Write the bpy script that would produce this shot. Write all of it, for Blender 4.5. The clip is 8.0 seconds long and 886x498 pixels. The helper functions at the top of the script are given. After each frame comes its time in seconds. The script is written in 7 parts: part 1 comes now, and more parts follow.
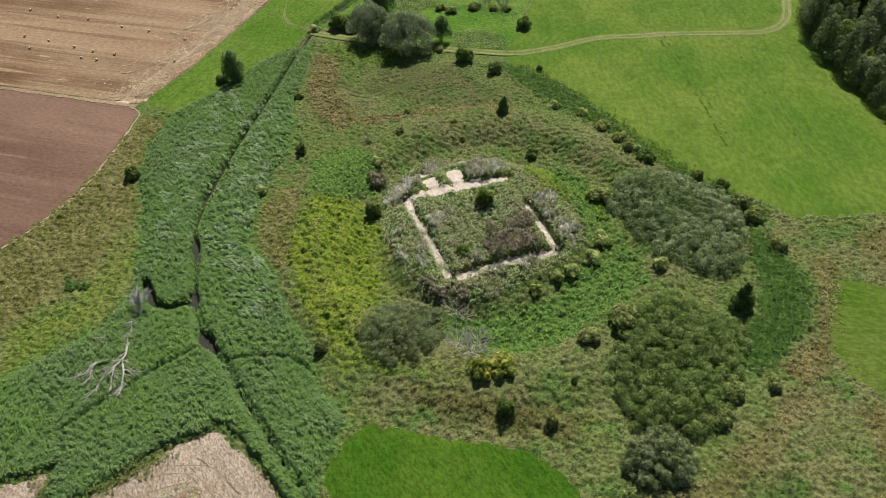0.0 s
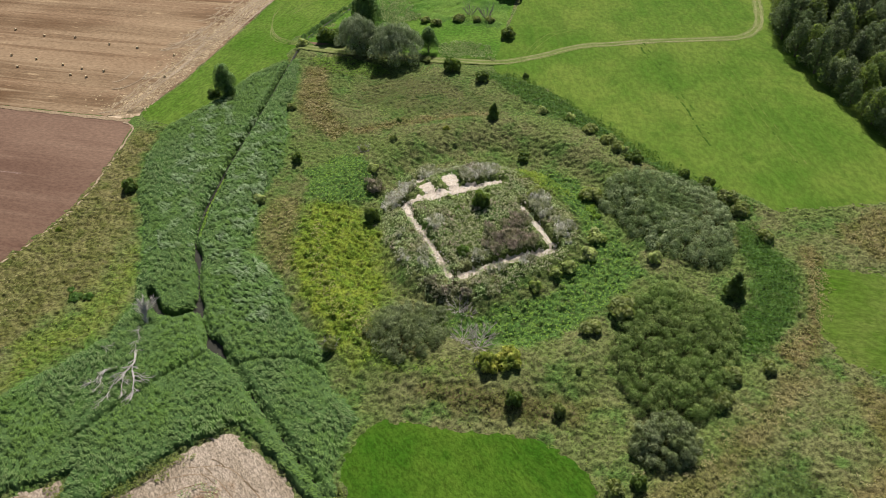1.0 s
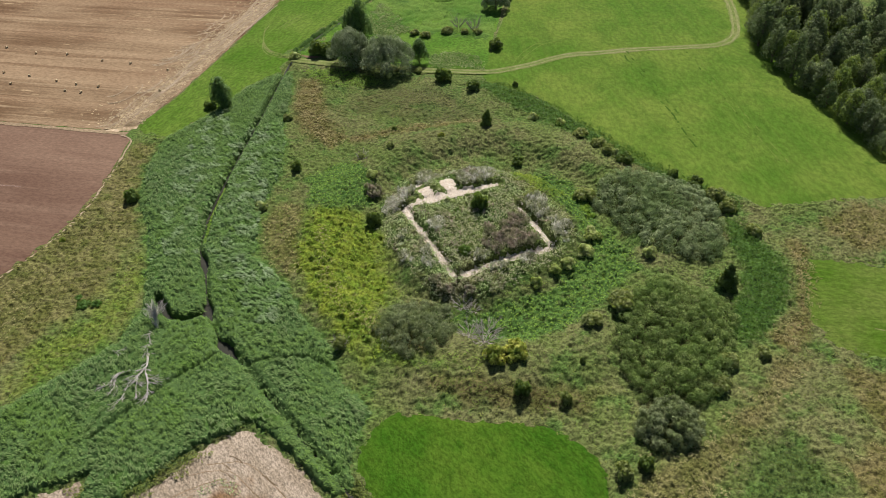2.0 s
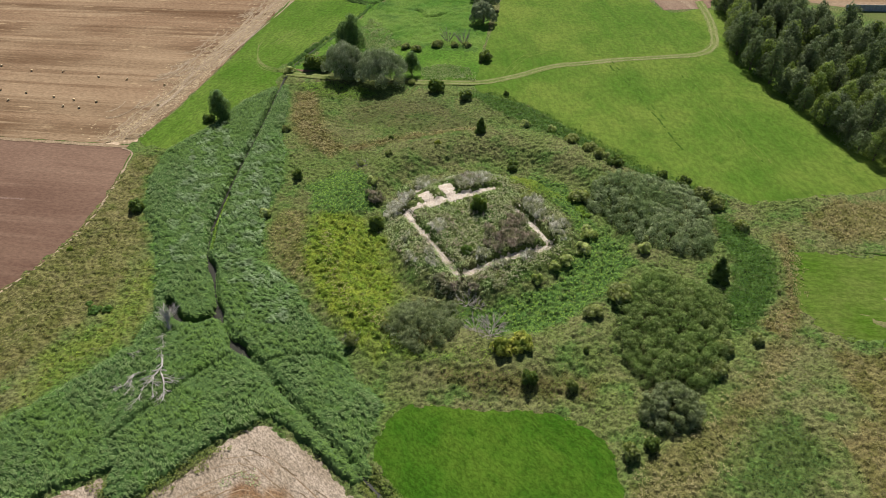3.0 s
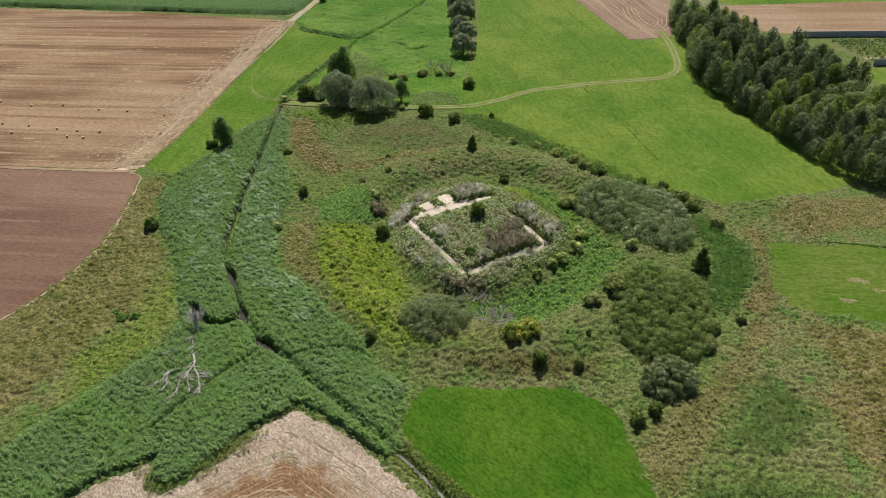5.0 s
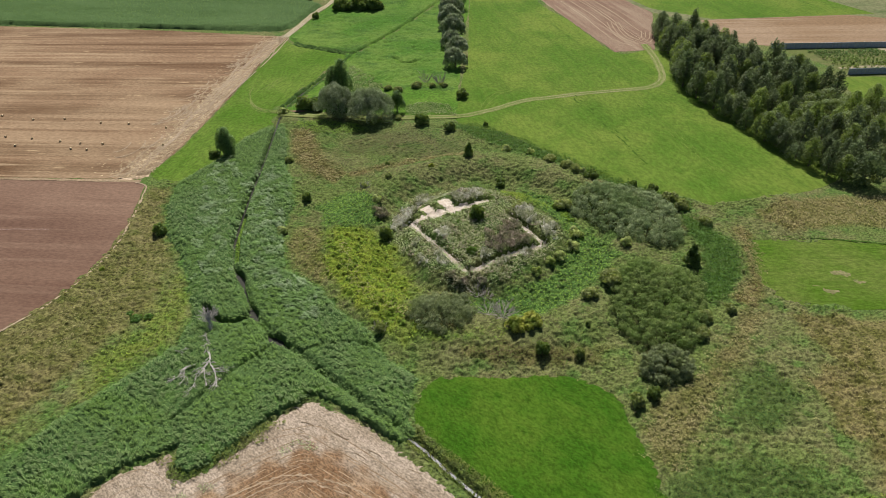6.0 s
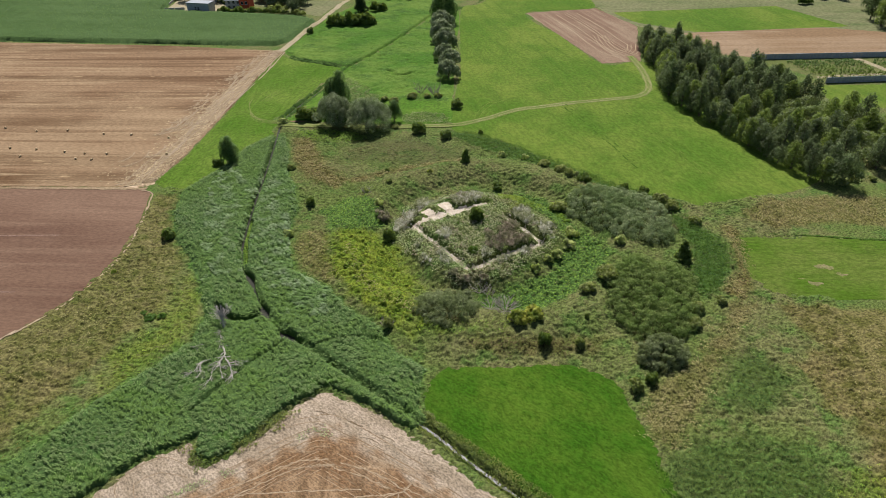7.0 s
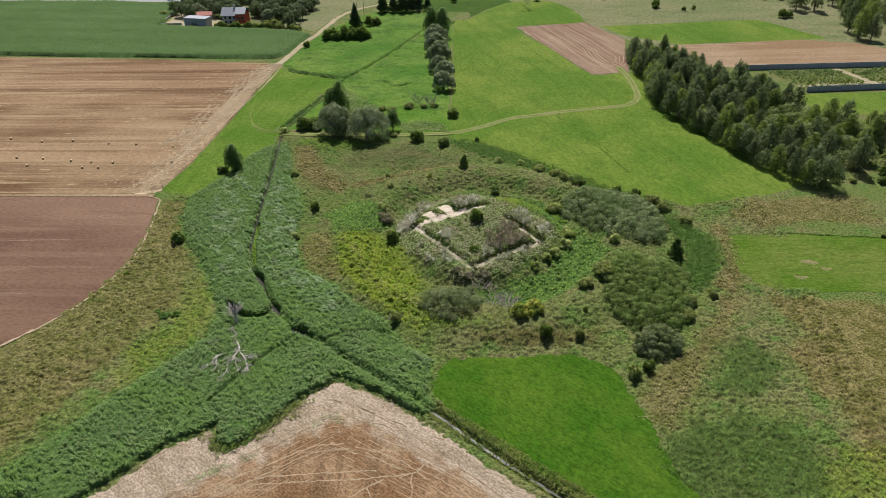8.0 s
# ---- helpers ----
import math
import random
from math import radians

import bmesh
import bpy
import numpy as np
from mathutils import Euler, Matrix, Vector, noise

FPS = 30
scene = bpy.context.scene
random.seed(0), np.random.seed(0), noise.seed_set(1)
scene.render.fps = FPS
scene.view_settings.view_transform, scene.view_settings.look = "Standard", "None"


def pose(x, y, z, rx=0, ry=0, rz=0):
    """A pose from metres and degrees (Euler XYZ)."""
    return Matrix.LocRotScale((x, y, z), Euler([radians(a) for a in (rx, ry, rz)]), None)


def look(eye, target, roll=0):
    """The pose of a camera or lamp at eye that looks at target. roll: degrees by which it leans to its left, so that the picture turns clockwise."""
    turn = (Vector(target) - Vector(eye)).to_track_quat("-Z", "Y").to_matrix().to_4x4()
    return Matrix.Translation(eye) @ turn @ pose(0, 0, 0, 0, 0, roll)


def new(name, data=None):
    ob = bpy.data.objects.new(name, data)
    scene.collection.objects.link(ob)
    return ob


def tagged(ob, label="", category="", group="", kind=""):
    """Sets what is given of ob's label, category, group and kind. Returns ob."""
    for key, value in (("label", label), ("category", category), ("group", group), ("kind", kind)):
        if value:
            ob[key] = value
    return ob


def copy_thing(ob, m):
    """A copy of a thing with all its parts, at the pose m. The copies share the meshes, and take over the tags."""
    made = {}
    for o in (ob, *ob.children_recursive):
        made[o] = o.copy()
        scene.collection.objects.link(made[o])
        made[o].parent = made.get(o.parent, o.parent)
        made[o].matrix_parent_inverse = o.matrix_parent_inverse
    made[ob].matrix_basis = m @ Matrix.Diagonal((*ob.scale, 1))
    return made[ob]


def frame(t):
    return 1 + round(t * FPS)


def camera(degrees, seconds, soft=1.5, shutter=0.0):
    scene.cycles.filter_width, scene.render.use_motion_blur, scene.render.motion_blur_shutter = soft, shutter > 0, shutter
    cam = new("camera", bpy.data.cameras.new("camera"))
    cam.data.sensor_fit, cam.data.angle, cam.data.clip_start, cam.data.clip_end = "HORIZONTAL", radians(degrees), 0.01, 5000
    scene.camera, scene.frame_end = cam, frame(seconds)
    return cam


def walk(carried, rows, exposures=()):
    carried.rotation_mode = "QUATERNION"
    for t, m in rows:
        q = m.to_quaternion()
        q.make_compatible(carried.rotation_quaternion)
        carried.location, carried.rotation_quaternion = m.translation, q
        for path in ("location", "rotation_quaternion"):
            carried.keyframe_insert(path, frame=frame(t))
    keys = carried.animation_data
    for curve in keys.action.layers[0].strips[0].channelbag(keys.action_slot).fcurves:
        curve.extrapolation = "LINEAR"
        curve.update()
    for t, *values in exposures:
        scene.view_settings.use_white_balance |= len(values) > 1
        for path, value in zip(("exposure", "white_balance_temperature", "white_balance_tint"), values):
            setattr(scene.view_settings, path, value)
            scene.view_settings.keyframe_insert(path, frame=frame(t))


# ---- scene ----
cam = camera(66.2, 8.0, soft=0.85)
METRES, EYE, TILT, LEAN, TURN = 60.42, 90.0, 0.0, 0.0, 23.2
ROWS = [
    (0.0, 0.0, 0.0, 0.0, -1.95, -43.58, 2.05),
    (0.5, -0.0373, -0.0323, 0.0015, -3.22, -42.94, 1.99),
    (1.0, -0.0753, -0.066, 0.0024, -4.43, -42.29, 1.92),
    (1.5, -0.1146, -0.1015, 0.0044, -5.54, -41.64, 1.84),
    (3.0, -0.2387, -0.2251, 0.0085, -8.55, -39.41, 1.62),
    (3.5, -0.2819, -0.2715, 0.0105, -9.48, -38.59, 1.55),
    (4.0, -0.3256, -0.3215, 0.0121, -10.35, -37.72, 1.51),
    (4.5, -0.3702, -0.3719, 0.0141, -11.19, -36.88, 1.45),
    (6.0, -0.505, -0.5214, 0.0211, -13.51, -34.62, 1.27),
    (6.5, -0.5504, -0.5716, 0.0228, -14.2, -33.94, 1.2),
    (7.0, -0.5955, -0.6221, 0.0241, -14.85, -33.25, 1.14),
    (7.5, -0.6404, -0.6737, 0.0256, -15.44, -32.6, 1.09),
    (8.0, -0.6843, -0.7271, 0.027, -15.97, -31.93, 1.03),
]
walk(cam, [(t, pose(0, 0, EYE, TILT, LEAN, TURN) @ pose(METRES * x, METRES * y, METRES * z, 90 + pitch, roll, yaw)) for t, x, y, z, yaw, pitch, roll in ROWS])
from mathutils.geometry import delaunay_2d_cdt

# ---------------------------------------------------------------- light
SUN_AZ, SUN_EL = -8.0, 52.0      # degrees clockwise from +y, and above the horizon
world = bpy.data.worlds.new("sky")
scene.world = world
world.use_nodes = True
wt = world.node_tree
sky = wt.nodes.new("ShaderNodeTexSky")
sky.sky_type = "NISHITA"
sky.sun_disc = False
sky.sun_elevation, sky.sun_rotation = radians(SUN_EL), radians(SUN_AZ)
wt.nodes["Background"].inputs["Strength"].default_value = 0.054
wt.links.new(sky.outputs["Color"], wt.nodes["Background"].inputs["Color"])
sun = new("sun", bpy.data.lights.new("sun", "SUN"))
sun.data.energy, sun.data.angle, sun.data.color = 5.0, radians(0.6), (1.0, 0.955, 0.94)
sun_way = Vector((math.sin(radians(SUN_AZ)) * math.cos(radians(SUN_EL)), math.cos(radians(SUN_AZ)) * math.cos(radians(SUN_EL)), math.sin(radians(SUN_EL))))
sun.matrix_world = look(sun_way * 300, (0, 0, 0))
scene.view_settings.exposure = 0.60


# ---------------------------------------------------------------- materials
class Nodes:
    """Short calls for a material's node tree."""

    def __init__(self, name, rough=0.9, spec=0.2):
        self.mat = bpy.data.materials.new(name)
        self.mat.use_nodes = True
        self.t = self.mat.node_tree
        self.b = self.t.nodes["Principled BSDF"]
        self.b.inputs["Roughness"].default_value = rough
        self.b.inputs["Specular IOR Level"].default_value = spec
        self.pos = self.t.nodes.new("ShaderNodeNewGeometry").outputs["Position"]

    def link(self, a, b):
        self.t.links.new(a, b)

    def noise(self, scale, detail=4.0, stretch=(1, 1, 1), turn=0.0, rough=0.6):
        m = self.t.nodes.new("ShaderNodeMapping")
        m.vector_type = "TEXTURE"
        m.inputs["Scale"].default_value = stretch
        m.inputs["Rotation"].default_value = (0, 0, radians(turn))
        self.link(self.pos, m.inputs["Vector"])
        n = self.t.nodes.new("ShaderNodeTexNoise")
        n.inputs["Scale"].default_value, n.inputs["Detail"].default_value = scale, detail
        n.inputs["Roughness"].default_value = rough
        self.link(m.outputs["Vector"], n.inputs["Vector"])
        return n.outputs["Fac"]

    def island(self):
        return self.t.nodes.new("ShaderNodeNewGeometry").outputs["Random Per Island"]

    def thing(self):
        return self.t.nodes.new("ShaderNodeObjectInfo").outputs["Random"]

    def ramp(self, fac, lo, hi):
        r = self.t.nodes.new("ShaderNodeMapRange")
        r.interpolation_type = "SMOOTHSTEP"
        r.inputs["From Min"].default_value, r.inputs["From Max"].default_value = lo, hi
        self.link(fac, r.inputs["Value"])
        return r.outputs["Result"]

    def mix(self, fac, a, b, kind="MIX"):
        m = self.t.nodes.new("ShaderNodeMix")
        m.data_type, m.blend_type = "RGBA", kind
        for socket, v in ((m.inputs[0], fac), (m.inputs[6], a), (m.inputs[7], b)):
            if isinstance(v, (int, float)):
                socket.default_value = v
            elif isinstance(v, tuple):
                socket.default_value = (*v, 1)
            else:
                self.link(v, socket)
        return m.outputs[2]

    def base(self, colour):
        self.link(colour, self.b.inputs["Base Color"])

    def bump(self, fac, strength=0.5, distance=0.1):
        n = self.t.nodes.new("ShaderNodeBump")
        n.inputs["Strength"].default_value, n.inputs["Distance"].default_value = strength, distance
        self.link(fac, n.inputs["Height"])
        self.link(n.outputs["Normal"], self.b.inputs["Normal"])

    def leafy(self, colour, amount=0.35, through_colour=(0.30, 0.42, 0.03)):
        """Thin leaves: part of the light comes through them."""
        self.base(colour)
        tr = self.t.nodes.new("ShaderNodeBsdfTranslucent")
        self.link(self.mix(0.5, colour, through_colour), tr.inputs["Color"])
        ms = self.t.nodes.new("ShaderNodeMixShader")
        ms.inputs[0].default_value = amount
        self.link(self.b.outputs[0], ms.inputs[1])
        self.link(tr.outputs[0], ms.inputs[2])
        self.link(ms.outputs[0], self.t.nodes["Material Output"].inputs["Surface"])


def crop_rows(name, dark, mid, pale, turn, band=0.10, line=0.55, long=40.0, amount=0.8, bump=0.3, grain=0.45, fleck=None):
    """A worked field: broad uneven bands and broken lines along one direction, with patches and a soft grain; fleck: colour of scattered short streaks."""
    n = Nodes(name, 0.95, 0.05)
    col = n.mix(n.ramp(n.noise(band, 2.0, (long, 1, 1), turn), 0.40, 0.60), dark, mid)
    col = n.mix(n.mix(0.55, (0, 0, 0), n.ramp(n.noise(0.022, 4, (2, 1, 1), turn), 0.42, 0.62)), col, pale)
    fine = n.noise(line, 2.5, (long * 0.7, 1, 1), turn, 0.6)
    where = n.ramp(n.noise(0.03, 3, (3, 1, 1), turn), 0.36, 0.6)
    col = n.mix(n.mix(1.0, n.mix(amount, (0, 0, 0), n.ramp(fine, 0.5, 0.64)), where, "MULTIPLY"), col, pale)
    col = n.mix(n.mix(0.65 * amount, (0, 0, 0), n.ramp(n.noise(line * 0.8, 2.5, (long * 0.45, 1, 1), turn, 0.6), 0.55, 0.66)), col, dark)
    if fleck:
        col = n.mix(n.mix(0.8, (0, 0, 0), n.ramp(n.noise(line * 1.6, 3, (7, 1, 1), turn, 0.6), 0.63, 0.70)), col, fleck)
    g = n.noise(1.6, 6, (2.2, 1, 1), turn, 0.75)
    col = n.mix(grain, col, n.mix(n.ramp(g, 0.32, 0.68), (0.25, 0.25, 0.25), (0.75, 0.75, 0.75)), "OVERLAY")
    n.base(col)
    n.bump(n.mix(0.5, fine, g), bump, 0.15)
    return n.mat


def soil(name, a, b, c, stretch=(1, 1, 1), turn=0.0, big=0.03, mid=0.35, fine=3.0, bump=0.5, streak=0.5):
    """Open ground: two colours in large patches, a third in streaks and grains."""
    n = Nodes(name, 0.95, 0.05)
    col = n.mix(n.ramp(n.noise(big, 5), 0.35, 0.65), a, b)
    s = n.noise(mid, 5, stretch, turn)
    col = n.mix(n.mix(streak, (0, 0, 0), n.ramp(s, 0.48, 0.7)), col, c)
    g = n.noise(fine, 6)
    col = n.mix(0.55, col, n.mix(n.ramp(g, 0.3, 0.7), (0.35, 0.35, 0.35), (1, 1, 1)), "OVERLAY")
    n.base(col)
    n.bump(g, bump, 0.15)
    return n.mat


def turf(name, a, b, c, big=0.04, mid=0.25, fine=2.2, bump=0.6, stretch=(1, 1, 1), turn=0.0, crisp=0.2):
    """Grass seen from far: patches at three scales."""
    n = Nodes(name, 0.95, 0.04)
    col = n.mix(n.ramp(n.noise(big, 5), 0.35, 0.65), a, b)
    col = n.mix(n.ramp(n.noise(mid, 6, stretch, turn), 0.45, 0.75), col, c)
    g = n.noise(fine, 7, rough=0.7)
    col = n.mix(0.6, col, n.mix(n.ramp(g, 0.5 - crisp, 0.5 + crisp), (0.3, 0.3, 0.3), (0.78, 0.78, 0.78)), "OVERLAY")
    n.base(col)
    n.bump(g, bump, 0.25)
    return n.mat


def meadow(name, a, b, dark, turn, size, fine=1.1, grain=0.45):
    """Mown grass: wide yellowish and fresh patches, soft mowing stripes along one way, dark damp blots and a fine nap."""
    n = Nodes(name, 0.95, 0.04)
    col = n.mix(n.ramp(n.noise(size * 0.5, 4, rough=0.65), 0.36, 0.64), a, b)
    col = n.mix(n.mix(0.45, (0, 0, 0), n.ramp(n.noise(size * 6, 2, (14, 1, 1), turn), 0.46, 0.62)), col, n.mix(0.5, a, b))
    col = n.mix(n.mix(0.4, (0, 0, 0), n.ramp(n.noise(size * 4, 4, (9, 1, 1), turn + 4), 0.52, 0.68)), col, dark)
    col = n.mix(n.mix(0.6, (0, 0, 0), n.ramp(n.noise(size * 3.0, 5, rough=0.7), 0.56, 0.70)), col, dark)
    g = n.noise(fine, 7, (1.6, 1, 1), turn, rough=0.75)
    col = n.mix(grain, col, n.mix(n.ramp(g, 0.36, 0.64), (0.25, 0.25, 0.25), (0.76, 0.76, 0.76)), "OVERLAY")
    n.base(col)
    n.bump(g, 0.8, 0.3)
    return n.mat


def leaf(name, a, b, c, patch=0.12, through_light=0.42, rough=0.6, lo=0.38, hi=0.62, clump=1.1, vary=0.45, tint=None, through_colour=(0.30, 0.42, 0.03)):
    """Leaves and blades: each its own shade between a and b, with patches of c, lighter and darker clumps; tint: another colour for some plants."""
    n = Nodes(name, rough, 0.12)
    col = n.mix(n.island(), a, b)
    col = n.mix(n.ramp(n.noise(patch, 4), lo, hi), col, c)
    if tint:
        col = n.mix(n.thing(), col, n.mix(0.6, col, tint))
    g = n.ramp(n.noise(clump, 3, rough=0.6), 0.3, 0.7)
    col = n.mix(1.0, col, n.mix(g, (1 - vary, 1 - vary, 1 - vary), (1 + vary, 1 + vary, 1 + 0.8 * vary)), "MULTIPLY")
    n.leafy(col, through_light, through_colour)
    return n.mat


def plain(name, colour, rough=0.8, metal=0.0, vary=0.25, scale=1.5):
    n = Nodes(name, rough, 0.3)
    g = n.noise(scale, 5)
    lo = tuple(v * (1 - vary) for v in colour)
    hi = tuple(min(1.0, v * (1 + vary)) for v in colour)
    n.base(n.mix(n.ramp(g, 0.3, 0.7), lo, hi))
    n.b.inputs["Metallic"].default_value = metal
    n.bump(g, 0.15, 0.03)
    return n.mat


def rough_ground():
    """Grassland whose damp, yellow and withered parts follow the plan of the place (attribute cover)."""
    n = Nodes("rough_grassland", 0.95, 0.04)
    c = n.t.nodes.new("ShaderNodeAttribute")
    c.attribute_name = "cover"
    sep = n.t.nodes.new("ShaderNodeSeparateColor")
    n.link(c.outputs["Color"], sep.inputs["Color"])
    col = n.mix(n.ramp(n.noise(0.05, 5), 0.40, 0.60), (0.084, 0.112, 0.029), (0.108, 0.112, 0.042))
    col = n.mix(n.ramp(n.noise(0.16, 5), 0.47, 0.66), col, (0.064, 0.106, 0.024))
    col = n.mix(sep.outputs["Blue"], col, n.mix(n.ramp(n.noise(0.3, 5), 0.40, 0.60), (0.076, 0.066, 0.018), (0.146, 0.117, 0.048)))
    col = n.mix(sep.outputs["Green"], col, n.mix(n.ramp(n.noise(0.4, 5), 0.35, 0.65), (0.075, 0.117, 0.012), (0.126, 0.156, 0.019)))
    col = n.mix(sep.outputs["Red"], col, n.mix(n.ramp(n.noise(0.4, 5), 0.35, 0.65), (0.047, 0.094, 0.020), (0.070, 0.122, 0.026)))
    g = n.noise(2.0, 7, (1.25, 1, 1), 35, rough=0.8)
    col = n.mix(0.95, col, n.mix(n.ramp(g, 0.38, 0.62), (0.18, 0.18, 0.18), (0.80, 0.80, 0.80)), "OVERLAY")
    col = n.mix(n.mix(0.38, (0, 0, 0), n.ramp(n.noise(0.9, 6, (2, 1, 1), 20, rough=0.7), 0.54, 0.66)), col, (0.134, 0.120, 0.058))
    n.base(col)
    n.bump(n.noise(2.0, 6, (1.3, 1, 1), 35, rough=0.72), 0.9, 0.3)
    return n.mat


M_GROUND = rough_ground()
M_MEADOW = meadow("mown_meadow", (0.054, 0.107, 0.011), (0.101, 0.139, 0.022), (0.040, 0.084, 0.009), -71, 0.05, 0.9, 0.38)
M_LUSH = meadow("lush_grass", (0.027, 0.076, 0.005), (0.056, 0.102, 0.010), (0.021, 0.062, 0.004), -37, 0.13, 2.2, 0.6)
M_VERGE = meadow("verge_grass", (0.050, 0.104, 0.009), (0.088, 0.132, 0.020), (0.036, 0.078, 0.007), 86, 0.07, 1.3, 0.6)
M_WORN = turf("worn_track_grass", (0.098, 0.128, 0.030), (0.130, 0.140, 0.048), (0.078, 0.118, 0.020), big=0.1, mid=0.4, fine=1.6, bump=0.3)
M_MAIZE_G = turf("maize_floor", (0.045, 0.076, 0.021), (0.054, 0.086, 0.027), (0.040, 0.070, 0.020), bump=0.2)
M_MOWN = meadow("dry_mown_grass", (0.050, 0.098, 0.008), (0.088, 0.118, 0.022), (0.040, 0.080, 0.007), 5, 0.10, 1.4, 0.45)
M_PLAIN = turf("far_dry_grass", (0.098, 0.112, 0.046), (0.132, 0.130, 0.066), (0.066, 0.090, 0.032), big=0.02, mid=0.08, fine=0.6, bump=0.3, stretch=(3, 1, 1))
M_SEDGE_G = turf("damp_grass", (0.048, 0.106, 0.011), (0.075, 0.132, 0.018), (0.040, 0.085, 0.011), big=0.07, mid=0.2, fine=1.2, crisp=0.12)
M_NURSERY = turf("nursery_ground", (0.085, 0.100, 0.030), (0.110, 0.110, 0.045), (0.060, 0.085, 0.020), big=0.08, mid=0.4, stretch=(12, 1, 1), turn=9)
M_SEDGEDARK = turf("dark_bank_sedge", (0.034, 0.066, 0.014), (0.050, 0.088, 0.018), (0.026, 0.052, 0.012), big=0.08, mid=0.3, fine=1.8, bump=0.9, crisp=0.16)
M_SEDGEMASS = turf("rank_sedge", (0.046, 0.108, 0.013), (0.090, 0.145, 0.026), (0.036, 0.078, 0.015), big=0.035, mid=0.12, fine=1.6, bump=0.9, stretch=(1.6, 1, 1), crisp=0.16)
M_MAIZEMASS = turf("maize_mass", (0.046, 0.082, 0.024), (0.056, 0.094, 0.030), (0.040, 0.074, 0.020), big=0.02, mid=0.4, fine=1.2, bump=0.8, stretch=(12, 1, 1), turn=2, crisp=0.18)
M_REEDMASS = turf("reed_mass", (0.049, 0.090, 0.026), (0.068, 0.112, 0.034), (0.058, 0.110, 0.021), big=0.06, mid=0.35, fine=3.0, bump=0.9, stretch=(2, 1, 1), crisp=0.16)
M_STUBBLE = crop_rows("straw_stubble", (0.094, 0.054, 0.027), (0.172, 0.110, 0.062), (0.258, 0.184, 0.108), 5.0, band=0.14, line=0.42, long=50, amount=0.85, grain=0.5, fleck=(0.30, 0.215, 0.12))
M_STRAW = crop_rows("trampled_straw", (0.350, 0.252, 0.156), (0.410, 0.306, 0.198), (0.470, 0.365, 0.240), 92.0, band=0.45, line=0.7, long=14)
M_PLOUGH = crop_rows("ploughed_soil", (0.098, 0.056, 0.037), (0.126, 0.076, 0.050), (0.176, 0.114, 0.076), 5.0, band=0.06, line=0.30, long=30, amount=0.4, bump=0.4, grain=0.4)

def harrowed():
    """A harrowed field, pale at its rim and orange-brown with stubble further in (attribute worn)."""
    n = Nodes("harrowed_field", 0.95, 0.05)
    at = n.t.nodes.new("ShaderNodeAttribute")
    at.attribute_name = "worn"
    rim = n.mix(n.ramp(n.noise(0.35, 5, (5, 1, 1), -33), 0.4, 0.6), (0.220, 0.174, 0.120), (0.290, 0.234, 0.170))
    core = n.mix(n.ramp(n.noise(0.10, 4), 0.38, 0.62), (0.142, 0.082, 0.040), (0.215, 0.142, 0.080))
    core = n.mix(n.mix(0.7, (0, 0, 0), n.ramp(n.noise(0.28, 3, (7, 1, 1), 96), 0.50, 0.62)), core, (0.105, 0.064, 0.032))
    core = n.mix(n.mix(0.75, (0, 0, 0), n.ramp(n.noise(0.40, 4, (6, 1, 1), 8, 0.7), 0.55, 0.66)), core, (0.250, 0.180, 0.110))
    core = n.mix(n.mix(0.6, (0, 0, 0), n.ramp(n.noise(0.5, 6, rough=0.7), 0.58, 0.68)), core, (0.115, 0.080, 0.040))
    col = n.mix(n.ramp(at.outputs["Fac"], 0.2, 0.8), rim, core)
    g = n.noise(3.2, 7, (1.8, 1, 1), -33, 0.8)
    col = n.mix(0.85, col, n.mix(n.ramp(g, 0.38, 0.62), (0.24, 0.24, 0.24), (0.74, 0.74, 0.74)), "OVERLAY")
    col = n.mix(n.mix(0.4, (0, 0, 0), n.ramp(n.noise(0.9, 6, (2.5, 1, 1), -33, 0.8), 0.58, 0.7)), col, (0.13, 0.10, 0.068))
    n.base(col)
    n.bump(g, 0.8, 0.2)
    return n.mat


M_TAN = harrowed()
M_FURROW = soil("furrow_shade_soil", (0.105, 0.075, 0.045), (0.130, 0.095, 0.058), (0.085, 0.070, 0.035), mid=0.9)
M_STRAWEDGE = soil("dry_field_rim", (0.150, 0.105, 0.062), (0.190, 0.140, 0.085), (0.110, 0.085, 0.045), mid=0.5)
M_TANPALE = soil("pale_stubble_lines", (0.215, 0.155, 0.096), (0.240, 0.175, 0.110), (0.190, 0.130, 0.075), mid=0.8)
M_TANIN = crop_rows("brown_stubble_lines", (0.150, 0.100, 0.055), (0.190, 0.130, 0.078), (0.230, 0.175, 0.115), 8.0, band=0.3, line=1.2, long=6, amount=0.6)
M_BROWN = crop_rows("harvested_field", (0.134, 0.083, 0.055), (0.162, 0.107, 0.072), (0.227, 0.172, 0.114), -66.0, band=0.25, line=0.45, long=40)
M_BROWN2 = crop_rows("harvested_strip", (0.160, 0.104, 0.056), (0.196, 0.132, 0.076), (0.248, 0.184, 0.120), 9.0, band=0.15, line=0.4, long=40)
M_TRACK = soil("dirt_track", (0.136, 0.141, 0.055), (0.110, 0.130, 0.040), (0.198, 0.176, 0.101), mid=0.8)
M_MARK = soil("pale_wheel_marks", (0.229, 0.177, 0.115), (0.205, 0.155, 0.099), (0.260, 0.211, 0.149), mid=0.8)
M_FAINT = soil("faint_lines", (0.125, 0.080, 0.060), (0.135, 0.088, 0.066), (0.150, 0.100, 0.075), mid=0.8)
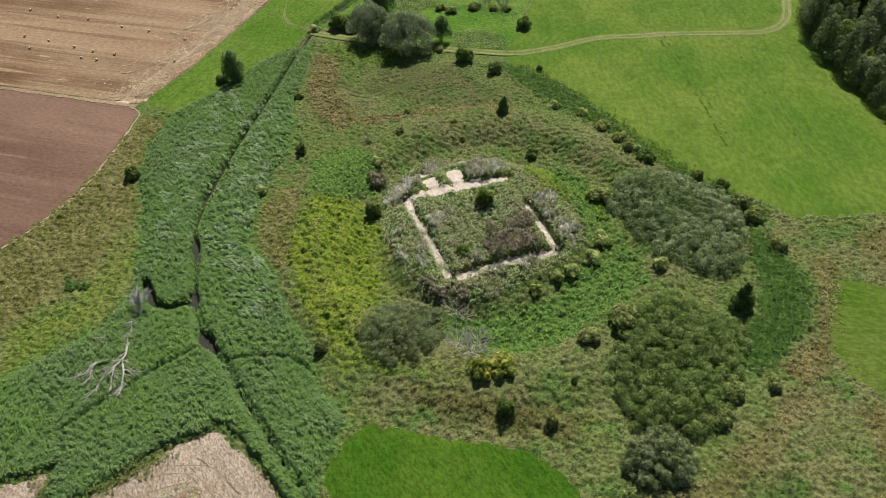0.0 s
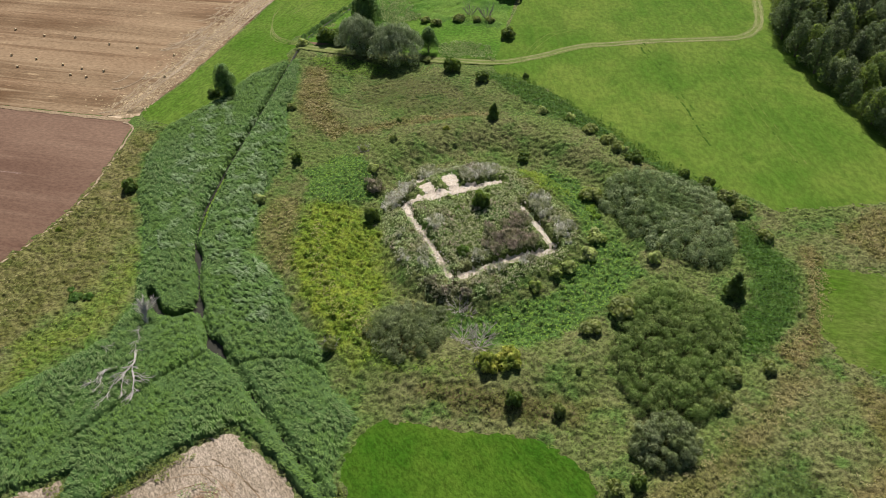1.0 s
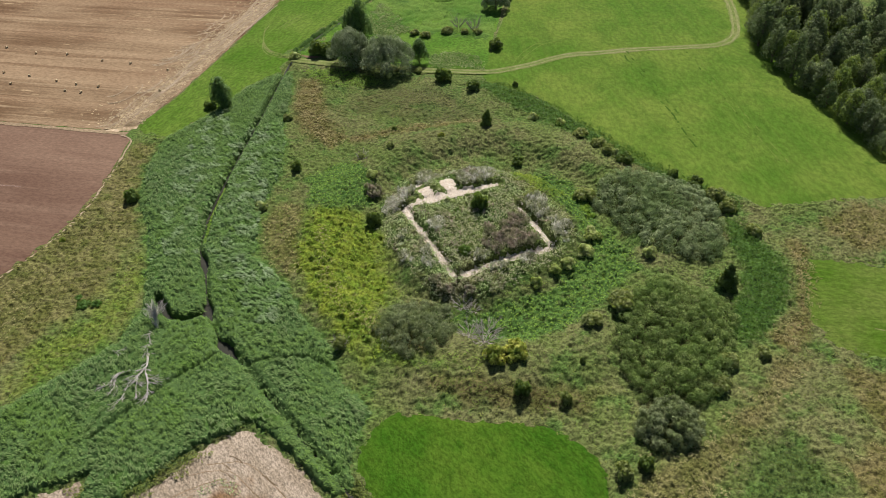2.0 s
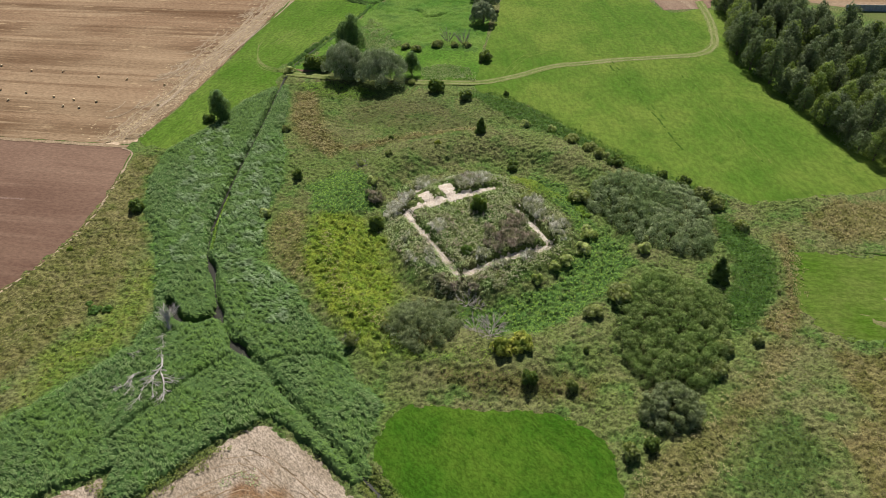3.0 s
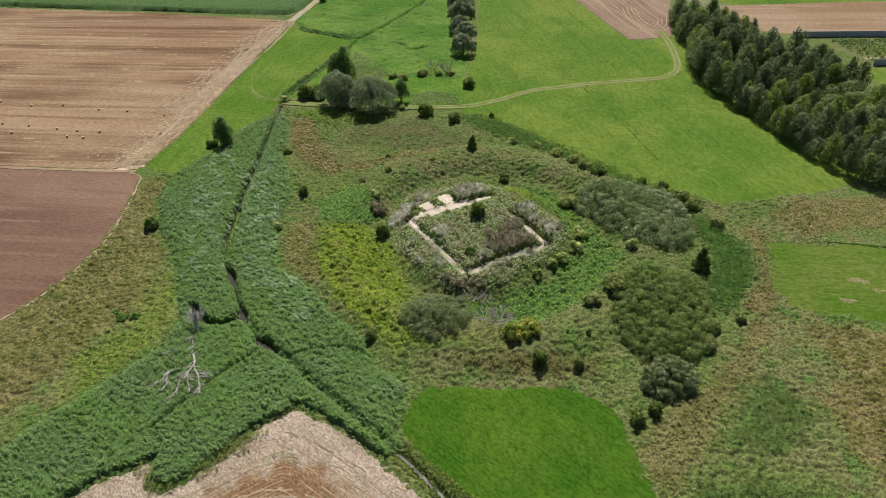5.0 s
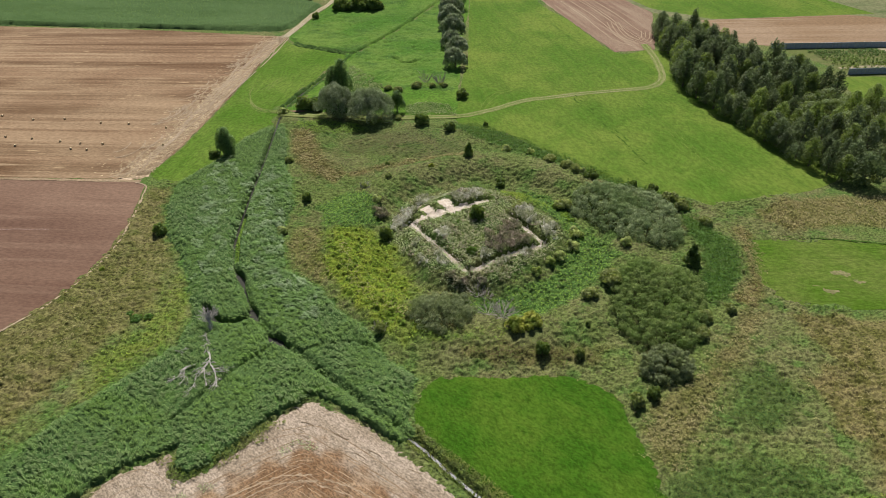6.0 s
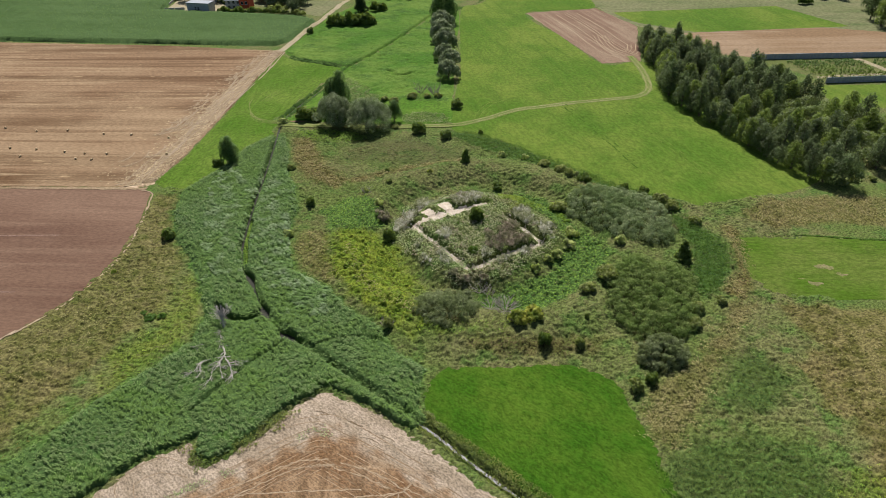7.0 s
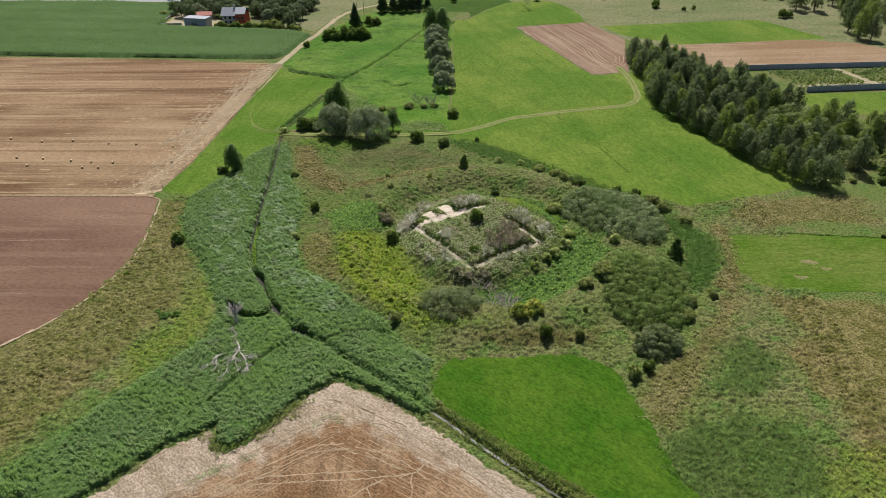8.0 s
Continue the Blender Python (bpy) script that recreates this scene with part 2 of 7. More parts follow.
M_OLDRUT = turf("old_rut_grass", (0.034, 0.070, 0.008), (0.044, 0.084, 0.010), (0.030, 0.060, 0.007), mid=0.8, fine=2.2)
M_DRYSPOT = turf("thin_dry_grass", (0.120, 0.122, 0.046), (0.165, 0.142, 0.070), (0.080, 0.110, 0.026), big=0.3, mid=0.8, fine=2.2, crisp=0.14)
# dark grass colour, also used for the painted shade along the mown patch
M_DARKMARK = turf("dark_grass_and_edge_shade", (0.029, 0.061, 0.008), (0.041, 0.074, 0.010), (0.025, 0.049, 0.008))
M_PALERUT = turf("pale_rut_grass", (0.080, 0.122, 0.018), (0.098, 0.128, 0.026), (0.066, 0.108, 0.014), big=0.2, mid=0.5)
M_RUTGRASS = turf("rutted_grass", (0.066, 0.076, 0.020), (0.088, 0.088, 0.028), (0.120, 0.112, 0.046), big=0.2, mid=0.5)
M_ROAD = soil("dry_dirt_road", (0.225, 0.190, 0.125), (0.200, 0.172, 0.105), (0.150, 0.145, 0.062), mid=0.3)
M_TRENCH = soil("pale_gravel_rubble", (0.390, 0.335, 0.268), (0.310, 0.260, 0.198), (0.490, 0.436, 0.362), mid=0.9, fine=5, bump=0.8)
M_STONE = plain("pale_stone", (0.45, 0.41, 0.34), 0.9)
M_BARK = plain("bark", (0.10, 0.075, 0.055), 0.95, vary=0.4, scale=4)
M_DEAD = plain("bleached_dead_wood", (0.35, 0.32, 0.28), 0.9, vary=0.25, scale=3)
M_TWIG = plain("grey_dry_twigs", (0.32, 0.28, 0.25), 0.9, vary=0.3, scale=3)
nw = Nodes("still_water", 0.3, 0.06)
nw.base(nw.mix(nw.noise(0.8, 3), (0.018, 0.020, 0.014), (0.05, 0.045, 0.035)))
M_WATER = nw.mat

L_REED = leaf("reed_leaves", (0.134, 0.214, 0.069), (0.194, 0.250, 0.106), (0.130, 0.220, 0.044), 0.06, clump=0.8, vary=0.3, through_colour=(0.230, 0.320, 0.100))
# paler reed colour that carries the silvery highlights
L_REED_PALE = leaf("painted_sheen_reed_leaves", (0.194, 0.290, 0.128), (0.330, 0.388, 0.238), (0.140, 0.240, 0.062), 0.25, clump=0.8, vary=0.3, through_colour=(0.250, 0.360, 0.100))
L_SEDGE = leaf("sedge_blades", (0.061, 0.129, 0.011), (0.103, 0.175, 0.020), (0.083, 0.158, 0.014), 0.12, vary=0.3)
L_SEDGE_DARK = leaf("dark_sedge_blades", (0.032, 0.083, 0.008), (0.063, 0.126, 0.014), (0.043, 0.104, 0.009), 0.12, 0.3, vary=0.3)
L_YELLOW = leaf("yellow_green_herbs", (0.208, 0.294, 0.025), (0.274, 0.331, 0.040), (0.127, 0.212, 0.028), 0.22, 0.28, lo=0.32, hi=0.55, vary=0.35)
L_DRY = leaf("dry_grass_blades", (0.120, 0.157, 0.029), (0.188, 0.192, 0.056), (0.092, 0.143, 0.023), 0.09, 0.3, vary=0.4)
L_WARM = leaf("brownish_grass_blades", (0.138, 0.106, 0.030), (0.200, 0.142, 0.056), (0.108, 0.098, 0.023), 0.09, 0.6, vary=0.4)
L_EAST = leaf("olive_grass_blades", (0.108, 0.094, 0.026), (0.166, 0.128, 0.048), (0.080, 0.088, 0.021), 0.09, 0.6, vary=0.4)
L_BROWNGRASS = leaf("olive_brown_grass", (0.100, 0.108, 0.024), (0.155, 0.140, 0.045), (0.085, 0.115, 0.020), 0.15, 0.2, vary=0.3)
L_PALEBUSH = leaf("pale_bush_leaves", (0.380, 0.408, 0.164), (0.634, 0.644, 0.326), (0.307, 0.362, 0.109), 0.4, 0.5)
L_STRAW = leaf("straw_coloured_grass", (0.308, 0.278, 0.125), (0.493, 0.430, 0.230), (0.235, 0.237, 0.078), 0.25, 0.6, vary=0.3, through_colour=(0.46, 0.41, 0.21))
L_LOOSE = leaf("loose_straw", (0.276, 0.201, 0.110), (0.480, 0.372, 0.226), (0.240, 0.171, 0.095), 0.3, 0.1, vary=0.25)
L_GREYHERB = leaf("grey_green_herbs", (0.082, 0.110, 0.030), (0.150, 0.183, 0.068), (0.086, 0.124, 0.029), 0.2, 0.5)
L_PALEHERB = leaf("pale_reedy_herbs", (0.150, 0.180, 0.070), (0.250, 0.280, 0.130), (0.130, 0.165, 0.055), 0.2, 0.25)
L_WEED = leaf("weed_leaves", (0.182, 0.260, 0.093), (0.359, 0.416, 0.205), (0.274, 0.260, 0.165), 0.25, 0.25, vary=0.4)
L_FLOWER = leaf("withered_seed_heads", (0.430, 0.405, 0.345), (0.760, 0.720, 0.660), (0.270, 0.275, 0.165), 0.5, 0.25)
L_BROWNWEED = leaf("brown_withered_leaves", (0.199, 0.155, 0.120), (0.401, 0.310, 0.251), (0.168, 0.166, 0.088), 0.5, 0.15)
L_NETTLE = leaf("nettle_leaves", (0.123, 0.235, 0.023), (0.201, 0.285, 0.039), (0.137, 0.233, 0.032), 0.25, 0.3, vary=0.35)
L_MAIZE = leaf("maize_leaves", (0.075, 0.130, 0.037), (0.098, 0.152, 0.048), (0.083, 0.138, 0.040), 0.03, clump=0.12, vary=0.08)
L_TREE = leaf("tree_leaves", (0.068, 0.127, 0.041), (0.158, 0.235, 0.083), (0.100, 0.176, 0.049), 0.25, through_colour=(0.22, 0.32, 0.08))
L_FOREST = leaf("alder_leaves", (0.060, 0.088, 0.035), (0.132, 0.168, 0.078), (0.078, 0.114, 0.042), 0.08, 0.40, tint=(0.160, 0.175, 0.100), clump=0.4, through_colour=(0.22, 0.30, 0.09))
L_BIRCH = leaf("birch_leaves", (0.094, 0.130, 0.038), (0.182, 0.226, 0.078), (0.114, 0.160, 0.046), 0.12, 0.45, tint=(0.17, 0.20, 0.09), clump=0.5)
L_SALLOW = leaf("sallow_leaves", (0.132, 0.168, 0.080), (0.264, 0.304, 0.163), (0.114, 0.154, 0.062), 0.12, 0.45, tint=(0.20, 0.22, 0.13), clump=0.5)
L_GARDEN = leaf("garden_tree_leaves", (0.050, 0.082, 0.032), (0.125, 0.162, 0.068), (0.080, 0.116, 0.044), 0.08, 0.35, tint=(0.10, 0.11, 0.07), through_colour=(0.14, 0.20, 0.07))
L_WILLOW = leaf("willow_leaves", (0.170, 0.205, 0.108), (0.430, 0.462, 0.300), (0.140, 0.185, 0.082), 0.35, vary=0.35, through_colour=(0.26, 0.32, 0.15))
L_SHRUB = leaf("thicket_leaves", (0.112, 0.170, 0.050), (0.300, 0.355, 0.118), (0.146, 0.216, 0.054), 0.2, vary=0.35, through_colour=(0.250, 0.360, 0.080))
L_GREYSHRUB = leaf("grey_green_leaves", (0.182, 0.236, 0.112), (0.405, 0.450, 0.240), (0.156, 0.218, 0.078), 0.15, vary=0.35, through_colour=(0.220, 0.300, 0.120))
L_MOATBUSH = leaf("moat_bush_leaves", (0.129, 0.164, 0.076), (0.272, 0.302, 0.159), (0.143, 0.178, 0.069), 0.3, vary=0.5, through_colour=(0.24, 0.30, 0.10))
L_OLIVE = leaf("olive_bush_leaves", (0.161, 0.195, 0.055), (0.330, 0.334, 0.125), (0.212, 0.236, 0.094), 0.4, 0.45)
L_DARK = leaf("dark_bush_leaves", (0.056, 0.100, 0.025), (0.129, 0.185, 0.047), (0.090, 0.138, 0.035), 0.4, tint=(0.11, 0.14, 0.05))
L_GOLD = leaf("yellow_bush_leaves", (0.285, 0.300, 0.052), (0.500, 0.465, 0.110), (0.190, 0.240, 0.048), 0.5, 0.5)
L_GREENBUSH = leaf("fresh_bush_leaves", (0.068, 0.155, 0.033), (0.140, 0.230, 0.062), (0.084, 0.172, 0.034), 0.4, 0.4)
L_SPRUCE = leaf("spruce_needles", (0.017, 0.035, 0.015), (0.042, 0.070, 0.028), (0.028, 0.049, 0.020), 0.4, 0.1)

# ---------------------------------------------------------------- the lie of the land
DITCH = [(-107, 158), (-100.5, 130), (-94.5, 101), (-90.5, 85), (-86.5, 75), (-82, 70), (-78.5, 64.5), (-75, 59.5), (-68.5, 53), (-62.5, 50), (-54.5, 44.5), (-43.5, 37.5), (-34.5, 32), (-26.5, 26), (-18, 20), (-11, 15.5), (0, 8), (14, -4)]
SIDE_DITCH = [(-75, 59.5), (-78, 56.3), (-81.5, 56.3), (-86, 60)]
NORTH_DITCH = [(-107, 158), (-108.5, 165.4), (-107.7, 170.3), (-105.9, 182.2), (-103, 196.4), (-100.6, 207.3), (-98.8, 221.5), (-94.5, 234.4), (-88.3, 255), (-83.1, 277.9), (-78.3, 301.6), (-68, 345)]
TRENCHES = [
    ([(-49.6, 97.6), (-48.6, 96.6), (-46.3, 93.4), (-43.4, 90.5), (-40.5, 87.4), (-37.7, 84.4), (-34.9, 81.2), (-32.6, 78.7)], 1.45, 0.85),
    ([(-31.6, 79.4), (-29.4, 81.2), (-27.5, 83.4), (-25.5, 85.1), (-21.3, 88.5), (-18.4, 90.2), (-16.0, 92.3)], 1.9, 0.8),
    ([(-25.5, 103), (-23.6, 100.9), (-20.6, 97.6), (-18.1, 94.3), (-16.3, 92.7)], 1.4, 0.8),
    ([(-49.4, 96.4), (-46.9, 98.7), (-44.5, 100.8), (-42.5, 102.3), (-40.2, 103.9), (-38.3, 105.3), (-36.0, 106.8)], 2.2, 0.35),
    ([(-47.6, 104.6), (-45.4, 102.2), (-43.4, 100.2)], 2.4, 0.2),
    ([(-43.9, 108.9), (-41.6, 106.2), (-39.4, 103.2)], 2.8, 0.2),
    ([(-50.5, 107.2), (-48.6, 107.0)], 1.6, 0.2),
    ([(-36.0, 106.8), (-34.2, 108.0), (-31.5, 109.8)], 1.4, 0.3),
]
MOUND = (-31.0, 95.5)


def line_distance(x, y, pts):
    """Distance of arrays x, y from a polyline."""
    d = np.full(np.shape(x), 1e9)
    for (ax, ay), (bx, by) in zip(pts[:-1], pts[1:]):
        ux, uy = bx - ax, by - ay
        k = np.clip(((x - ax) * ux + (y - ay) * uy) / (ux * ux + uy * uy), 0, 1)
        d = np.minimum(d, np.hypot(x - ax - k * ux, y - ay - k * uy))
    return d


def step(v, lo, hi):
    k = np.clip((v - lo) / (hi - lo), 0, 1)
    return k * k * (3 - 2 * k)


def waves(x, y, size, seed=0.0):
    """A cheap smooth noise in arrays, about -1 to 1."""
    a, b = x / size + seed, y / size - seed
    return (np.sin(a * 1.7 + 1.3 * np.sin(b * 1.1)) + np.sin(b * 2.1 + 1.7 * np.sin(a * 0.9 + 2)) + np.sin((a + b) * 1.3 + 4 + np.sin(a * 2.3))) / 3


def land(x, y):
    """The ground's height: a low platform with trenches, its moat, a rampart, and the ditches of the meadow."""
    x, y = np.asarray(x, float), np.asarray(y, float)
    r = np.hypot((x - MOUND[0]) / 0.93, y - MOUND[1]) + 1.5 * waves(x, y, 9.0)
    near = 1 - step(r, 60, 75)
    z = 2.0 * (1 - step(r, 17, 24)) - 0.55 * step(r, 19, 24) * (1 - step(r, 28, 32))
    z = z + 2.1 * step(r, 28.5, 35) * (1 - step(r, 36.5, 47))
    z = z + near * (0.10 * waves(x, y, 2.3, 3.0) + 0.17 * step(r, 20, 25) * waves(x, y, 0.62, 5.0) * (1 - step(r, 44, 56)) + 0.10 * waves(x, y, 0.5, 9.0) * (1 - step(r, 20, 24)))
    for pts, wide, deep in TRENCHES:
        z = z - deep * (1 - step(line_distance(x, y, pts), wide * 0.5, wide * 0.5 + 0.45)) * (z > 0.75)
    d = np.minimum(line_distance(x, y, DITCH), line_distance(x, y, SIDE_DITCH))
    d = np.minimum(d, line_distance(x, y, NORTH_DITCH))
    wide = 0.7 + 1.0 * np.exp(-((x + 68) ** 2 + (y - 53) ** 2) / 6.0) + 0.5 * np.exp(-((x + 75) ** 2 + (y - 59) ** 2) / 5.0)
    return z - 0.8 * (1 - step(d, wide * 0.8, wide * 0.8 + 0.6)) * step(np.abs(y - 160.2), 1.6, 2.6)


def tussocks(x, y, size, seed=0.0):
    """Rounded lumps strewn without order: 1 at the top of each, 0 in the hollows between."""
    a, b = np.asarray(x, float) / size, np.asarray(y, float) / size
    i, j, near = np.floor(a), np.floor(b), np.full(np.shape(a), 9.0)
    for di in (-1, 0, 1):
        for dj in (-1, 0, 1):
            ci, cj = i + di, j + dj
            h, g = np.sin(ci * 127.1 + cj * 311.7 + seed) * 43758.5453, np.sin(ci * 269.5 + cj * 183.3 + seed) * 24634.6345
            near = np.minimum(near, np.hypot(ci + h - np.floor(h) - a, cj + g - np.floor(g) - b))
    return np.clip(1 - 1.45 * near ** 1.5, 0, 1)


def inside(x, y, poly):
    hit = np.zeros(np.shape(x), bool)
    for (ax, ay), (bx, by) in zip(poly, poly[1:] + poly[:1]):
        if ay != by:
            hit ^= ((ay > y) != (by > y)) & (x < (bx - ax) * (y - ay) / (by - ay) + ax)
    return hit


# ---------------------------------------------------------------- mesh tools
def part(name, bm, material, parent=None, label=""):
    """One bmesh becomes one mesh object, under its parent if one is given."""
    me = bpy.data.meshes.new(name)
    bm.to_mesh(me)
    bm.free()
    me.materials.append(material)
    ob = new(name, me)
    if parent:
        ob.parent = parent
    return tagged(ob, label)


def sheet(name, verts, faces, material, parent=None, smooth=False):
    """A mesh object from arrays of corners and of triangles or quads."""
    verts, faces = np.asarray(verts, np.float32), np.asarray(faces, np.int32)
    me = bpy.data.meshes.new(name)
    n, k = faces.shape
    me.vertices.add(len(verts))
    me.vertices.foreach_set("co", verts.ravel())
    me.loops.add(n * k)
    me.loops.foreach_set("vertex_index", faces.ravel())
    me.polygons.add(n)
    me.polygons.foreach_set("loop_start", np.arange(n, dtype=np.int32) * k)
    me.polygons.foreach_set("loop_total", np.full(n, k, np.int32))
    if smooth:
        me.polygons.foreach_set("use_smooth", np.ones(n, bool))
    me.update(calc_edges=True)
    me.validate()
    me.materials.append(material)
    ob = new(name, me)
    if parent:
        ob.parent = parent
    return ob


def smooth_line(pts, step_m, closed=False):
    """Points at even steps along a Catmull-Rom line."""
    p = [Vector((a, b)) for a, b in pts]
    n, out = len(p), []
    for i in range(n if closed else n - 1):
        if closed:
            q = [p[(i + k) % n] for k in (-1, 0, 1, 2)]
        else:
            q = [p[max(i - 1, 0)], p[i], p[i + 1], p[min(i + 2, n - 1)]]
        m = max(1, int((q[2] - q[1]).length / step_m))
        for s in range(m):
            t = s / m
            out.append(0.5 * (2 * q[1] + (q[2] - q[0]) * t + (2 * q[0] - 5 * q[1] + 4 * q[2] - q[3]) * t * t + (3 * q[1] - q[0] - 3 * q[2] + q[3]) * t ** 3))
    if not closed:
        out.append(p[-1])
    return out


def field(name, poly, material, label, up=0.06, grid=8.0, edge=2.0, jag=0.3, curved=True):
    """A piece of land cover that lies on the ground inside an outline."""
    rim = smooth_line(poly, edge, True) if curved else [Vector(q) for q in poly]
    if not curved:
        rim = [a.lerp(b, k / m) for a, b in zip(rim, rim[1:] + rim[:1]) for m in [max(1, int((b - a).length / edge))] for k in range(m)]
    rng = random.Random(name)
    rim = [q + Vector((rng.uniform(-jag, jag), rng.uniform(-jag, jag))) for q in rim]
    flat = [(q.x, q.y) for q in rim]
    xs, ys = [q[0] for q in flat], [q[1] for q in flat]
    gx, gy = np.meshgrid(np.arange(min(xs), max(xs), grid) + grid / 2, np.arange(min(ys), max(ys), grid) + grid / 2)
    gx, gy = gx.ravel(), gy.ravel()
    keep = inside(gx, gy, flat) & (line_distance(gx, gy, flat + flat[:1]) > grid * 0.4)
    pts = rim + [Vector(q) for q in zip(gx[keep], gy[keep])]
    n = len(rim)
    v, _, f, *_ = delaunay_2d_cdt(pts, [(i, (i + 1) % n) for i in range(n)], [list(range(n))], 1, 1e-4)
    vx, vy = np.array([q[0] for q in v]), np.array([q[1] for q in v])
    lift = np.where(line_distance(vx, vy, flat + flat[:1]) < 0.02, min(up, 0.04), up)
    ob = sheet(name, np.stack([vx, vy, land(vx, vy) + lift], 1), [list(q) for q in f if len(q) == 3], material)
    return tagged(ob, label, "field", kind="structure")


def ribbon(name, pts, wide, material, label="", up=0.05, across=4, step_m=1.0, jag=0.15, level=None, parent=None, kind="structure", category="path"):
    """A band along a line on the ground, or at one level."""
    line = smooth_line(pts, step_m)
    rng = random.Random(name + str(pts[0]))
    verts, quads = [], []
    for i, q in enumerate(line):
        d = (line[min(i + 1, len(line) - 1)] - line[max(i - 1, 0)]).normalized()
        side = Vector((-d.y, d.x))
        w = wide(q.x, q.y) if callable(wide) else wide
        l, r = -w / 2 + rng.uniform(-jag, jag), w / 2 + rng.uniform(-jag, jag)
        for k in range(across + 1):
            s = q + side * (l + (r - l) * k / across)
            verts.append((s.x, s.y, level if level is not None else float(land(s.x, s.y)) + up))
        if i:
            a = (i - 1) * (across + 1)
            quads += [(a + k, a + k + 1, a + k + across + 2, a + k + across + 1) for k in range(across)]
    ob = sheet(name, verts, quads, material, parent, smooth=True)
    if parent:
        return ob
    return tagged(ob, label, category, kind=kind)


def spread(rng, poly, gap, keep=None, fuzz=0.0):
    """Uneven points inside an outline, about one for each gap x gap; fuzz frays its edge."""
    xs, ys = [q[0] for q in poly], [q[1] for q in poly]
    gx, gy = np.meshgrid(np.arange(min(xs) - fuzz, max(xs) + fuzz, gap), np.arange(min(ys) - fuzz, max(ys) + fuzz, gap))
    gx = gx.ravel() + rng.uniform(-0.6, 0.6, gx.size) * gap
    gy = gy.ravel() + rng.uniform(-0.6, 0.6, gy.size) * gap
    fx, fy = fuzz * (0.7 * waves(gx, gy, 1.7, 5.0) + rng.normal(0, 0.35, gx.size)), fuzz * (0.7 * waves(gx, gy, 1.9, 8.0) + rng.normal(0, 0.35, gx.size))
    m = inside(gx + fx, gy + fy, poly)
    if keep is not None:
        m &= keep(gx, gy)
    return gx[m], gy[m]


def clumps(rng, poly, gap, per, keep=None, fuzz=0.0, long=(1.0, 1.0)):
    """Points gathered in clumps, and the height of each: tall in a clump's middle, low at its rim."""
    cx, cy = spread(rng, poly, gap, None, fuzz)
    n = len(cx)
    tall = rng.uniform(0.7, 1.3, n)
    r = rng.normal(0, 0.36 * gap, (n, per, 2))
    x, y = (cx[:, None] + r[..., 0] * long[0]).ravel(), (cy[:, None] + r[..., 1] * long[1]).ravel()
    h = (tall[:, None] * np.clip(1.15 - 0.75 * (np.hypot(r[..., 0], r[..., 1]) / gap) ** 1.2, 0.45, 1.2)).ravel()
    if keep is not None:
        m = keep(x, y)
        x, y, h = x[m], y[m], h[m]
    return x, y, h


def tufts(rng, x, y, high, wide, blades=5, width=0.2, lean=(0.0, 0.0), clump=0.2, clump_size=0.9, tall=None, droop=1.0):
    """Corners and triangles of tufts at x, y: blades that rise, arch over and droop, higher in some clumps than in others."""
    n = len(x)
    h = high * rng.uniform(0.75, 1.2, n) * (1 + clump * waves(x, y, clump_size, 7.0))
    if tall is not None:
        h = h * tall
    z = (land(x, y) + relief(x, y))[:, None]
    a = rng.uniform(0, 2 * np.pi, (n, blades))
    r = wide * rng.uniform(0.5, 1.1, (n, blades))
    hb = h[:, None] * rng.uniform(0.7, 1.15, (n, blades))
    lx = lean[0](x, y)[:, None] if callable(lean[0]) else lean[0]
    ly = lean[1](x, y)[:, None] if callable(lean[1]) else lean[1]
    ux, uy = r * np.cos(a) + lx * high, r * np.sin(a) + ly * high
    length = np.hypot(ux, uy) + 1e-6
    wx, wy = -uy / length * width * 0.5, ux / length * width * 0.5
    px, py = x[:, None] + rng.normal(0, 0.25 * wide, (n, blades)), y[:, None] + rng.normal(0, 0.25 * wide, (n, blades))
    mx, my = px + 0.5 * ux, py + 0.5 * uy
    tilt = width * 0.5 * droop * rng.uniform(-0.7, 0.7, (n, blades))
    corners = np.stack([
        np.stack([px, py, z + (1 - 0.55 * droop) * hb], -1), np.stack([mx + wx, my + wy, z + hb + tilt], -1),
        np.stack([px + ux, py + uy, z + hb * (1 - droop * rng.uniform(0.05, 0.45, (n, blades)))], -1), np.stack([mx - wx, my - wy, z + hb - tilt], -1)], 2).reshape(-1, 3)
    i = np.arange(n * blades)[:, None] * 4
    return corners, np.concatenate([i + [0, 1, 3], i + [1, 2, 3]], 1).reshape(-1, 3)


def tuft_stuff(name, rng, x, y, material, label, category, **kw):
    v, f = tufts(rng, x, y, **kw)
    return tagged(sheet(name, v, f, material), label, category, kind="stuff")


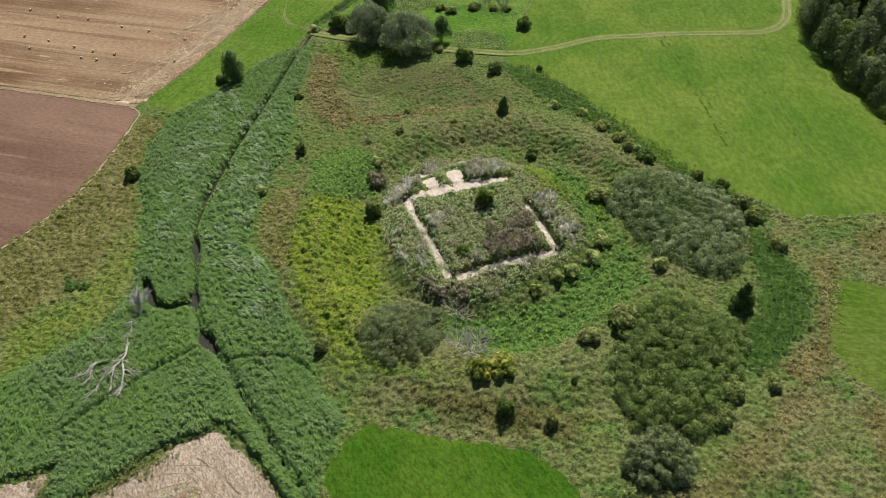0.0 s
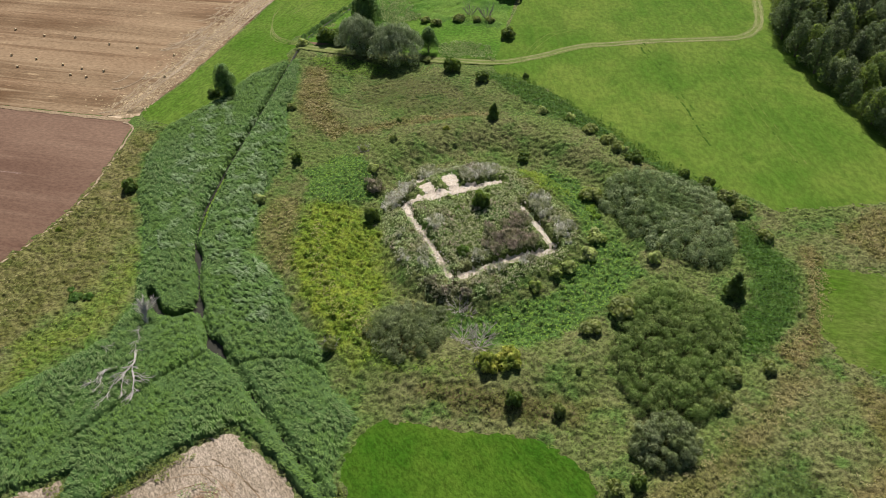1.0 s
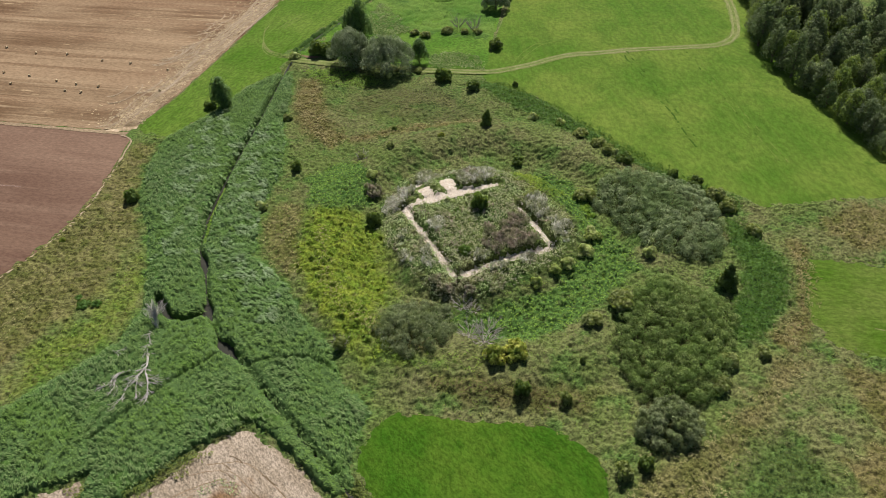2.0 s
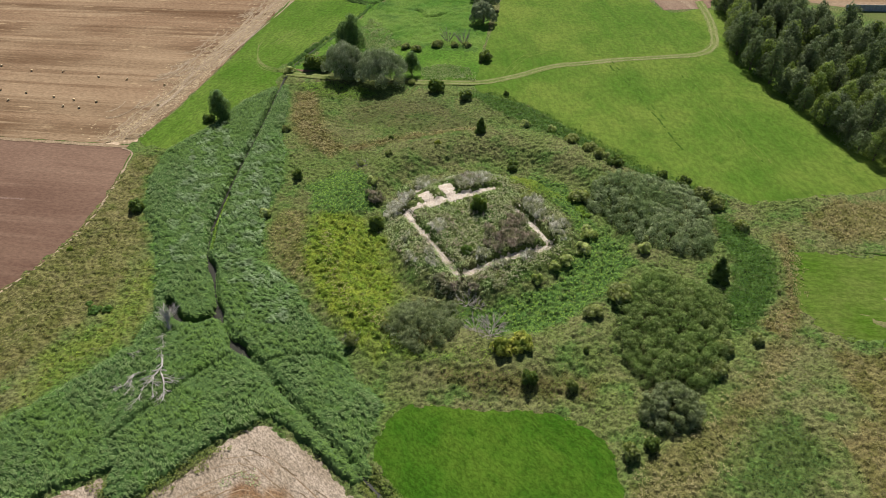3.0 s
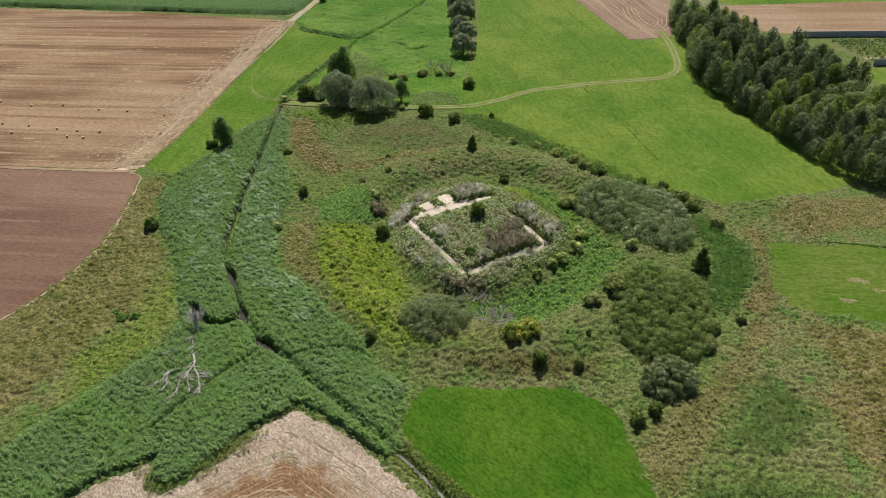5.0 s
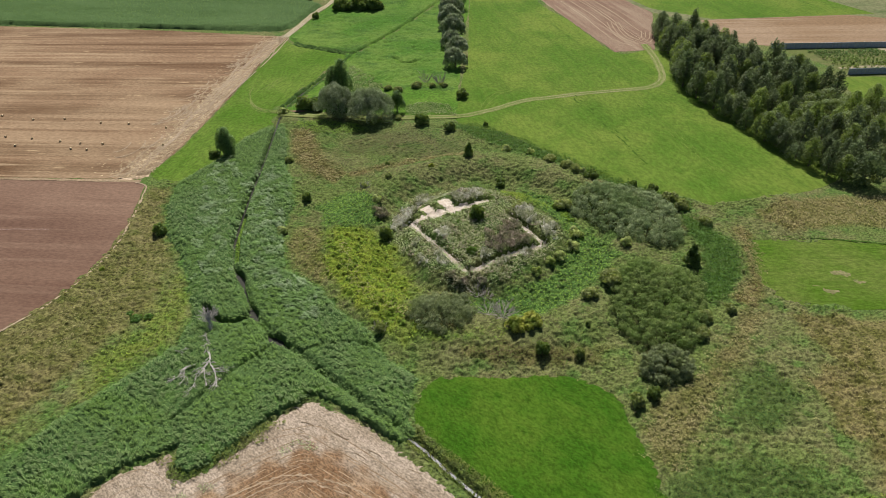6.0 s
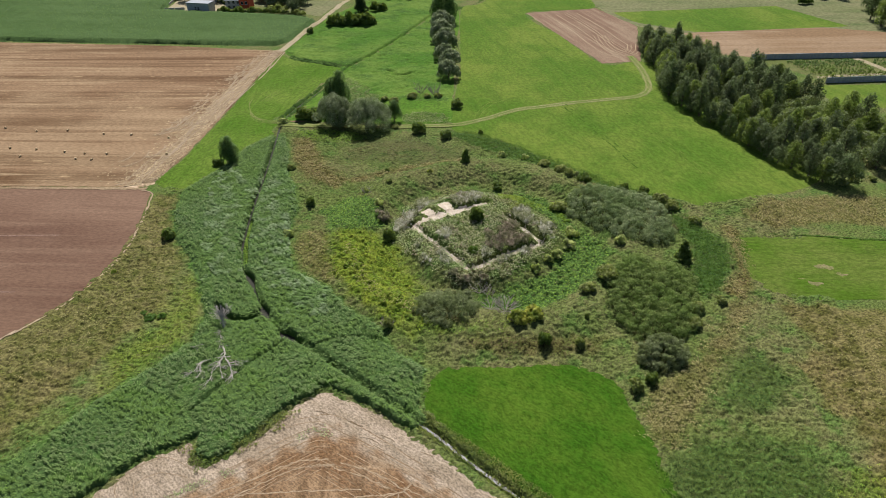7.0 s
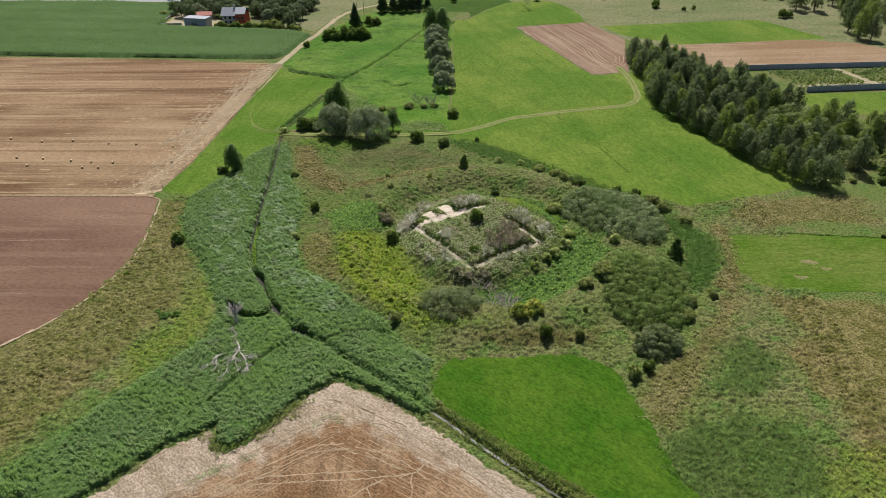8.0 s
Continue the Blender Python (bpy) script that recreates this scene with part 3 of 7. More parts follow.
def leaves_on(rng, lobes, count, size, shell=(0.72, 1.06), droop=0.0, low=-0.45, squash=0.42):
    """Leaf clumps as small bent diamonds over a set of lobes (x, y, z, rx, ry, rz)."""
    lobes = np.array(lobes, float)
    area = (lobes[:, 3] * lobes[:, 4] + lobes[:, 4] * lobes[:, 5] + lobes[:, 3] * lobes[:, 5])
    pick = rng.choice(len(lobes), count, p=area / area.sum())
    u = rng.normal(size=(count * 3, 3))
    u /= np.linalg.norm(u, axis=1)[:, None]
    u = u[u[:, 2] > low][:count]
    while len(u) < count:
        u = np.concatenate([u, u])[:count]
    o = lobes[pick]
    c = o[:, :3] + u * o[:, 3:] * rng.uniform(shell[0], shell[1], (count, 1))
    nrm = u + rng.normal(size=(count, 3)) * squash
    nrm /= np.linalg.norm(nrm, axis=1)[:, None]
    tang = np.cross(nrm, rng.normal(size=(count, 3)))
    tang[:, 2] -= droop
    tang /= np.linalg.norm(tang, axis=1)[:, None] + 1e-9
    side = np.cross(nrm, tang)
    s = size * rng.uniform(0.6, 1.4, (count, 1))
    v = np.stack([c - tang * s, c + side * s * 0.55 + nrm * s * 0.2, c + tang * s, c - side * s * 0.55 + nrm * s * 0.2], 1).reshape(-1, 3)
    i = np.arange(count)[:, None] * 4
    return v, np.concatenate([i + [0, 1, 2], i + [0, 2, 3]], 1).reshape(-1, 3)


def limb(bm, a, b, ra, rb, sides=6):
    """A tapered round limb from a to b."""
    a, b = Vector(a), Vector(b)
    d = (b - a).normalized()
    e = d.orthogonal().normalized()
    g = d.cross(e)
    rings = []
    for p, r in ((a, ra), (b, rb)):
        rings.append([bm.verts.new(p + (e * math.cos(k * math.tau / sides) + g * math.sin(k * math.tau / sides)) * r) for k in range(sides)])
    for k in range(sides):
        bm.faces.new((rings[0][k], rings[0][(k + 1) % sides], rings[1][(k + 1) % sides], rings[1][k]))
    bm.faces.new(rings[1])
    bm.faces.new(rings[0][::-1])


def crooked(bm, rng, a, b, ra, rb, bits=4, wander=0.12):
    """A limb that bends on its way."""
    a, b = Vector(a), Vector(b)
    p, r, gap = a, ra, (b - a).length
    for k in range(1, bits + 1):
        t = k / bits
        q = a.lerp(b, t) + (Vector([rng.uniform(-1, 1) for _ in range(3)]) * wander * gap * (1 if k < bits else 0))
        s = ra + (rb - ra) * t
        limb(bm, p, q, r, s, 5)
        p, r = q, s
    return p


def make_tree(name, seed, high, wide, trunk_high, lobes_n, leaf_n, leaf_size, material, label, category="tree", form="round", bark=None, trunk_r=None, droop=0.0):
    """A tree at the origin: trunk with limbs, and a crown of many leaf clumps in uneven lobes."""
    rng, nr = random.Random(seed), np.random.default_rng(seed)
    root = new(name)
    root.empty_display_size = 0.5
    tagged(root, label, category)
    r0 = trunk_r or 0.022 * high + 0.03
    bm = bmesh.new()
    top = crooked(bm, rng, (0, 0, -0.15), (rng.uniform(-.04, .04) * high, rng.uniform(-.04, .04) * high, high * 0.8), r0, r0 * 0.25, 5, 0.03)
    lobes = []
    crown = high - trunk_high
    for k in range(lobes_n):
        a = k * 2.4 + rng.uniform(-0.5, 0.5)
        t = (k + 0.5) / lobes_n
        if form == "column":
            z, out, s = trunk_high + crown * (0.08 + 0.82 * t), wide * 0.30 * (1 - 0.75 * t) * rng.uniform(0.6, 1.2), wide * (0.30 - 0.17 * t) * rng.uniform(0.8, 1.2)
            sz = crown * rng.uniform(0.11, 0.18)
        elif form == "egg":
            full = (1 - t) ** 0.5 * min(1.0, (t + 0.3) / 0.5)
            z, out, s = trunk_high + crown * (0.10 + 0.80 * t), wide * 0.32 * full * rng.uniform(0.65, 1.15), wide * (0.055 + 0.17 * full) * rng.uniform(0.8, 1.2)
            sz = crown * 0.115 * rng.uniform(0.8, 1.3)
        elif form == "cone":
            z, out, s = trunk_high + crown * (0.05 + 0.85 * t), wide * 0.16 * (1 - t), wide * (0.5 - 0.42 * t)
            sz = crown * 0.16
        elif form == "dome":
            z = high * (0.22 + 0.52 * (1 - t) * rng.uniform(0.75, 1.1))
            out, s = wide * 0.5 * math.sqrt(t) * 0.80, wide * rng.uniform(0.15, 0.25)
            sz = high * rng.uniform(0.16, 0.28)
        elif form == "willow":
            z = high * (0.10 + 0.66 * math.sqrt(1 - t) * rng.uniform(0.88, 1.06))
            out, s = wide * 0.42 * math.sqrt(t) * rng.uniform(0.85, 1.1), wide * rng.uniform(0.10, 0.17)
            sz = high * rng.uniform(0.16, 0.26)
        elif form == "low":
            z, out, s = high * (0.26 + 0.46 * rng.random() * (1.15 - t)), wide * 0.5 * math.sqrt(t) * 0.78, wide * rng.uniform(0.15, 0.25)
            sz = high * rng.uniform(0.20, 0.33)
        else:
            z = trunk_high + crown * (0.25 + 0.5 * (1 - abs(2 * t - 1)) * rng.uniform(0.6, 1.2))
            out, s = wide * 0.5 * rng.uniform(0.2, 0.75), wide * rng.uniform(0.16, 0.26)
            sz = crown * rng.uniform(0.15, 0.26)
        c = Vector((math.cos(a) * out, math.sin(a) * out, z))
        lobes.append((*c, s, s * rng.uniform(0.85, 1.15), sz))
        if k % 3 == 0 or lobes_n < 16:
            limb(bm, (0, 0, max(trunk_high * 0.5, z * 0.45)), c, r0 * 0.45, r0 * 0.1, 4)
    if form == "round":
        lobes.append((0, 0, trunk_high + crown * 0.72, wide * 0.3, wide * 0.3, crown * 0.27))
    trunk = part("trunk", bm, bark or M_BARK, root)
    v, f = leaves_on(nr, lobes, leaf_n, leaf_size, droop=droop, **(dict(shell=(0.86, 1.05), squash=0.28) if form in ("willow", "egg", "dome") else {}))
    crown_ob = sheet("crown", v, f, material, root)
    return root


def plant(tree, x, y, turn=0.0, scale=1.0, tall=1.0, up=0.0, first=False):
    """Set a copy of a thing down on the ground."""
    z = float(land(x, y)) + up
    m = pose(x, y, z, 0, 0, turn)
    if first:
        ob = tree
        ob.matrix_basis = m
    else:
        ob = copy_thing(tree, m)
    ob.scale = (scale, scale, scale * tall)
    return ob

# ---------------------------------------------------------------- ground and fields
def graded(lo, hi, gap, far=3000.0):
    """Even steps from lo to hi, then ever wider ones out to the horizon."""
    mid = list(np.arange(lo, hi + gap, gap))
    out, s, d = [], 0.0, gap
    while s < far:
        d *= 1.35
        s += d
        out.append(s)
    return np.array([lo - v for v in out[::-1]] + mid + [mid[-1] + v for v in out])


STUBBLE = [(-520, 68), (-265, 99), (-178, 107), (-137, 111), (-130, 115), (-129, 130), (-131, 172), (-133, 201), (-135, 241), (-192, 244.5), (-280, 243), (-437, 238), (-620, 230)]
PLOUGH = [(-520, 67.2), (-264, 98.2), (-177, 106.2), (-131, 110.2), (-127.5, 108), (-125, 101), (-121.5, 90), (-119, 78), (-119, 68), (-120.5, 59), (-124, 50), (-129.5, 41), (-140, 20), (-165, -25), (-520, -120)]
MAIZE = [(-620, 232), (-437, 241), (-276, 245), (-142, 248), (-138, 253), (-135.5, 291), (-147, 297), (-186, 301), (-226, 305), (-238, 356), (-287, 362), (-363, 359), (-620, 350)]
MEADOW = [(-64, 318), (-54, 233), (-51.5, 204), (-50, 182), (-47, 161), (-31, 154), (-16, 141), (-3, 129), (7, 124), (19, 121), (24, 118), (32, 121), (53, 130), (63, 146), (54, 193), (35, 232), (19, 239), (5, 235), (-11, 271), (-30, 314), (5, 328), (-10, 375), (-37, 372), (-56, 332)]
LUSH = [(-35, 46), (-30, 48), (-22, 49), (-11, 51), (-2, 48), (1, 41), (4, 34), (5, 28), (9, 19), (20, 8), (30, -10), (16, -3), (1, 9.5), (-10, 17), (-17, 21.5), (-25, 27.5), (-33, 33.5), (-36.5, 38)]
TAN = [(-55, 39), (-43, 34), (-31, 26), (-21, 19), (-14, 14), (8, -4), (30, -40), (-110, -40), (-93, 3), (-88, 8), (-86, 11), (-81, 19), (-74, 24), (-73, 20), (-70, 19), (-67, 22), (-64, 26), (-60, 34)]
REEDS = [(-106, 152), (-112, 141), (-114, 126), (-119, 111), (-116, 98), (-109, 85), (-102, 78), (-94, 67), (-88, 57), (-87, 49), (-90, 43), (-94, 36), (-98, 29), (-101, 22), (-110, 5), (-92, 5), (-86, 12), (-81, 20), (-74, 25), (-73, 21), (-70, 20), (-67, 23), (-61, 33.5), (-55, 40), (-45, 35.5), (-37.5, 31), (-35, 33.5), (-36.5, 36), (-37, 41), (-37, 47), (-44, 51), (-48, 57), (-57, 63), (-63, 69), (-68, 73), (-74, 76), (-77, 84), (-80, 90), (-82, 105), (-88, 118), (-93, 127), (-96, 138), (-103, 153)]
WEST_GREEN = [(-134.5, 240), (-132.5, 201), (-130.5, 172), (-128.5, 130), (-129.5, 115), (-119, 111), (-114, 126), (-112, 141), (-107, 152), (-108.5, 165), (-104.5, 187), (-102, 211), (-101.5, 220.5), (-114, 225), (-125, 228.6), (-133, 235)]
NORTH_GREEN = [(-133.6, 252), (-134, 240), (-125, 231.2), (-114, 227.6), (-104, 223.8), (-101, 215), (-103.5, 188), (-107, 166), (-98, 164), (-66, 164.5), (-49, 168), (-51, 184), (-53, 205), (-57, 233), (-66, 318), (-85, 345), (-112, 345), (-130, 300)]
SEDGE_E = [(17, 112), (23, 107), (27.5, 99), (27.5, 90), (24, 82), (19, 76), (17, 83), (19.5, 90), (20, 97), (17, 105)]
SEDGE_N = [(-50, 158), (-43, 160), (-32, 154.5), (-20, 146), (-8, 137), (2, 129), (12, 123), (20, 118), (19, 112), (8, 121), (-6, 128), (-19, 137), (-32, 145), (-43, 152)]
MOAT_E = [(-26, 119), (-16, 118), (-9, 105), (-1, 96), (1, 90), (-3, 82), (-9, 73), (-16, 67), (-23, 66), (-33, 67), (-34, 71), (-25, 74), (-16, 81), (-10, 94), (-15, 104), (-22, 111)]
MOAT_W = [(-67, 82), (-68.5, 92), (-62, 96), (-53, 90), (-47, 80), (-43, 74), (-44, 66), (-41, 59), (-36, 57), (-40, 55.5), (-48, 58.5), (-57, 65.5), (-64, 74)]
MOAT_W2 = [(-76, 104), (-69, 112), (-61, 108), (-57, 98), (-62, 92), (-70, 92)]
MOTTE = [(-55, 100), (-52, 110), (-43, 116), (-32, 115), (-19, 106), (-12, 97), (-16, 86), (-23, 77), (-32, 73), (-39, 76), (-47, 83), (-53, 92)]

GREY_HERBS = [(3.8, 28.7), (12.5, 34.9), (21.8, 37.3), (30, 35.5), (31, 28), (28, 18), (18, 6), (9.5, 18.6), (6.5, 21.8)]
GREY_HERBS_B = [(17, 43), (20.2, 51.6), (20, 56), (27.5, 60), (30.3, 51.5), (26.4, 43.5)]
STRAW_GRASS = [(3, 41), (6, 47.6), (12.6, 53.5), (19.8, 63.7), (26, 76), (29, 75), (21.5, 60), (16, 50), (11.8, 40), (6.3, 32.5), (2.7, 35)]
BROWN_BANK = [(-30, 53), (-23, 52.6), (-13, 53.2), (-5, 56), (-2.2, 60), (-10, 58), (-20, 56.6), (-29.6, 55)]
BROWN_GRASS = [(33, 57), (44, 69), (60, 75), (110, 74), (110, 40), (62, 47), (47, 42), (36, 44)]
PALE_GRASS = [(34, 114), (43, 123), (57, 126), (75, 128), (75, 113), (56, 113), (42, 108)]
RIM_GRASS = [(24, 80), (29, 88), (30, 100), (27, 106), (31, 108), (33, 97), (31, 86), (28, 76)]
YELLOW_FRINGE = [(-98, 72), (-90, 64), (-88.5, 57), (-88, 48), (-93, 40), (-92, 35), (-97, 31), (-101, 42), (-96, 52), (-98, 62)]
LODGED_WEST = [(-127, 41), (-121, 49), (-114, 57), (-107, 54), (-105.5, 47), (-110, 39), (-114, 31), (-122, 26)]
WEST_DRY = [(-175, -30), (-135, 20), (-119, 70), (-126, 108), (-119, 108), (-103, 80), (-98, 60), (-103, 38), (-110, 10), (-120, -30)]
EAST_DRY = [(46, 5), (38, 30), (40, 60), (34, 76), (120, 78), (120, 0), (60, -30)]
YELLOW_EAST = [(27, 23), (35, 32), (45, 32), (60, 20), (40, 5)]
MOTTE_YELLOW = [(-27, 117), (-19, 113), (-17, 108), (-24, 110), (-31, 115)]
# pale grass strips whose colour also stands in for light on the rampart's crest
RIDGE = [(-73, 122), (-62, 130.5), (-42, 138.5), (-41, 136), (-61, 128.3), (-72, 120)]
CREST = [(MOUND[0] + 0.93 * r * math.cos(u), MOUND[1] + r * math.sin(u)) for r, us in ((37.0, range(196, 276, 8)), (34.6, range(268, 188, -8))) for u in [radians(v) for v in us]]
BROWN_NORTH = [(-80, 150), (-60, 153), (-45, 147), (-38, 140), (-60, 134), (-78, 136)]
PALE_WEST = [(-99, 148), (-93, 150.5), (-88, 140), (-82, 130), (-73, 122), (-75, 117), (-84, 121), (-90, 128), (-94, 134)]
WILLOW_GREEN = [(-100, 153), (-92, 157), (-78, 153.5), (-74, 150.5), (-80, 148), (-90, 146.5), (-97, 150)]
PALE_STRIP = [(-97, 208), (-88, 200), (-79, 187), (-84, 178), (-92, 184), (-96, 196)]
PALE_BANK = [(-67, 171), (-61, 176.5), (-52, 174), (-48.5, 167), (-57, 165.5), (-65, 164)]
SOUTH_BAND = [(-46, 62), (-42, 57), (-34, 55.5), (-24, 57), (-21, 59.5), (-24, 61), (-33, 58), (-40, 60)]
KNOLL = [(-78, 86), (-77, 93), (-71.5, 93), (-66, 81), (-61, 72), (-65, 71), (-71, 76), (-75, 81)]


def soft(x, y, poly, blur=1.5):
    """1 inside an outline, 0 outside, with a frayed edge."""
    d = line_distance(x, y, poly + poly[:1])
    return step(np.where(inside(x, y, poly), d, -d) + 0.8 * blur * waves(x, y, 1.6, 4.0), -blur, blur)


TRACK = [(-107, 160), (-95, 160), (-67, 162), (-59, 163.5), (-47, 165.5), (-38, 171.5), (-28, 180.5), (-18, 185), (-8, 189.5), (5, 194), (16, 198.5), (20.5, 206), (21, 216), (20, 230), (17, 246)]
SMOOTH = (STUBBLE, PLOUGH, MEADOW, LUSH, TAN, WEST_GREEN, NORTH_GREEN, [(32, 103), (71, 105), (130, 108), (120, 78), (62, 80), (34, 80), (30.5, 86), (31, 96)])
OLD_WAY = [(-66.2, 162.1), (-66.3, 156.1), (-66.4, 150.3), (-67.2, 146.6), (-69.4, 140.9), (-72.4, 137.3), (-75.9, 133.5), (-79.9, 133.3), (-84.1, 134.6)]


def relief(x, y):
    """The lumps of grass tussocks and herbs on rough ground; fields, tracks, trenches and ditches stay smooth."""
    x, y = np.asarray(x, float), np.asarray(y, float)
    amp = 0.68 + 0.22 * waves(x, y, 7.0, 2.0) + 0.3 * soft(x, y, MOAT_W) + 0.3 * np.maximum(soft(x, y, MOTTE), soft(x, y, MOAT_E))
    amp = amp * step(x, -126, -122) * (1 - step(x, 44, 48)) * step(y, 6, 10) * (1 - step(y, 156, 160))
    for poly in SMOOTH:
        amp = amp * (1 - soft(x, y, poly, 0.8))
    amp = amp * step(line_distance(x, y, DITCH), 1.2, 2.4) * step(line_distance(x, y, SIDE_DITCH), 1.2, 2.4) * step(line_distance(x, y, NORTH_DITCH), 1.2, 2.4)
    amp = amp * step(line_distance(x, y, OLD_WAY), 1.2, 2.2) * step(line_distance(x, y, TRACK), 1.8, 2.8)
    for pts, wide, deep in TRENCHES:
        amp = amp * step(line_distance(x, y, pts), wide * 0.5, wide * 0.5 + 1.0)
    return amp * (0.8 * tussocks(0.8 * x + 0.3 * waves(x, y, 2.0), y * 1.1, 0.86) + 0.4 * tussocks(x, y, 1.9, 3.0) - 0.35)


gx, gy = np.meshgrid(graded(-124, 46, 0.31), graded(8, 158, 0.31))
ny, nx = gx.shape
gi = np.arange(ny * nx).reshape(ny, nx)
gq = np.stack([gi[:-1, :-1], gi[:-1, 1:], gi[1:, 1:], gi[1:, :-1]], -1).reshape(-1, 4)
ground = sheet("ground", np.stack([gx, gy, land(gx, gy) + relief(gx, gy)], -1).reshape(-1, 3), gq, M_GROUND, smooth=True)
tagged(ground, "rough olive-green grassland with dry brownish patches", "ground", kind="structure")
fx, fy = gx.ravel(), gy.ravel()
cover = np.zeros((fx.size, 4), np.float32)
for poly, k in ((REEDS, 1.0), (SEDGE_E, 1.0), (SEDGE_N, 1.0), (MOAT_E, 1.0), (MOAT_W2, 1.0), (GREY_HERBS, 0.7), (GREY_HERBS_B, 0.7)):
    cover[:, 0] = np.maximum(cover[:, 0], k * soft(fx, fy, poly))
for poly, k in ((MOAT_W, 1.0), (YELLOW_FRINGE, 0.5), (YELLOW_EAST, 0.45), (MOTTE_YELLOW, 0.9), (SOUTH_BAND, 0.25)):
    cover[:, 1] = np.maximum(cover[:, 1], k * soft(fx, fy, poly, 2.5))
for poly, k in ((STRAW_GRASS, 0.6), (BROWN_GRASS, 0.8), (PALE_GRASS, 0.7), (KNOLL, 0.6), (RIM_GRASS, 0.9), (BROWN_BANK, 0.7), (WEST_DRY, 0.6), (EAST_DRY, 0.75), (RIDGE, 0.9), (CREST, 0.6), (PALE_WEST, 0.9)):
    cover[:, 2] = np.maximum(cover[:, 2], k * soft(fx, fy, poly))
cover[:, 3] = 1
ground.data.color_attributes.new("cover", "FLOAT_COLOR", "POINT").data.foreach_set("color", cover.ravel())

def nap(ob, high, size):
    """Gives a sheet of grass an uneven surface."""
    me = ob.data
    c = np.empty(len(me.vertices) * 3, np.float32)
    me.vertices.foreach_get("co", c)
    c = c.reshape(-1, 3)
    c[:, 2] += high * (tussocks(c[:, 0].astype(float), c[:, 1].astype(float) * 1.4, size, 2.0) + 0.5 * waves(c[:, 0].astype(float), c[:, 1].astype(float), 2.6)).astype(np.float32)
    me.vertices.foreach_set("co", c.ravel())
    me.update()


field("stubble_field", STUBBLE, M_STUBBLE, "pale brown straw stubble field with harvest rows", curved=False, grid=20)
HEADLAND = [(-137.5, 111.2), (-136.2, 130), (-137.6, 148), (-139.5, 170), (-138.8, 190), (-138.6, 215), (-140, 228), (-139, 241), (-135.6, 241), (-133.6, 201), (-132, 172), (-129.8, 130), (-129.4, 115), (-131, 111.8)]
field("straw_headland", HEADLAND, M_STRAW, "pale trampled straw strip along the stubble field", up=0.10, edge=1.0, jag=0.8, grid=8)
field("ploughed_field", PLOUGH, M_PLOUGH, "bare purplish-brown ploughed field", curved=False, grid=20)
field("maize_field_soil", MAIZE, M_MAIZE_G, "dark soil under the maize crop", curved=False, grid=20)
field("mown_meadow", MEADOW, M_MEADOW, "bright green mown meadow", up=0.16, grid=3.0)
lush = field("lush_meadow", LUSH, M_LUSH, "lush green grass patch beside the ditch", up=0.16, grid=0.75, jag=0.5, edge=0.9)
nap(lush, 0.16, 1.1)
tan = field("tan_field", TAN, M_TAN, "pale tan harrowed field, orange-brown stubble further in", up=0.07, grid=1.6, curved=False, jag=0.5)
CUT = [(-57, 25), (-51, 29.5), (-45, 26), (-38, 23), (-26, 17), (-14, 6), (5, -30), (-95, -32), (-82, 4), (-72, 11), (-63, 19)]
co = np.empty(len(tan.data.vertices) * 3, np.float32)
tan.data.vertices.foreach_get("co", co)
co = co.reshape(-1, 3).astype(float)
tan.data.attributes.new("worn", "FLOAT", "POINT").data.foreach_set("value", soft(co[:, 0], co[:, 1], CUT, 3.0).astype(np.float32))
field("west_meadow", WEST_GREEN, M_VERGE, "bright green grass verge beside the stubble field", up=0.10, grid=3.0)
field("north_meadow", NORTH_GREEN, M_SEDGE_G, "green damp rough meadow", up=0.12, grid=4.0)
field("mown_patch", [(32, 103), (48, 105), (71, 105), (130, 108), (120, 78), (62, 80), (43, 78.5), (34, 80), (30.5, 86), (31, 96)], M_MOWN, "mown yellowish-green grass patch", up=0.14, grid=3.0)
for x, y, size in ((44.6, 84.7, 1.5), (41.8, 86.1, 0.9), (48.2, 91.6, 1.8), (51.5, 89.0, 1.3)):
    field("bare_spot", [(x + size * 1.5 * math.cos(a), y + size * (0.7 + 0.2 * math.sin(3 * a + x)) * math.sin(a)) for a in (0, 0.7, 1.4, 2.2, 3.0, 3.8, 4.6, 5.4)], M_DRYSPOT, "thin dry tan spot in the mown grass", up=0.165, grid=0.5, edge=0.4, jag=0.22)
field("harvested_field", [(-30, 314), (6, 326), (24, 293), (21, 240), (5, 235.5), (-11, 271)], M_BROWN, "reddish-brown harvested field with tyre marks", up=0.11, curved=False)
field("far_meadow", [(14, 318), (98, 337), (122, 300), (50, 285), (24, 300)], M_MEADOW, "green far meadow", up=0.06, curved=False)
field("harvested_strip", [(44, 283), (109, 297), (133, 292), (145, 281), (260, 290), (255, 268), (187, 262), (71, 248), (56, 252)], M_BROWN2, "brown harvested strip field", up=0.06, curved=False)
field("garden_meadow", [(84, 216), (124, 222), (200, 232), (190, 205), (134, 198), (82, 194)], M_MEADOW, "green grass strip before the nursery wall", up=0.06, curved=False)
field("dry_plain", [(-132, 345), (-136, 300), (-200, 330), (-220, 425), (-90, 430), (-45, 372), (-34, 374), (-9, 371), (6, 330), (17, 300), (45, 275), (130, 262), (420, 280), (480, 520), (80, 480), (-60, 440), (-90, 420), (-112, 372)], M_PLAIN, "dry pale grass plain in the distance", up=0.03, curved=False, grid=20)
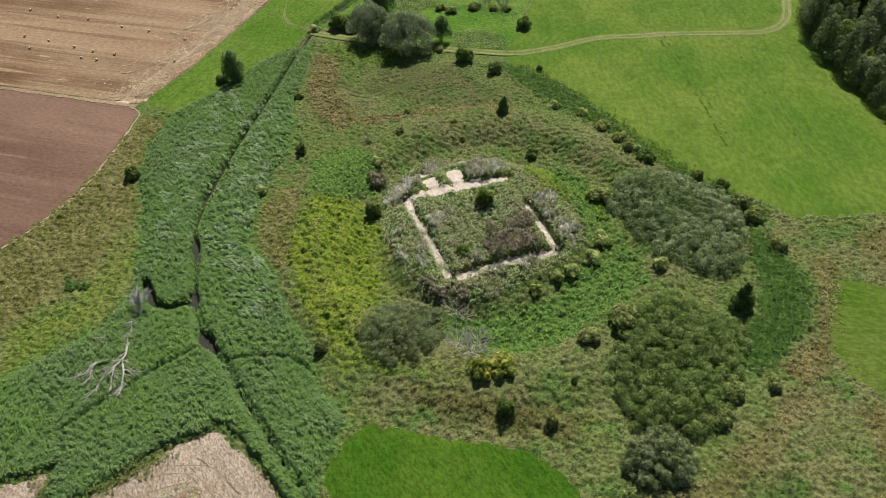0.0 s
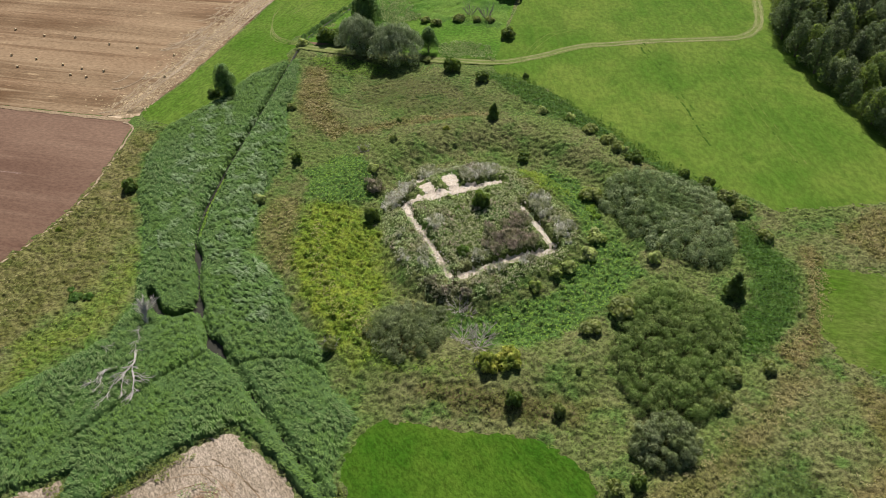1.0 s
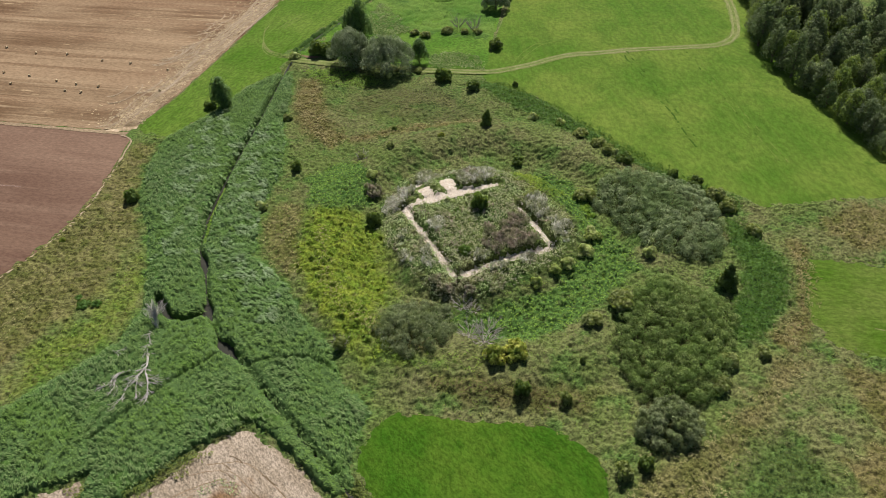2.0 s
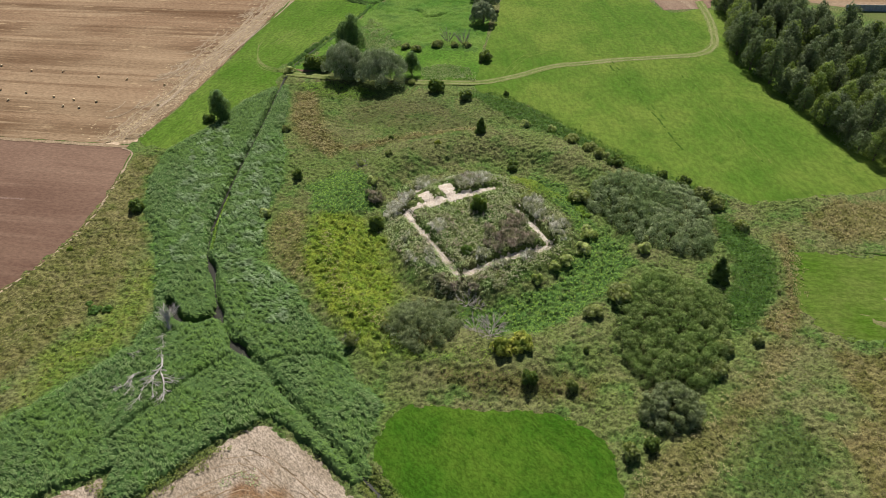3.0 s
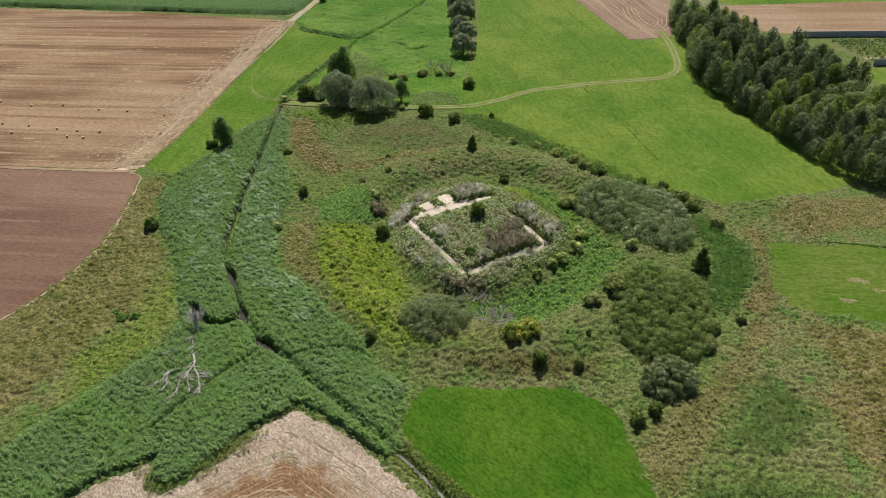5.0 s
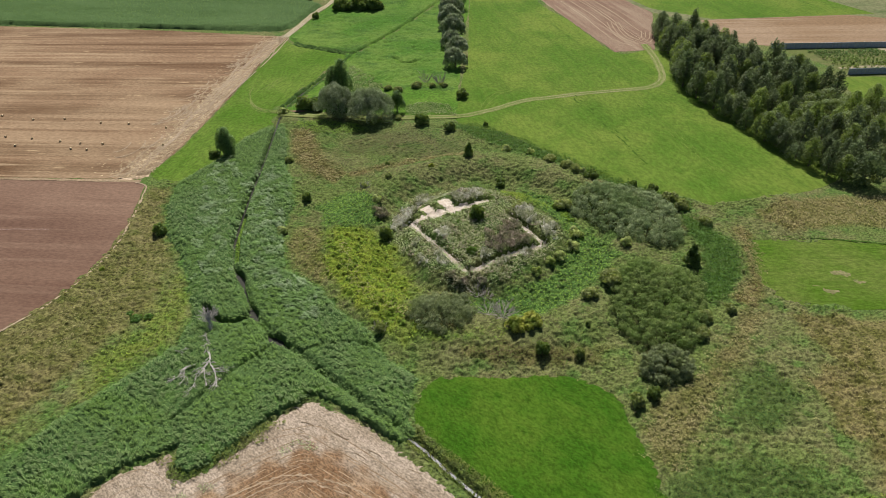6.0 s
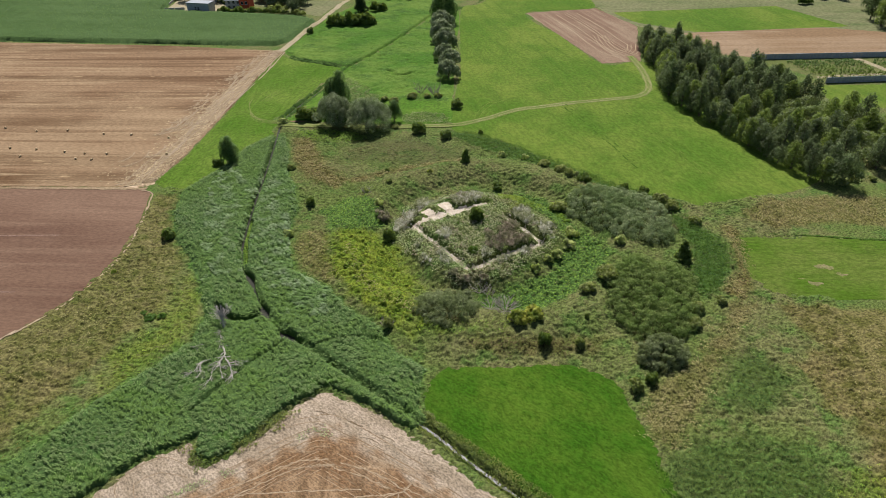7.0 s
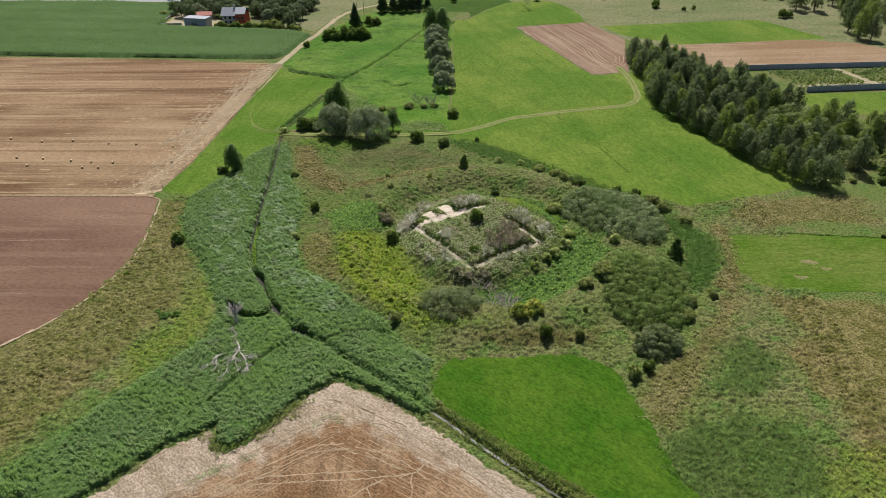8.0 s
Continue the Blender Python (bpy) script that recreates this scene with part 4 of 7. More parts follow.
field("dark_meadow", [(-66, 318), (-64, 320), (-57, 333), (-48, 356), (-34, 374), (-45, 392), (-84, 400), (-100, 372), (-84, 346)], M_DARKMARK, "dark green rough meadow beyond the willow row", up=0.05, curved=False, grid=12)

ribbon("dirt_road", [(-136, 240), (-135, 261), (-134.6, 281), (-133, 292), (-132.5, 309), (-131, 332), (-125, 350), (-108, 368), (-70, 395)], 3.0, M_ROAD, "dry pale dirt road between the fields", up=0.14, step_m=3, jag=0.4)


def offset(pts, d):
    q = smooth_line(pts, 2.0)
    out = []
    for i, p in enumerate(q):
        t = (q[min(i + 1, len(q) - 1)] - q[max(i - 1, 0)]).normalized()
        out.append((p.x - t.y * d, p.y + t.x * d))
    return out


ribbon("dirt_track", TRACK, 3.0, M_WORN, "grassy farm track with two worn wheel ruts", up=0.19, step_m=2, jag=0.3)
for d in (-0.8, 0.8):
    ribbon("wheel_rut", offset(TRACK, d), 0.62, M_TRACK, "pale worn wheel rut of the farm track", up=0.22, step_m=2, jag=0.2)

# water in the ditches
def water_width(x, y):
    return (0.5 if x < -15 else 0.42) + 3.4 * math.exp(-((x + 68) ** 2 + (y - 53) ** 2) / 6) + 1.8 * math.exp(-((x + 75) ** 2 + (y - 59) ** 2) / 5) + 1.2 * math.exp(-((x + 83) ** 2 + (y - 71) ** 2) / 5)


ribbon("ditch_water", DITCH, water_width, M_WATER, "dark still water in a narrow reed-lined ditch", level=-0.45, step_m=0.7, jag=0.12, category="water")
ribbon("side_ditch_water", SIDE_DITCH, 0.9, M_WATER, "dark water in a short side ditch", level=-0.44, step_m=0.7, category="water")
ribbon("north_ditch_water", NORTH_DITCH, 0.7, M_WATER, "dark water in a drainage ditch", level=-0.45, step_m=3, category="water")

for pts, wide, deep in TRENCHES:
    ribbon("trench_floor", pts, lambda a, b, w=wide: w * (1.0 + 0.4 * float(waves(a, b, 0.8, 6.0)) + 0.3 * float(waves(a, b, 2.2, 3.0))), M_TRENCH, "pale gravel floor of an excavation trench", up=0.05 if deep > 0.5 else 0.13, step_m=0.4, across=6, jag=0.3, category="trench")

# wheel marks
def marks(name, lines, wide, material, label, up=0.115, step_m=1.5, jag=0.12):
    """Many narrow worn lines on one field, as one mesh."""
    verts, quads = [], []
    rng = random.Random(name)
    for at, pts in enumerate(lines):
        q, lift = smooth_line(pts, step_m), up + 0.004 * (at % 15)
        first_v = len(verts)
        for i, p in enumerate(q):
            t = (q[min(i + 1, len(q) - 1)] - q[max(i - 1, 0)]).normalized()
            w = wide * 0.5 * rng.uniform(0.6, 1.2)
            shift = rng.uniform(-jag, jag)
            for k in (-1, 1):
                x, y = p.x - t.y * (k * w + shift), p.y + t.x * (k * w + shift)
                verts.append((x, y, float(land(x, y)) + lift))
            if i:
                a = first_v + 2 * (i - 1)
                quads.append((a, a + 1, a + 3, a + 2))
    return tagged(sheet(name, verts, quads, material), label, "wheel marks", kind="stuff")


mr = random.Random(3)


def dashes(line, gap, run):
    """A broken line: short uneven pieces of a longer one."""
    q, out, k = smooth_line(line, 0.7), [], 0
    while k < len(q) - 2:
        n = mr.randint(*run)
        out.append([(p.x, p.y) for p in q[k:k + n]])
        k += n + mr.randint(*gap)
    return [p for p in out if len(p) > 1]


lines = []
for k in range(26):
    x0, y0 = mr.uniform(-139, -131.5), mr.uniform(112, 215)
    a, b, run = mr.uniform(-2.5, 1.5), mr.uniform(-4.5, 0.5), mr.uniform(18, 50)
    lines.append([(x0 - 0.03 * (t * run), min(239, y0 + t * run)) if t < 0.5 else (x0 - 0.03 * t * run + a * (t - 0.5) * 2, min(239.5, y0 + t * run)) for t in (0, 0.25, 0.5, 0.75, 1)])
for k in range(46):
    x0, y0, r = mr.uniform(-149, -139), mr.uniform(116, 230), mr.uniform(2.0, 6.5)
    lines.append([(x0 + r * math.cos(u), y0 + 1.6 * r * math.sin(u)) for u in (-1.5, -0.9, -0.3, 0.3, 0.8)])
marks("straw_wheel_marks", lines, 0.4, M_MARK, "pale curved wheel marks in the straw")
lines = [
    [(-47.9, 22.7), (-43.9, 22.1), (-39.9, 20.8), (-37.6, 19.5)], [(-48.6, 21.6), (-44.6, 20.9), (-40.6, 19.6), (-38.1, 18.7)],
    [(-63, 14.4), (-56.9, 15.7), (-50.2, 16.9), (-43.1, 18.1)], [(-63.3, 12.9), (-56.4, 14.3), (-49.8, 15.4), (-42.8, 16.7), (-37.6, 18)],
    [(-84, 0), (-70.2, 10.4), (-66.2, 14.2), (-60.9, 17.9), (-55.4, 21.9), (-50, 23.3)], [(-82, -1), (-68.2, 10.1), (-63.2, 13.9), (-58.9, 17.5), (-54.2, 21), (-48.7, 22.2)],
    [(-36.4, 19.4), (-33, 17.9), (-29.6, 16.1), (-26.8, 14.5), (-18, 8)], [(-35.6, 20.4), (-31.7, 18.6), (-27.9, 16.3), (-26, 14.6), (-16.5, 8)],
    [(-43, 24.7), (-38.5, 23.3), (-35.4, 22.2)], [(-46.3, 12.3), (-44.1, 14.4), (-41.4, 16.4)], [(-42.9, 13), (-43.9, 14.5), (-43.2, 15.6)], [(-37.1, 18), (-36.4, 13.5), (-35.5, 4)],
    [(-38, 20), (-36, 18.5), (-34.6, 17.4)], [(-39, 17), (-36.5, 18.6), (-35, 20.6)],
]
marks("field_wheel_marks", lines, 0.26, M_MARK, "pale wheel marks crossing the stubble field", up=0.078, jag=0.16, step_m=0.6)
furrows = [offset([(-56, 31), (-51.7, 29.9), (-46.2, 28.1), (-39.8, 25.6), (-33.8, 23.5), (-26.9, 20.2), (-20.9, 17), (-8, 6)], d) for d in (0.0, 0.9, 2.6)]
pieces = [p for q in furrows for p in dashes(q, (3, 12), (2, 5))]
CORNER = [(-96, -6), (-84, 5), (-74, 13), (-66, 20), (-59.5, 26.5), (-55, 30), (-51, 30.6), (-45.5, 28.4), (-37, 24.4), (-27, 19.4), (-16, 11), (-4, -2)]
for name, mat, wide, label, shift in (("harrow_curves", M_TANIN, 0.2, "brown harrow lines bending round the field's corner", 0.0), ("stubble_curves", M_TANPALE, 0.14, "pale stubble lines bending round the field's corner", 0.55)):
    marks(name, [p for k in range(8) for p in dashes(offset(CORNER, -(0.6 + 1.25 * k + shift)), (1, 9), (4, 16))], wide, mat, label, up=0.072, jag=0.06, step_m=0.9)
# flat dark strips: the shade in the furrows is put into their colour
marks("harrow_furrows", pieces, 0.16, M_FURROW, "furrow shade drawn as dark broken lines along the field's edge", up=0.09, jag=0.2, step_m=0.6)
lines = []
for base in ([(-58, 31), (-52, 33), (-44, 29.5), (-34, 24)], [(-60, 28.5), (-54, 31), (-46, 27.5), (-36, 22.3)], [(-72, 16.5), (-77, 17), (-80, 14), (-77, 11), (-73, 12)], [(-70, 17.5), (-78, 20), (-83, 14), (-78, 8.5)], [(-63, 22), (-68, 16), (-75, 10), (-84, 5)]):
    lines.append(base)
marks("harrow_lines", lines, 0.15, M_TANIN, "faint brown harrow lines in the pale field", up=0.085)
OLD_RUT = [(-11.6, 187), (-8.2, 179.4), (-3.5, 171.2), (0.6, 160.7), (4.7, 152.5), (8.1, 143.6), (11, 137.6)]
EAST_RUT = [(6.9, 190.9), (13.7, 173.6), (19.6, 158.6), (24.8, 146.7), (29.4, 136.1)]
marks("meadow_wheel_marks", dashes(OLD_RUT, (0, 5), (2, 7)) + dashes(offset(OLD_RUT, 1.6), (2, 9), (2, 4)) + dashes(EAST_RUT, (6, 16), (2, 3)), 0.5, M_OLDRUT, "dark old wheel marks across the meadow", up=0.185, jag=0.12, step_m=0.7)
marks("pale_meadow_marks", dashes(EAST_RUT, (1, 4), (4, 10)) + dashes(offset(EAST_RUT, 1.7), (1, 5), (3, 9)) + [[(-40, 171), (-39, 178), (-36, 186), (-31, 191)], [(-41.5, 171.5), (-40.6, 178.5), (-37.4, 187), (-32, 192.3)]], 0.3, M_PALERUT, "pale wheel marks across the meadow", up=0.18)
lines = []
for k in range(8):
    w = mr.uniform(-0.5, 0.5)
    lines.append([(-108.5, 160.6 + 0.25 * k), (-113 - 0.5 * k, 161 + 0.5 * k + w), (-117.5 - 0.7 * k, 163 + 1.1 * k + w), (-121 - 0.8 * k, 167 + 1.8 * k), (-123 - 0.7 * k, 172 + 2.2 * k)][: mr.choice((4, 5))])
for x0 in (-122, -120.2):
    lines.append([(x0, 180), (x0 + 1, 187), (x0 + 3, 194)])
marks("old_wheel_marks", [q for d in (0.8, -0.8) for q in dashes(offset(OLD_WAY, d), (0, 2), (4, 12))] + dashes([(-67.2, 146.6), (-66.2, 141.4), (-65.8, 135.2), (-64, 131.8)], (0, 3), (3, 8)), 0.36, M_RUTGRASS, "old wheel marks curving through rough grass", up=0.16)
marks("track_drain", [[(-58, 165.2), (-52, 166.4), (-47.5, 168)]], 0.6, M_DARKMARK, "dark shallow drain beside the farm track", up=0.10)
marks("verge_wheel_marks", lines, 0.24, M_WORN, "pale turning marks in the green verge", up=0.125)
loop = [(22.4, 263), (21.6, 254.3), (18.4, 247.5), (13.5, 246.5), (7.5, 253), (4.5, 263.7), (3, 276)]
straight = [(-16, 311), (-5, 286), (3, 264), (9, 250), (15, 246)]
lines = [offset(loop, d)[::2] for d in (0.0, -1.7, -3.6, -5.2)] + [offset(straight, d)[::3] for d in (-3, 1.5, 6.0, 7.7, 12.5)]
marks("harvest_marks", lines, 0.4, M_MARK, "pale turning marks on the harvested field", up=0.125, step_m=3)
marks("plough_lines", [[(-230, 75), (-180, 79), (-140, 84)], [(-230, 52), (-170, 57), (-135, 60)], [(-240, 47), (-180, 50)]], 0.5, M_FAINT, "pale lines across the ploughed soil", up=0.075, jag=0.2)
ribbon("field_edge", [(-131, 109.3), (-127, 108), (-124.4, 101), (-121, 90), (-118.5, 78), (-118.5, 68), (-120, 59), (-123.5, 50), (-129, 41), (-139, 20)], 0.5, M_MARK, "pale dry strip along the ploughed field's edge", up=0.17, jag=0.25)
ribbon("field_edge", [(-520, 67), (-264, 98), (-178, 106), (-130, 110.6)], 1.3, M_STRAWEDGE, "dry straw strip between two fields", up=0.11, jag=0.25, step_m=2)
# thin shadow at the mown patch's edge, painted as a dark band
ribbon("patch_edge", [(30.3, 86), (30.8, 96), (32, 103.3), (48, 105.4), (71, 105.4), (130, 108.3)], 0.5, M_DARKMARK, "shadow line along the mown patch's edge, put in as dark colour", up=0.13, jag=0.25)

# ---------------------------------------------------------------- plant cover
rs = np.random.default_rng(5)


def off_water(x, y, old_cuts=1):
    """Clear of the open ditches and, if asked, of the old cuts through the reeds."""
    pools = 1.7 * np.exp(-((x + 67) ** 2 + (y - 52.2) ** 2) / 4.5) + 1.1 * np.exp(-((x + 75.2) ** 2 + (y - 60.0) ** 2) / 3) + 0.9 * np.exp(-((x + 83) ** 2 + (y - 71) ** 2) / 5)
    d = np.minimum(line_distance(x, y, DITCH) - 0.12 - 0.45 * (x > -15) - 0.10 * (y > 62) - 0.30 * (y > 82) - pools, line_distance(x, y, SIDE_DITCH) - 0.8)
    if old_cuts:
        d = np.minimum(d, line_distance(x, y, [(-67.5, 50), (-70.5, 45.7), (-74.3, 38.3), (-77.7, 30)]) - 0.45)
        d = np.minimum(d, line_distance(x, y, [(-61.6, 49.5), (-57.6, 52), (-51.7, 54), (-46.2, 52.4)]) - 0.35)
    return d + 0.15 * waves(x, y, 0.7) > 0


def off_trench(x, y):
    ok = np.ones(np.shape(x), bool)
    for pts, wide, deep in TRENCHES:
        ok &= line_distance(x, y, pts) + 0.6 * waves(x, y, 0.8) + 0.3 * waves(x, y, 0.35, 2.0) + 0.45 * waves(x, y, 2.6, 4.0) > wide * 0.5 + (0.2 if deep > 0.5 else 0.75)
    return ok


def sedge_bank(x, y):
    """A strip of low sedge on the east bank of the ditch's upper part."""
    d = line_distance(x, y, DITCH)
    e = line_distance(x - 0.5, y - 0.1, DITCH)
    return (y > 76) & (y < 96) & (d < 1.5) & (d > e)


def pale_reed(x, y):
    """Where the silvery sheen of wind-combed reeds beside the ditch is painted as paler leaves."""
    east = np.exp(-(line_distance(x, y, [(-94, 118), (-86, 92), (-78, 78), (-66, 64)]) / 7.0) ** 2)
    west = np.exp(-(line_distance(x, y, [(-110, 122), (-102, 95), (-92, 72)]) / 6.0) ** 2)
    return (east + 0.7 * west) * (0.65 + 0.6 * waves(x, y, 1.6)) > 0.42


def wind_x(x, y):
    return 0.42 + 0.3 * waves(x, y, 3.0) + 0.35 * pale_reed(x, y)


def wind_y(x, y):
    return -0.12 + 0.3 * waves(x, y, 4.0, 2.0)


def reed_height(x, y):
    """How high the reeds stand: an even, softly rolling top that breaks off at the water and at the bed's edge."""
    rim = line_distance(x, y, REEDS + REEDS[:1])
    edge = np.where(inside(x, y, REEDS), rim, -rim) + 0.35 * waves(x, y, 1.3, 2.0) + 0.25 * waves(x, y, 0.5, 5.0)
    top = 1.12 + 0.10 * waves(x, y, 5.0, 3.0) + 0.30 * (tussocks(x + 0.5 * waves(x, y, 3.0), y * 1.3, 0.95, 5.0) - 0.5) + 0.15 * (tussocks(x, y, 0.5, 9.0) - 0.5)
    steep = np.exp(-(line_distance(x, y, TAN + TAN[:1]) / 4.0) ** 2)
    return top * (steep * step(edge, 0.0, 0.45) + (1 - steep) * step(edge, -0.3, 2.6))


def canopy(name, label, category, poly, gap, height, material):
    """Plants grown so close that they show one rolling surface: its top, and its sides wherever the growth ends."""
    xs, ys = [q[0] for q in poly], [q[1] for q in poly]
    hx, hy = np.meshgrid(np.arange(min(xs) - 1, max(xs) + 1, gap), np.arange(min(ys) - 1, max(ys) + 1, gap))
    hx, hy = hx + rs.uniform(-0.27, 0.27, hx.shape) * gap, hy + rs.uniform(-0.27, 0.27, hy.shape) * gap
    hz = height(hx, hy)
    hi = np.arange(hx.size).reshape(hx.shape)
    hq = np.stack([hi[:-1, :-1], hi[:-1, 1:], hi[1:, 1:], hi[1:, :-1]], -1).reshape(-1, 4)
    kept, hq = np.unique(hq[hz.ravel()[hq].max(1) > 0.12], return_inverse=True)
    z = (np.where(hz > 0.1, hz, -0.1) + land(hx, hy)).ravel()
    return tagged(sheet(name, np.stack([hx.ravel()[kept], hy.ravel()[kept], z[kept]], 1), hq.reshape(-1, 4), material, smooth=True), label, category, kind="stuff")


def reed_top(x, y):
    z = np.where(~off_water(x, y, 0) | sedge_bank(x, y), 0.0, reed_height(x, y))
    return np.where(~off_water(x, y), np.minimum(z, 0.4), z)


canopy("reed_canopy", "close-grown mass of green reed leaves along the ditch", "reeds", REEDS, 0.3, reed_top, M_REEDMASS)
CROSS_DRAIN = [(-133.8, 236.7), (-124.8, 229.9), (-114.1, 226.3), (-102, 222.1), (-98.8, 221.5)]
WET_LINE = [(-82, 217.7), (-77.8, 211.8), (-73, 213.2), (-70.9, 216.7)]


def damp_top(x, y):
    """The rank growth of the damp meadow, cut by its drains, with lower and thinner places."""
    rim = line_distance(x, y, NORTH_GREEN + NORTH_GREEN[:1])
    edge = np.where(inside(x, y, NORTH_GREEN), rim, -rim) + 0.8 * waves(x, y, 2.5, 2.0)
    cut = np.minimum(line_distance(x, y, NORTH_DITCH) - 0.5, line_distance(x, y, CROSS_DRAIN) - 0.7)
    cut = np.minimum(cut, line_distance(x, y, WET_LINE) - 0.5 + 0.6 * waves(x, y, 1.4))
    full = step(edge, 0.0, 2.0) * step(cut, 0.1, 0.7) * step(y, 184, 192)
    bank = np.exp(-(np.maximum(cut, 0) / 2.2) ** 2)
    return full * (0.42 + 0.5 * bank + 0.16 * waves(x, y, 6.0, 3.0) + 0.6 * (tussocks(x, y * 0.8, 2.1, 4.0) - 0.5) + 0.3 * (tussocks(x, y, 1.1, 8.0) - 0.5))


def bank_top(x, y):
    """Tall dark sedge on both banks of the drain behind the culvert and of the cross drain."""
    d = np.minimum(np.where(y < 224, line_distance(x, y, NORTH_DITCH), 99), line_distance(x, y, CROSS_DRAIN)) + 0.35 * waves(x, y, 1.7, 3.0)
    return step(d, 0.25, 0.6) * (1 - step(d + 0.6 * waves(x, y, 0.9, 1.0), 0.9, 1.9)) * (0.55 + 0.8 * (tussocks(x, y, 1.1, 6.0) - 0.5) + 0.3 * waves(x, y, 3.0)) * step(y, 162.5, 164) * step(x, -130, -127)


canopy("ditch_bank_sedge", "tall dark sedge on the banks of a drain", "sedge", [(-137, 162), (-94, 162), (-94, 240), (-137, 240)], 0.5, bank_top, M_SEDGEDARK)
canopy("damp_meadow_growth", "rank green sedge and grass of the damp meadow", "sedge", NORTH_GREEN, 0.75, damp_top, M_SEDGEMASS)
rx, ry, rh = clumps(rs, REEDS, 0.75, 4, lambda a, b: off_water(a, b) & ~sedge_bank(a, b), fuzz=0.5, long=(1.3, 0.8))
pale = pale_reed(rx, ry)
rh = (reed_height(rx, ry) + 0.08) / 1.1
rx, ry, pale, rh = rx[rh > 0.4], ry[rh > 0.4], pale[rh > 0.4], rh[rh > 0.4]
tuft_stuff("reed_bed", rs, rx[~pale], ry[~pale], L_REED, "dense green reeds along the ditch", "reeds", high=1.15, wide=0.26, blades=4, width=0.11, lean=(wind_x, wind_y), tall=rh[~pale], droop=0.3, clump=0.0)
x, y = spread(rs, REEDS, 0.4, lambda a, b: sedge_bank(a, b) & (line_distance(a, b, DITCH) > 0.5))
tuft_stuff("bank_sedge", rs, x, y, L_NETTLE, "bright green sedge on the ditch bank", "sedge", high=0.6, wide=0.4, blades=5, width=0.2)
tuft_stuff("silvery_reed_bed", rs, rx[pale], ry[pale], L_REED_PALE, "wind-combed green reeds, silvery sheen put into their leaf colour", "reeds", high=1.18, wide=0.26, blades=5, width=0.10, lean=(wind_x, wind_y), tall=rh[pale], droop=0.3, clump=0.0)

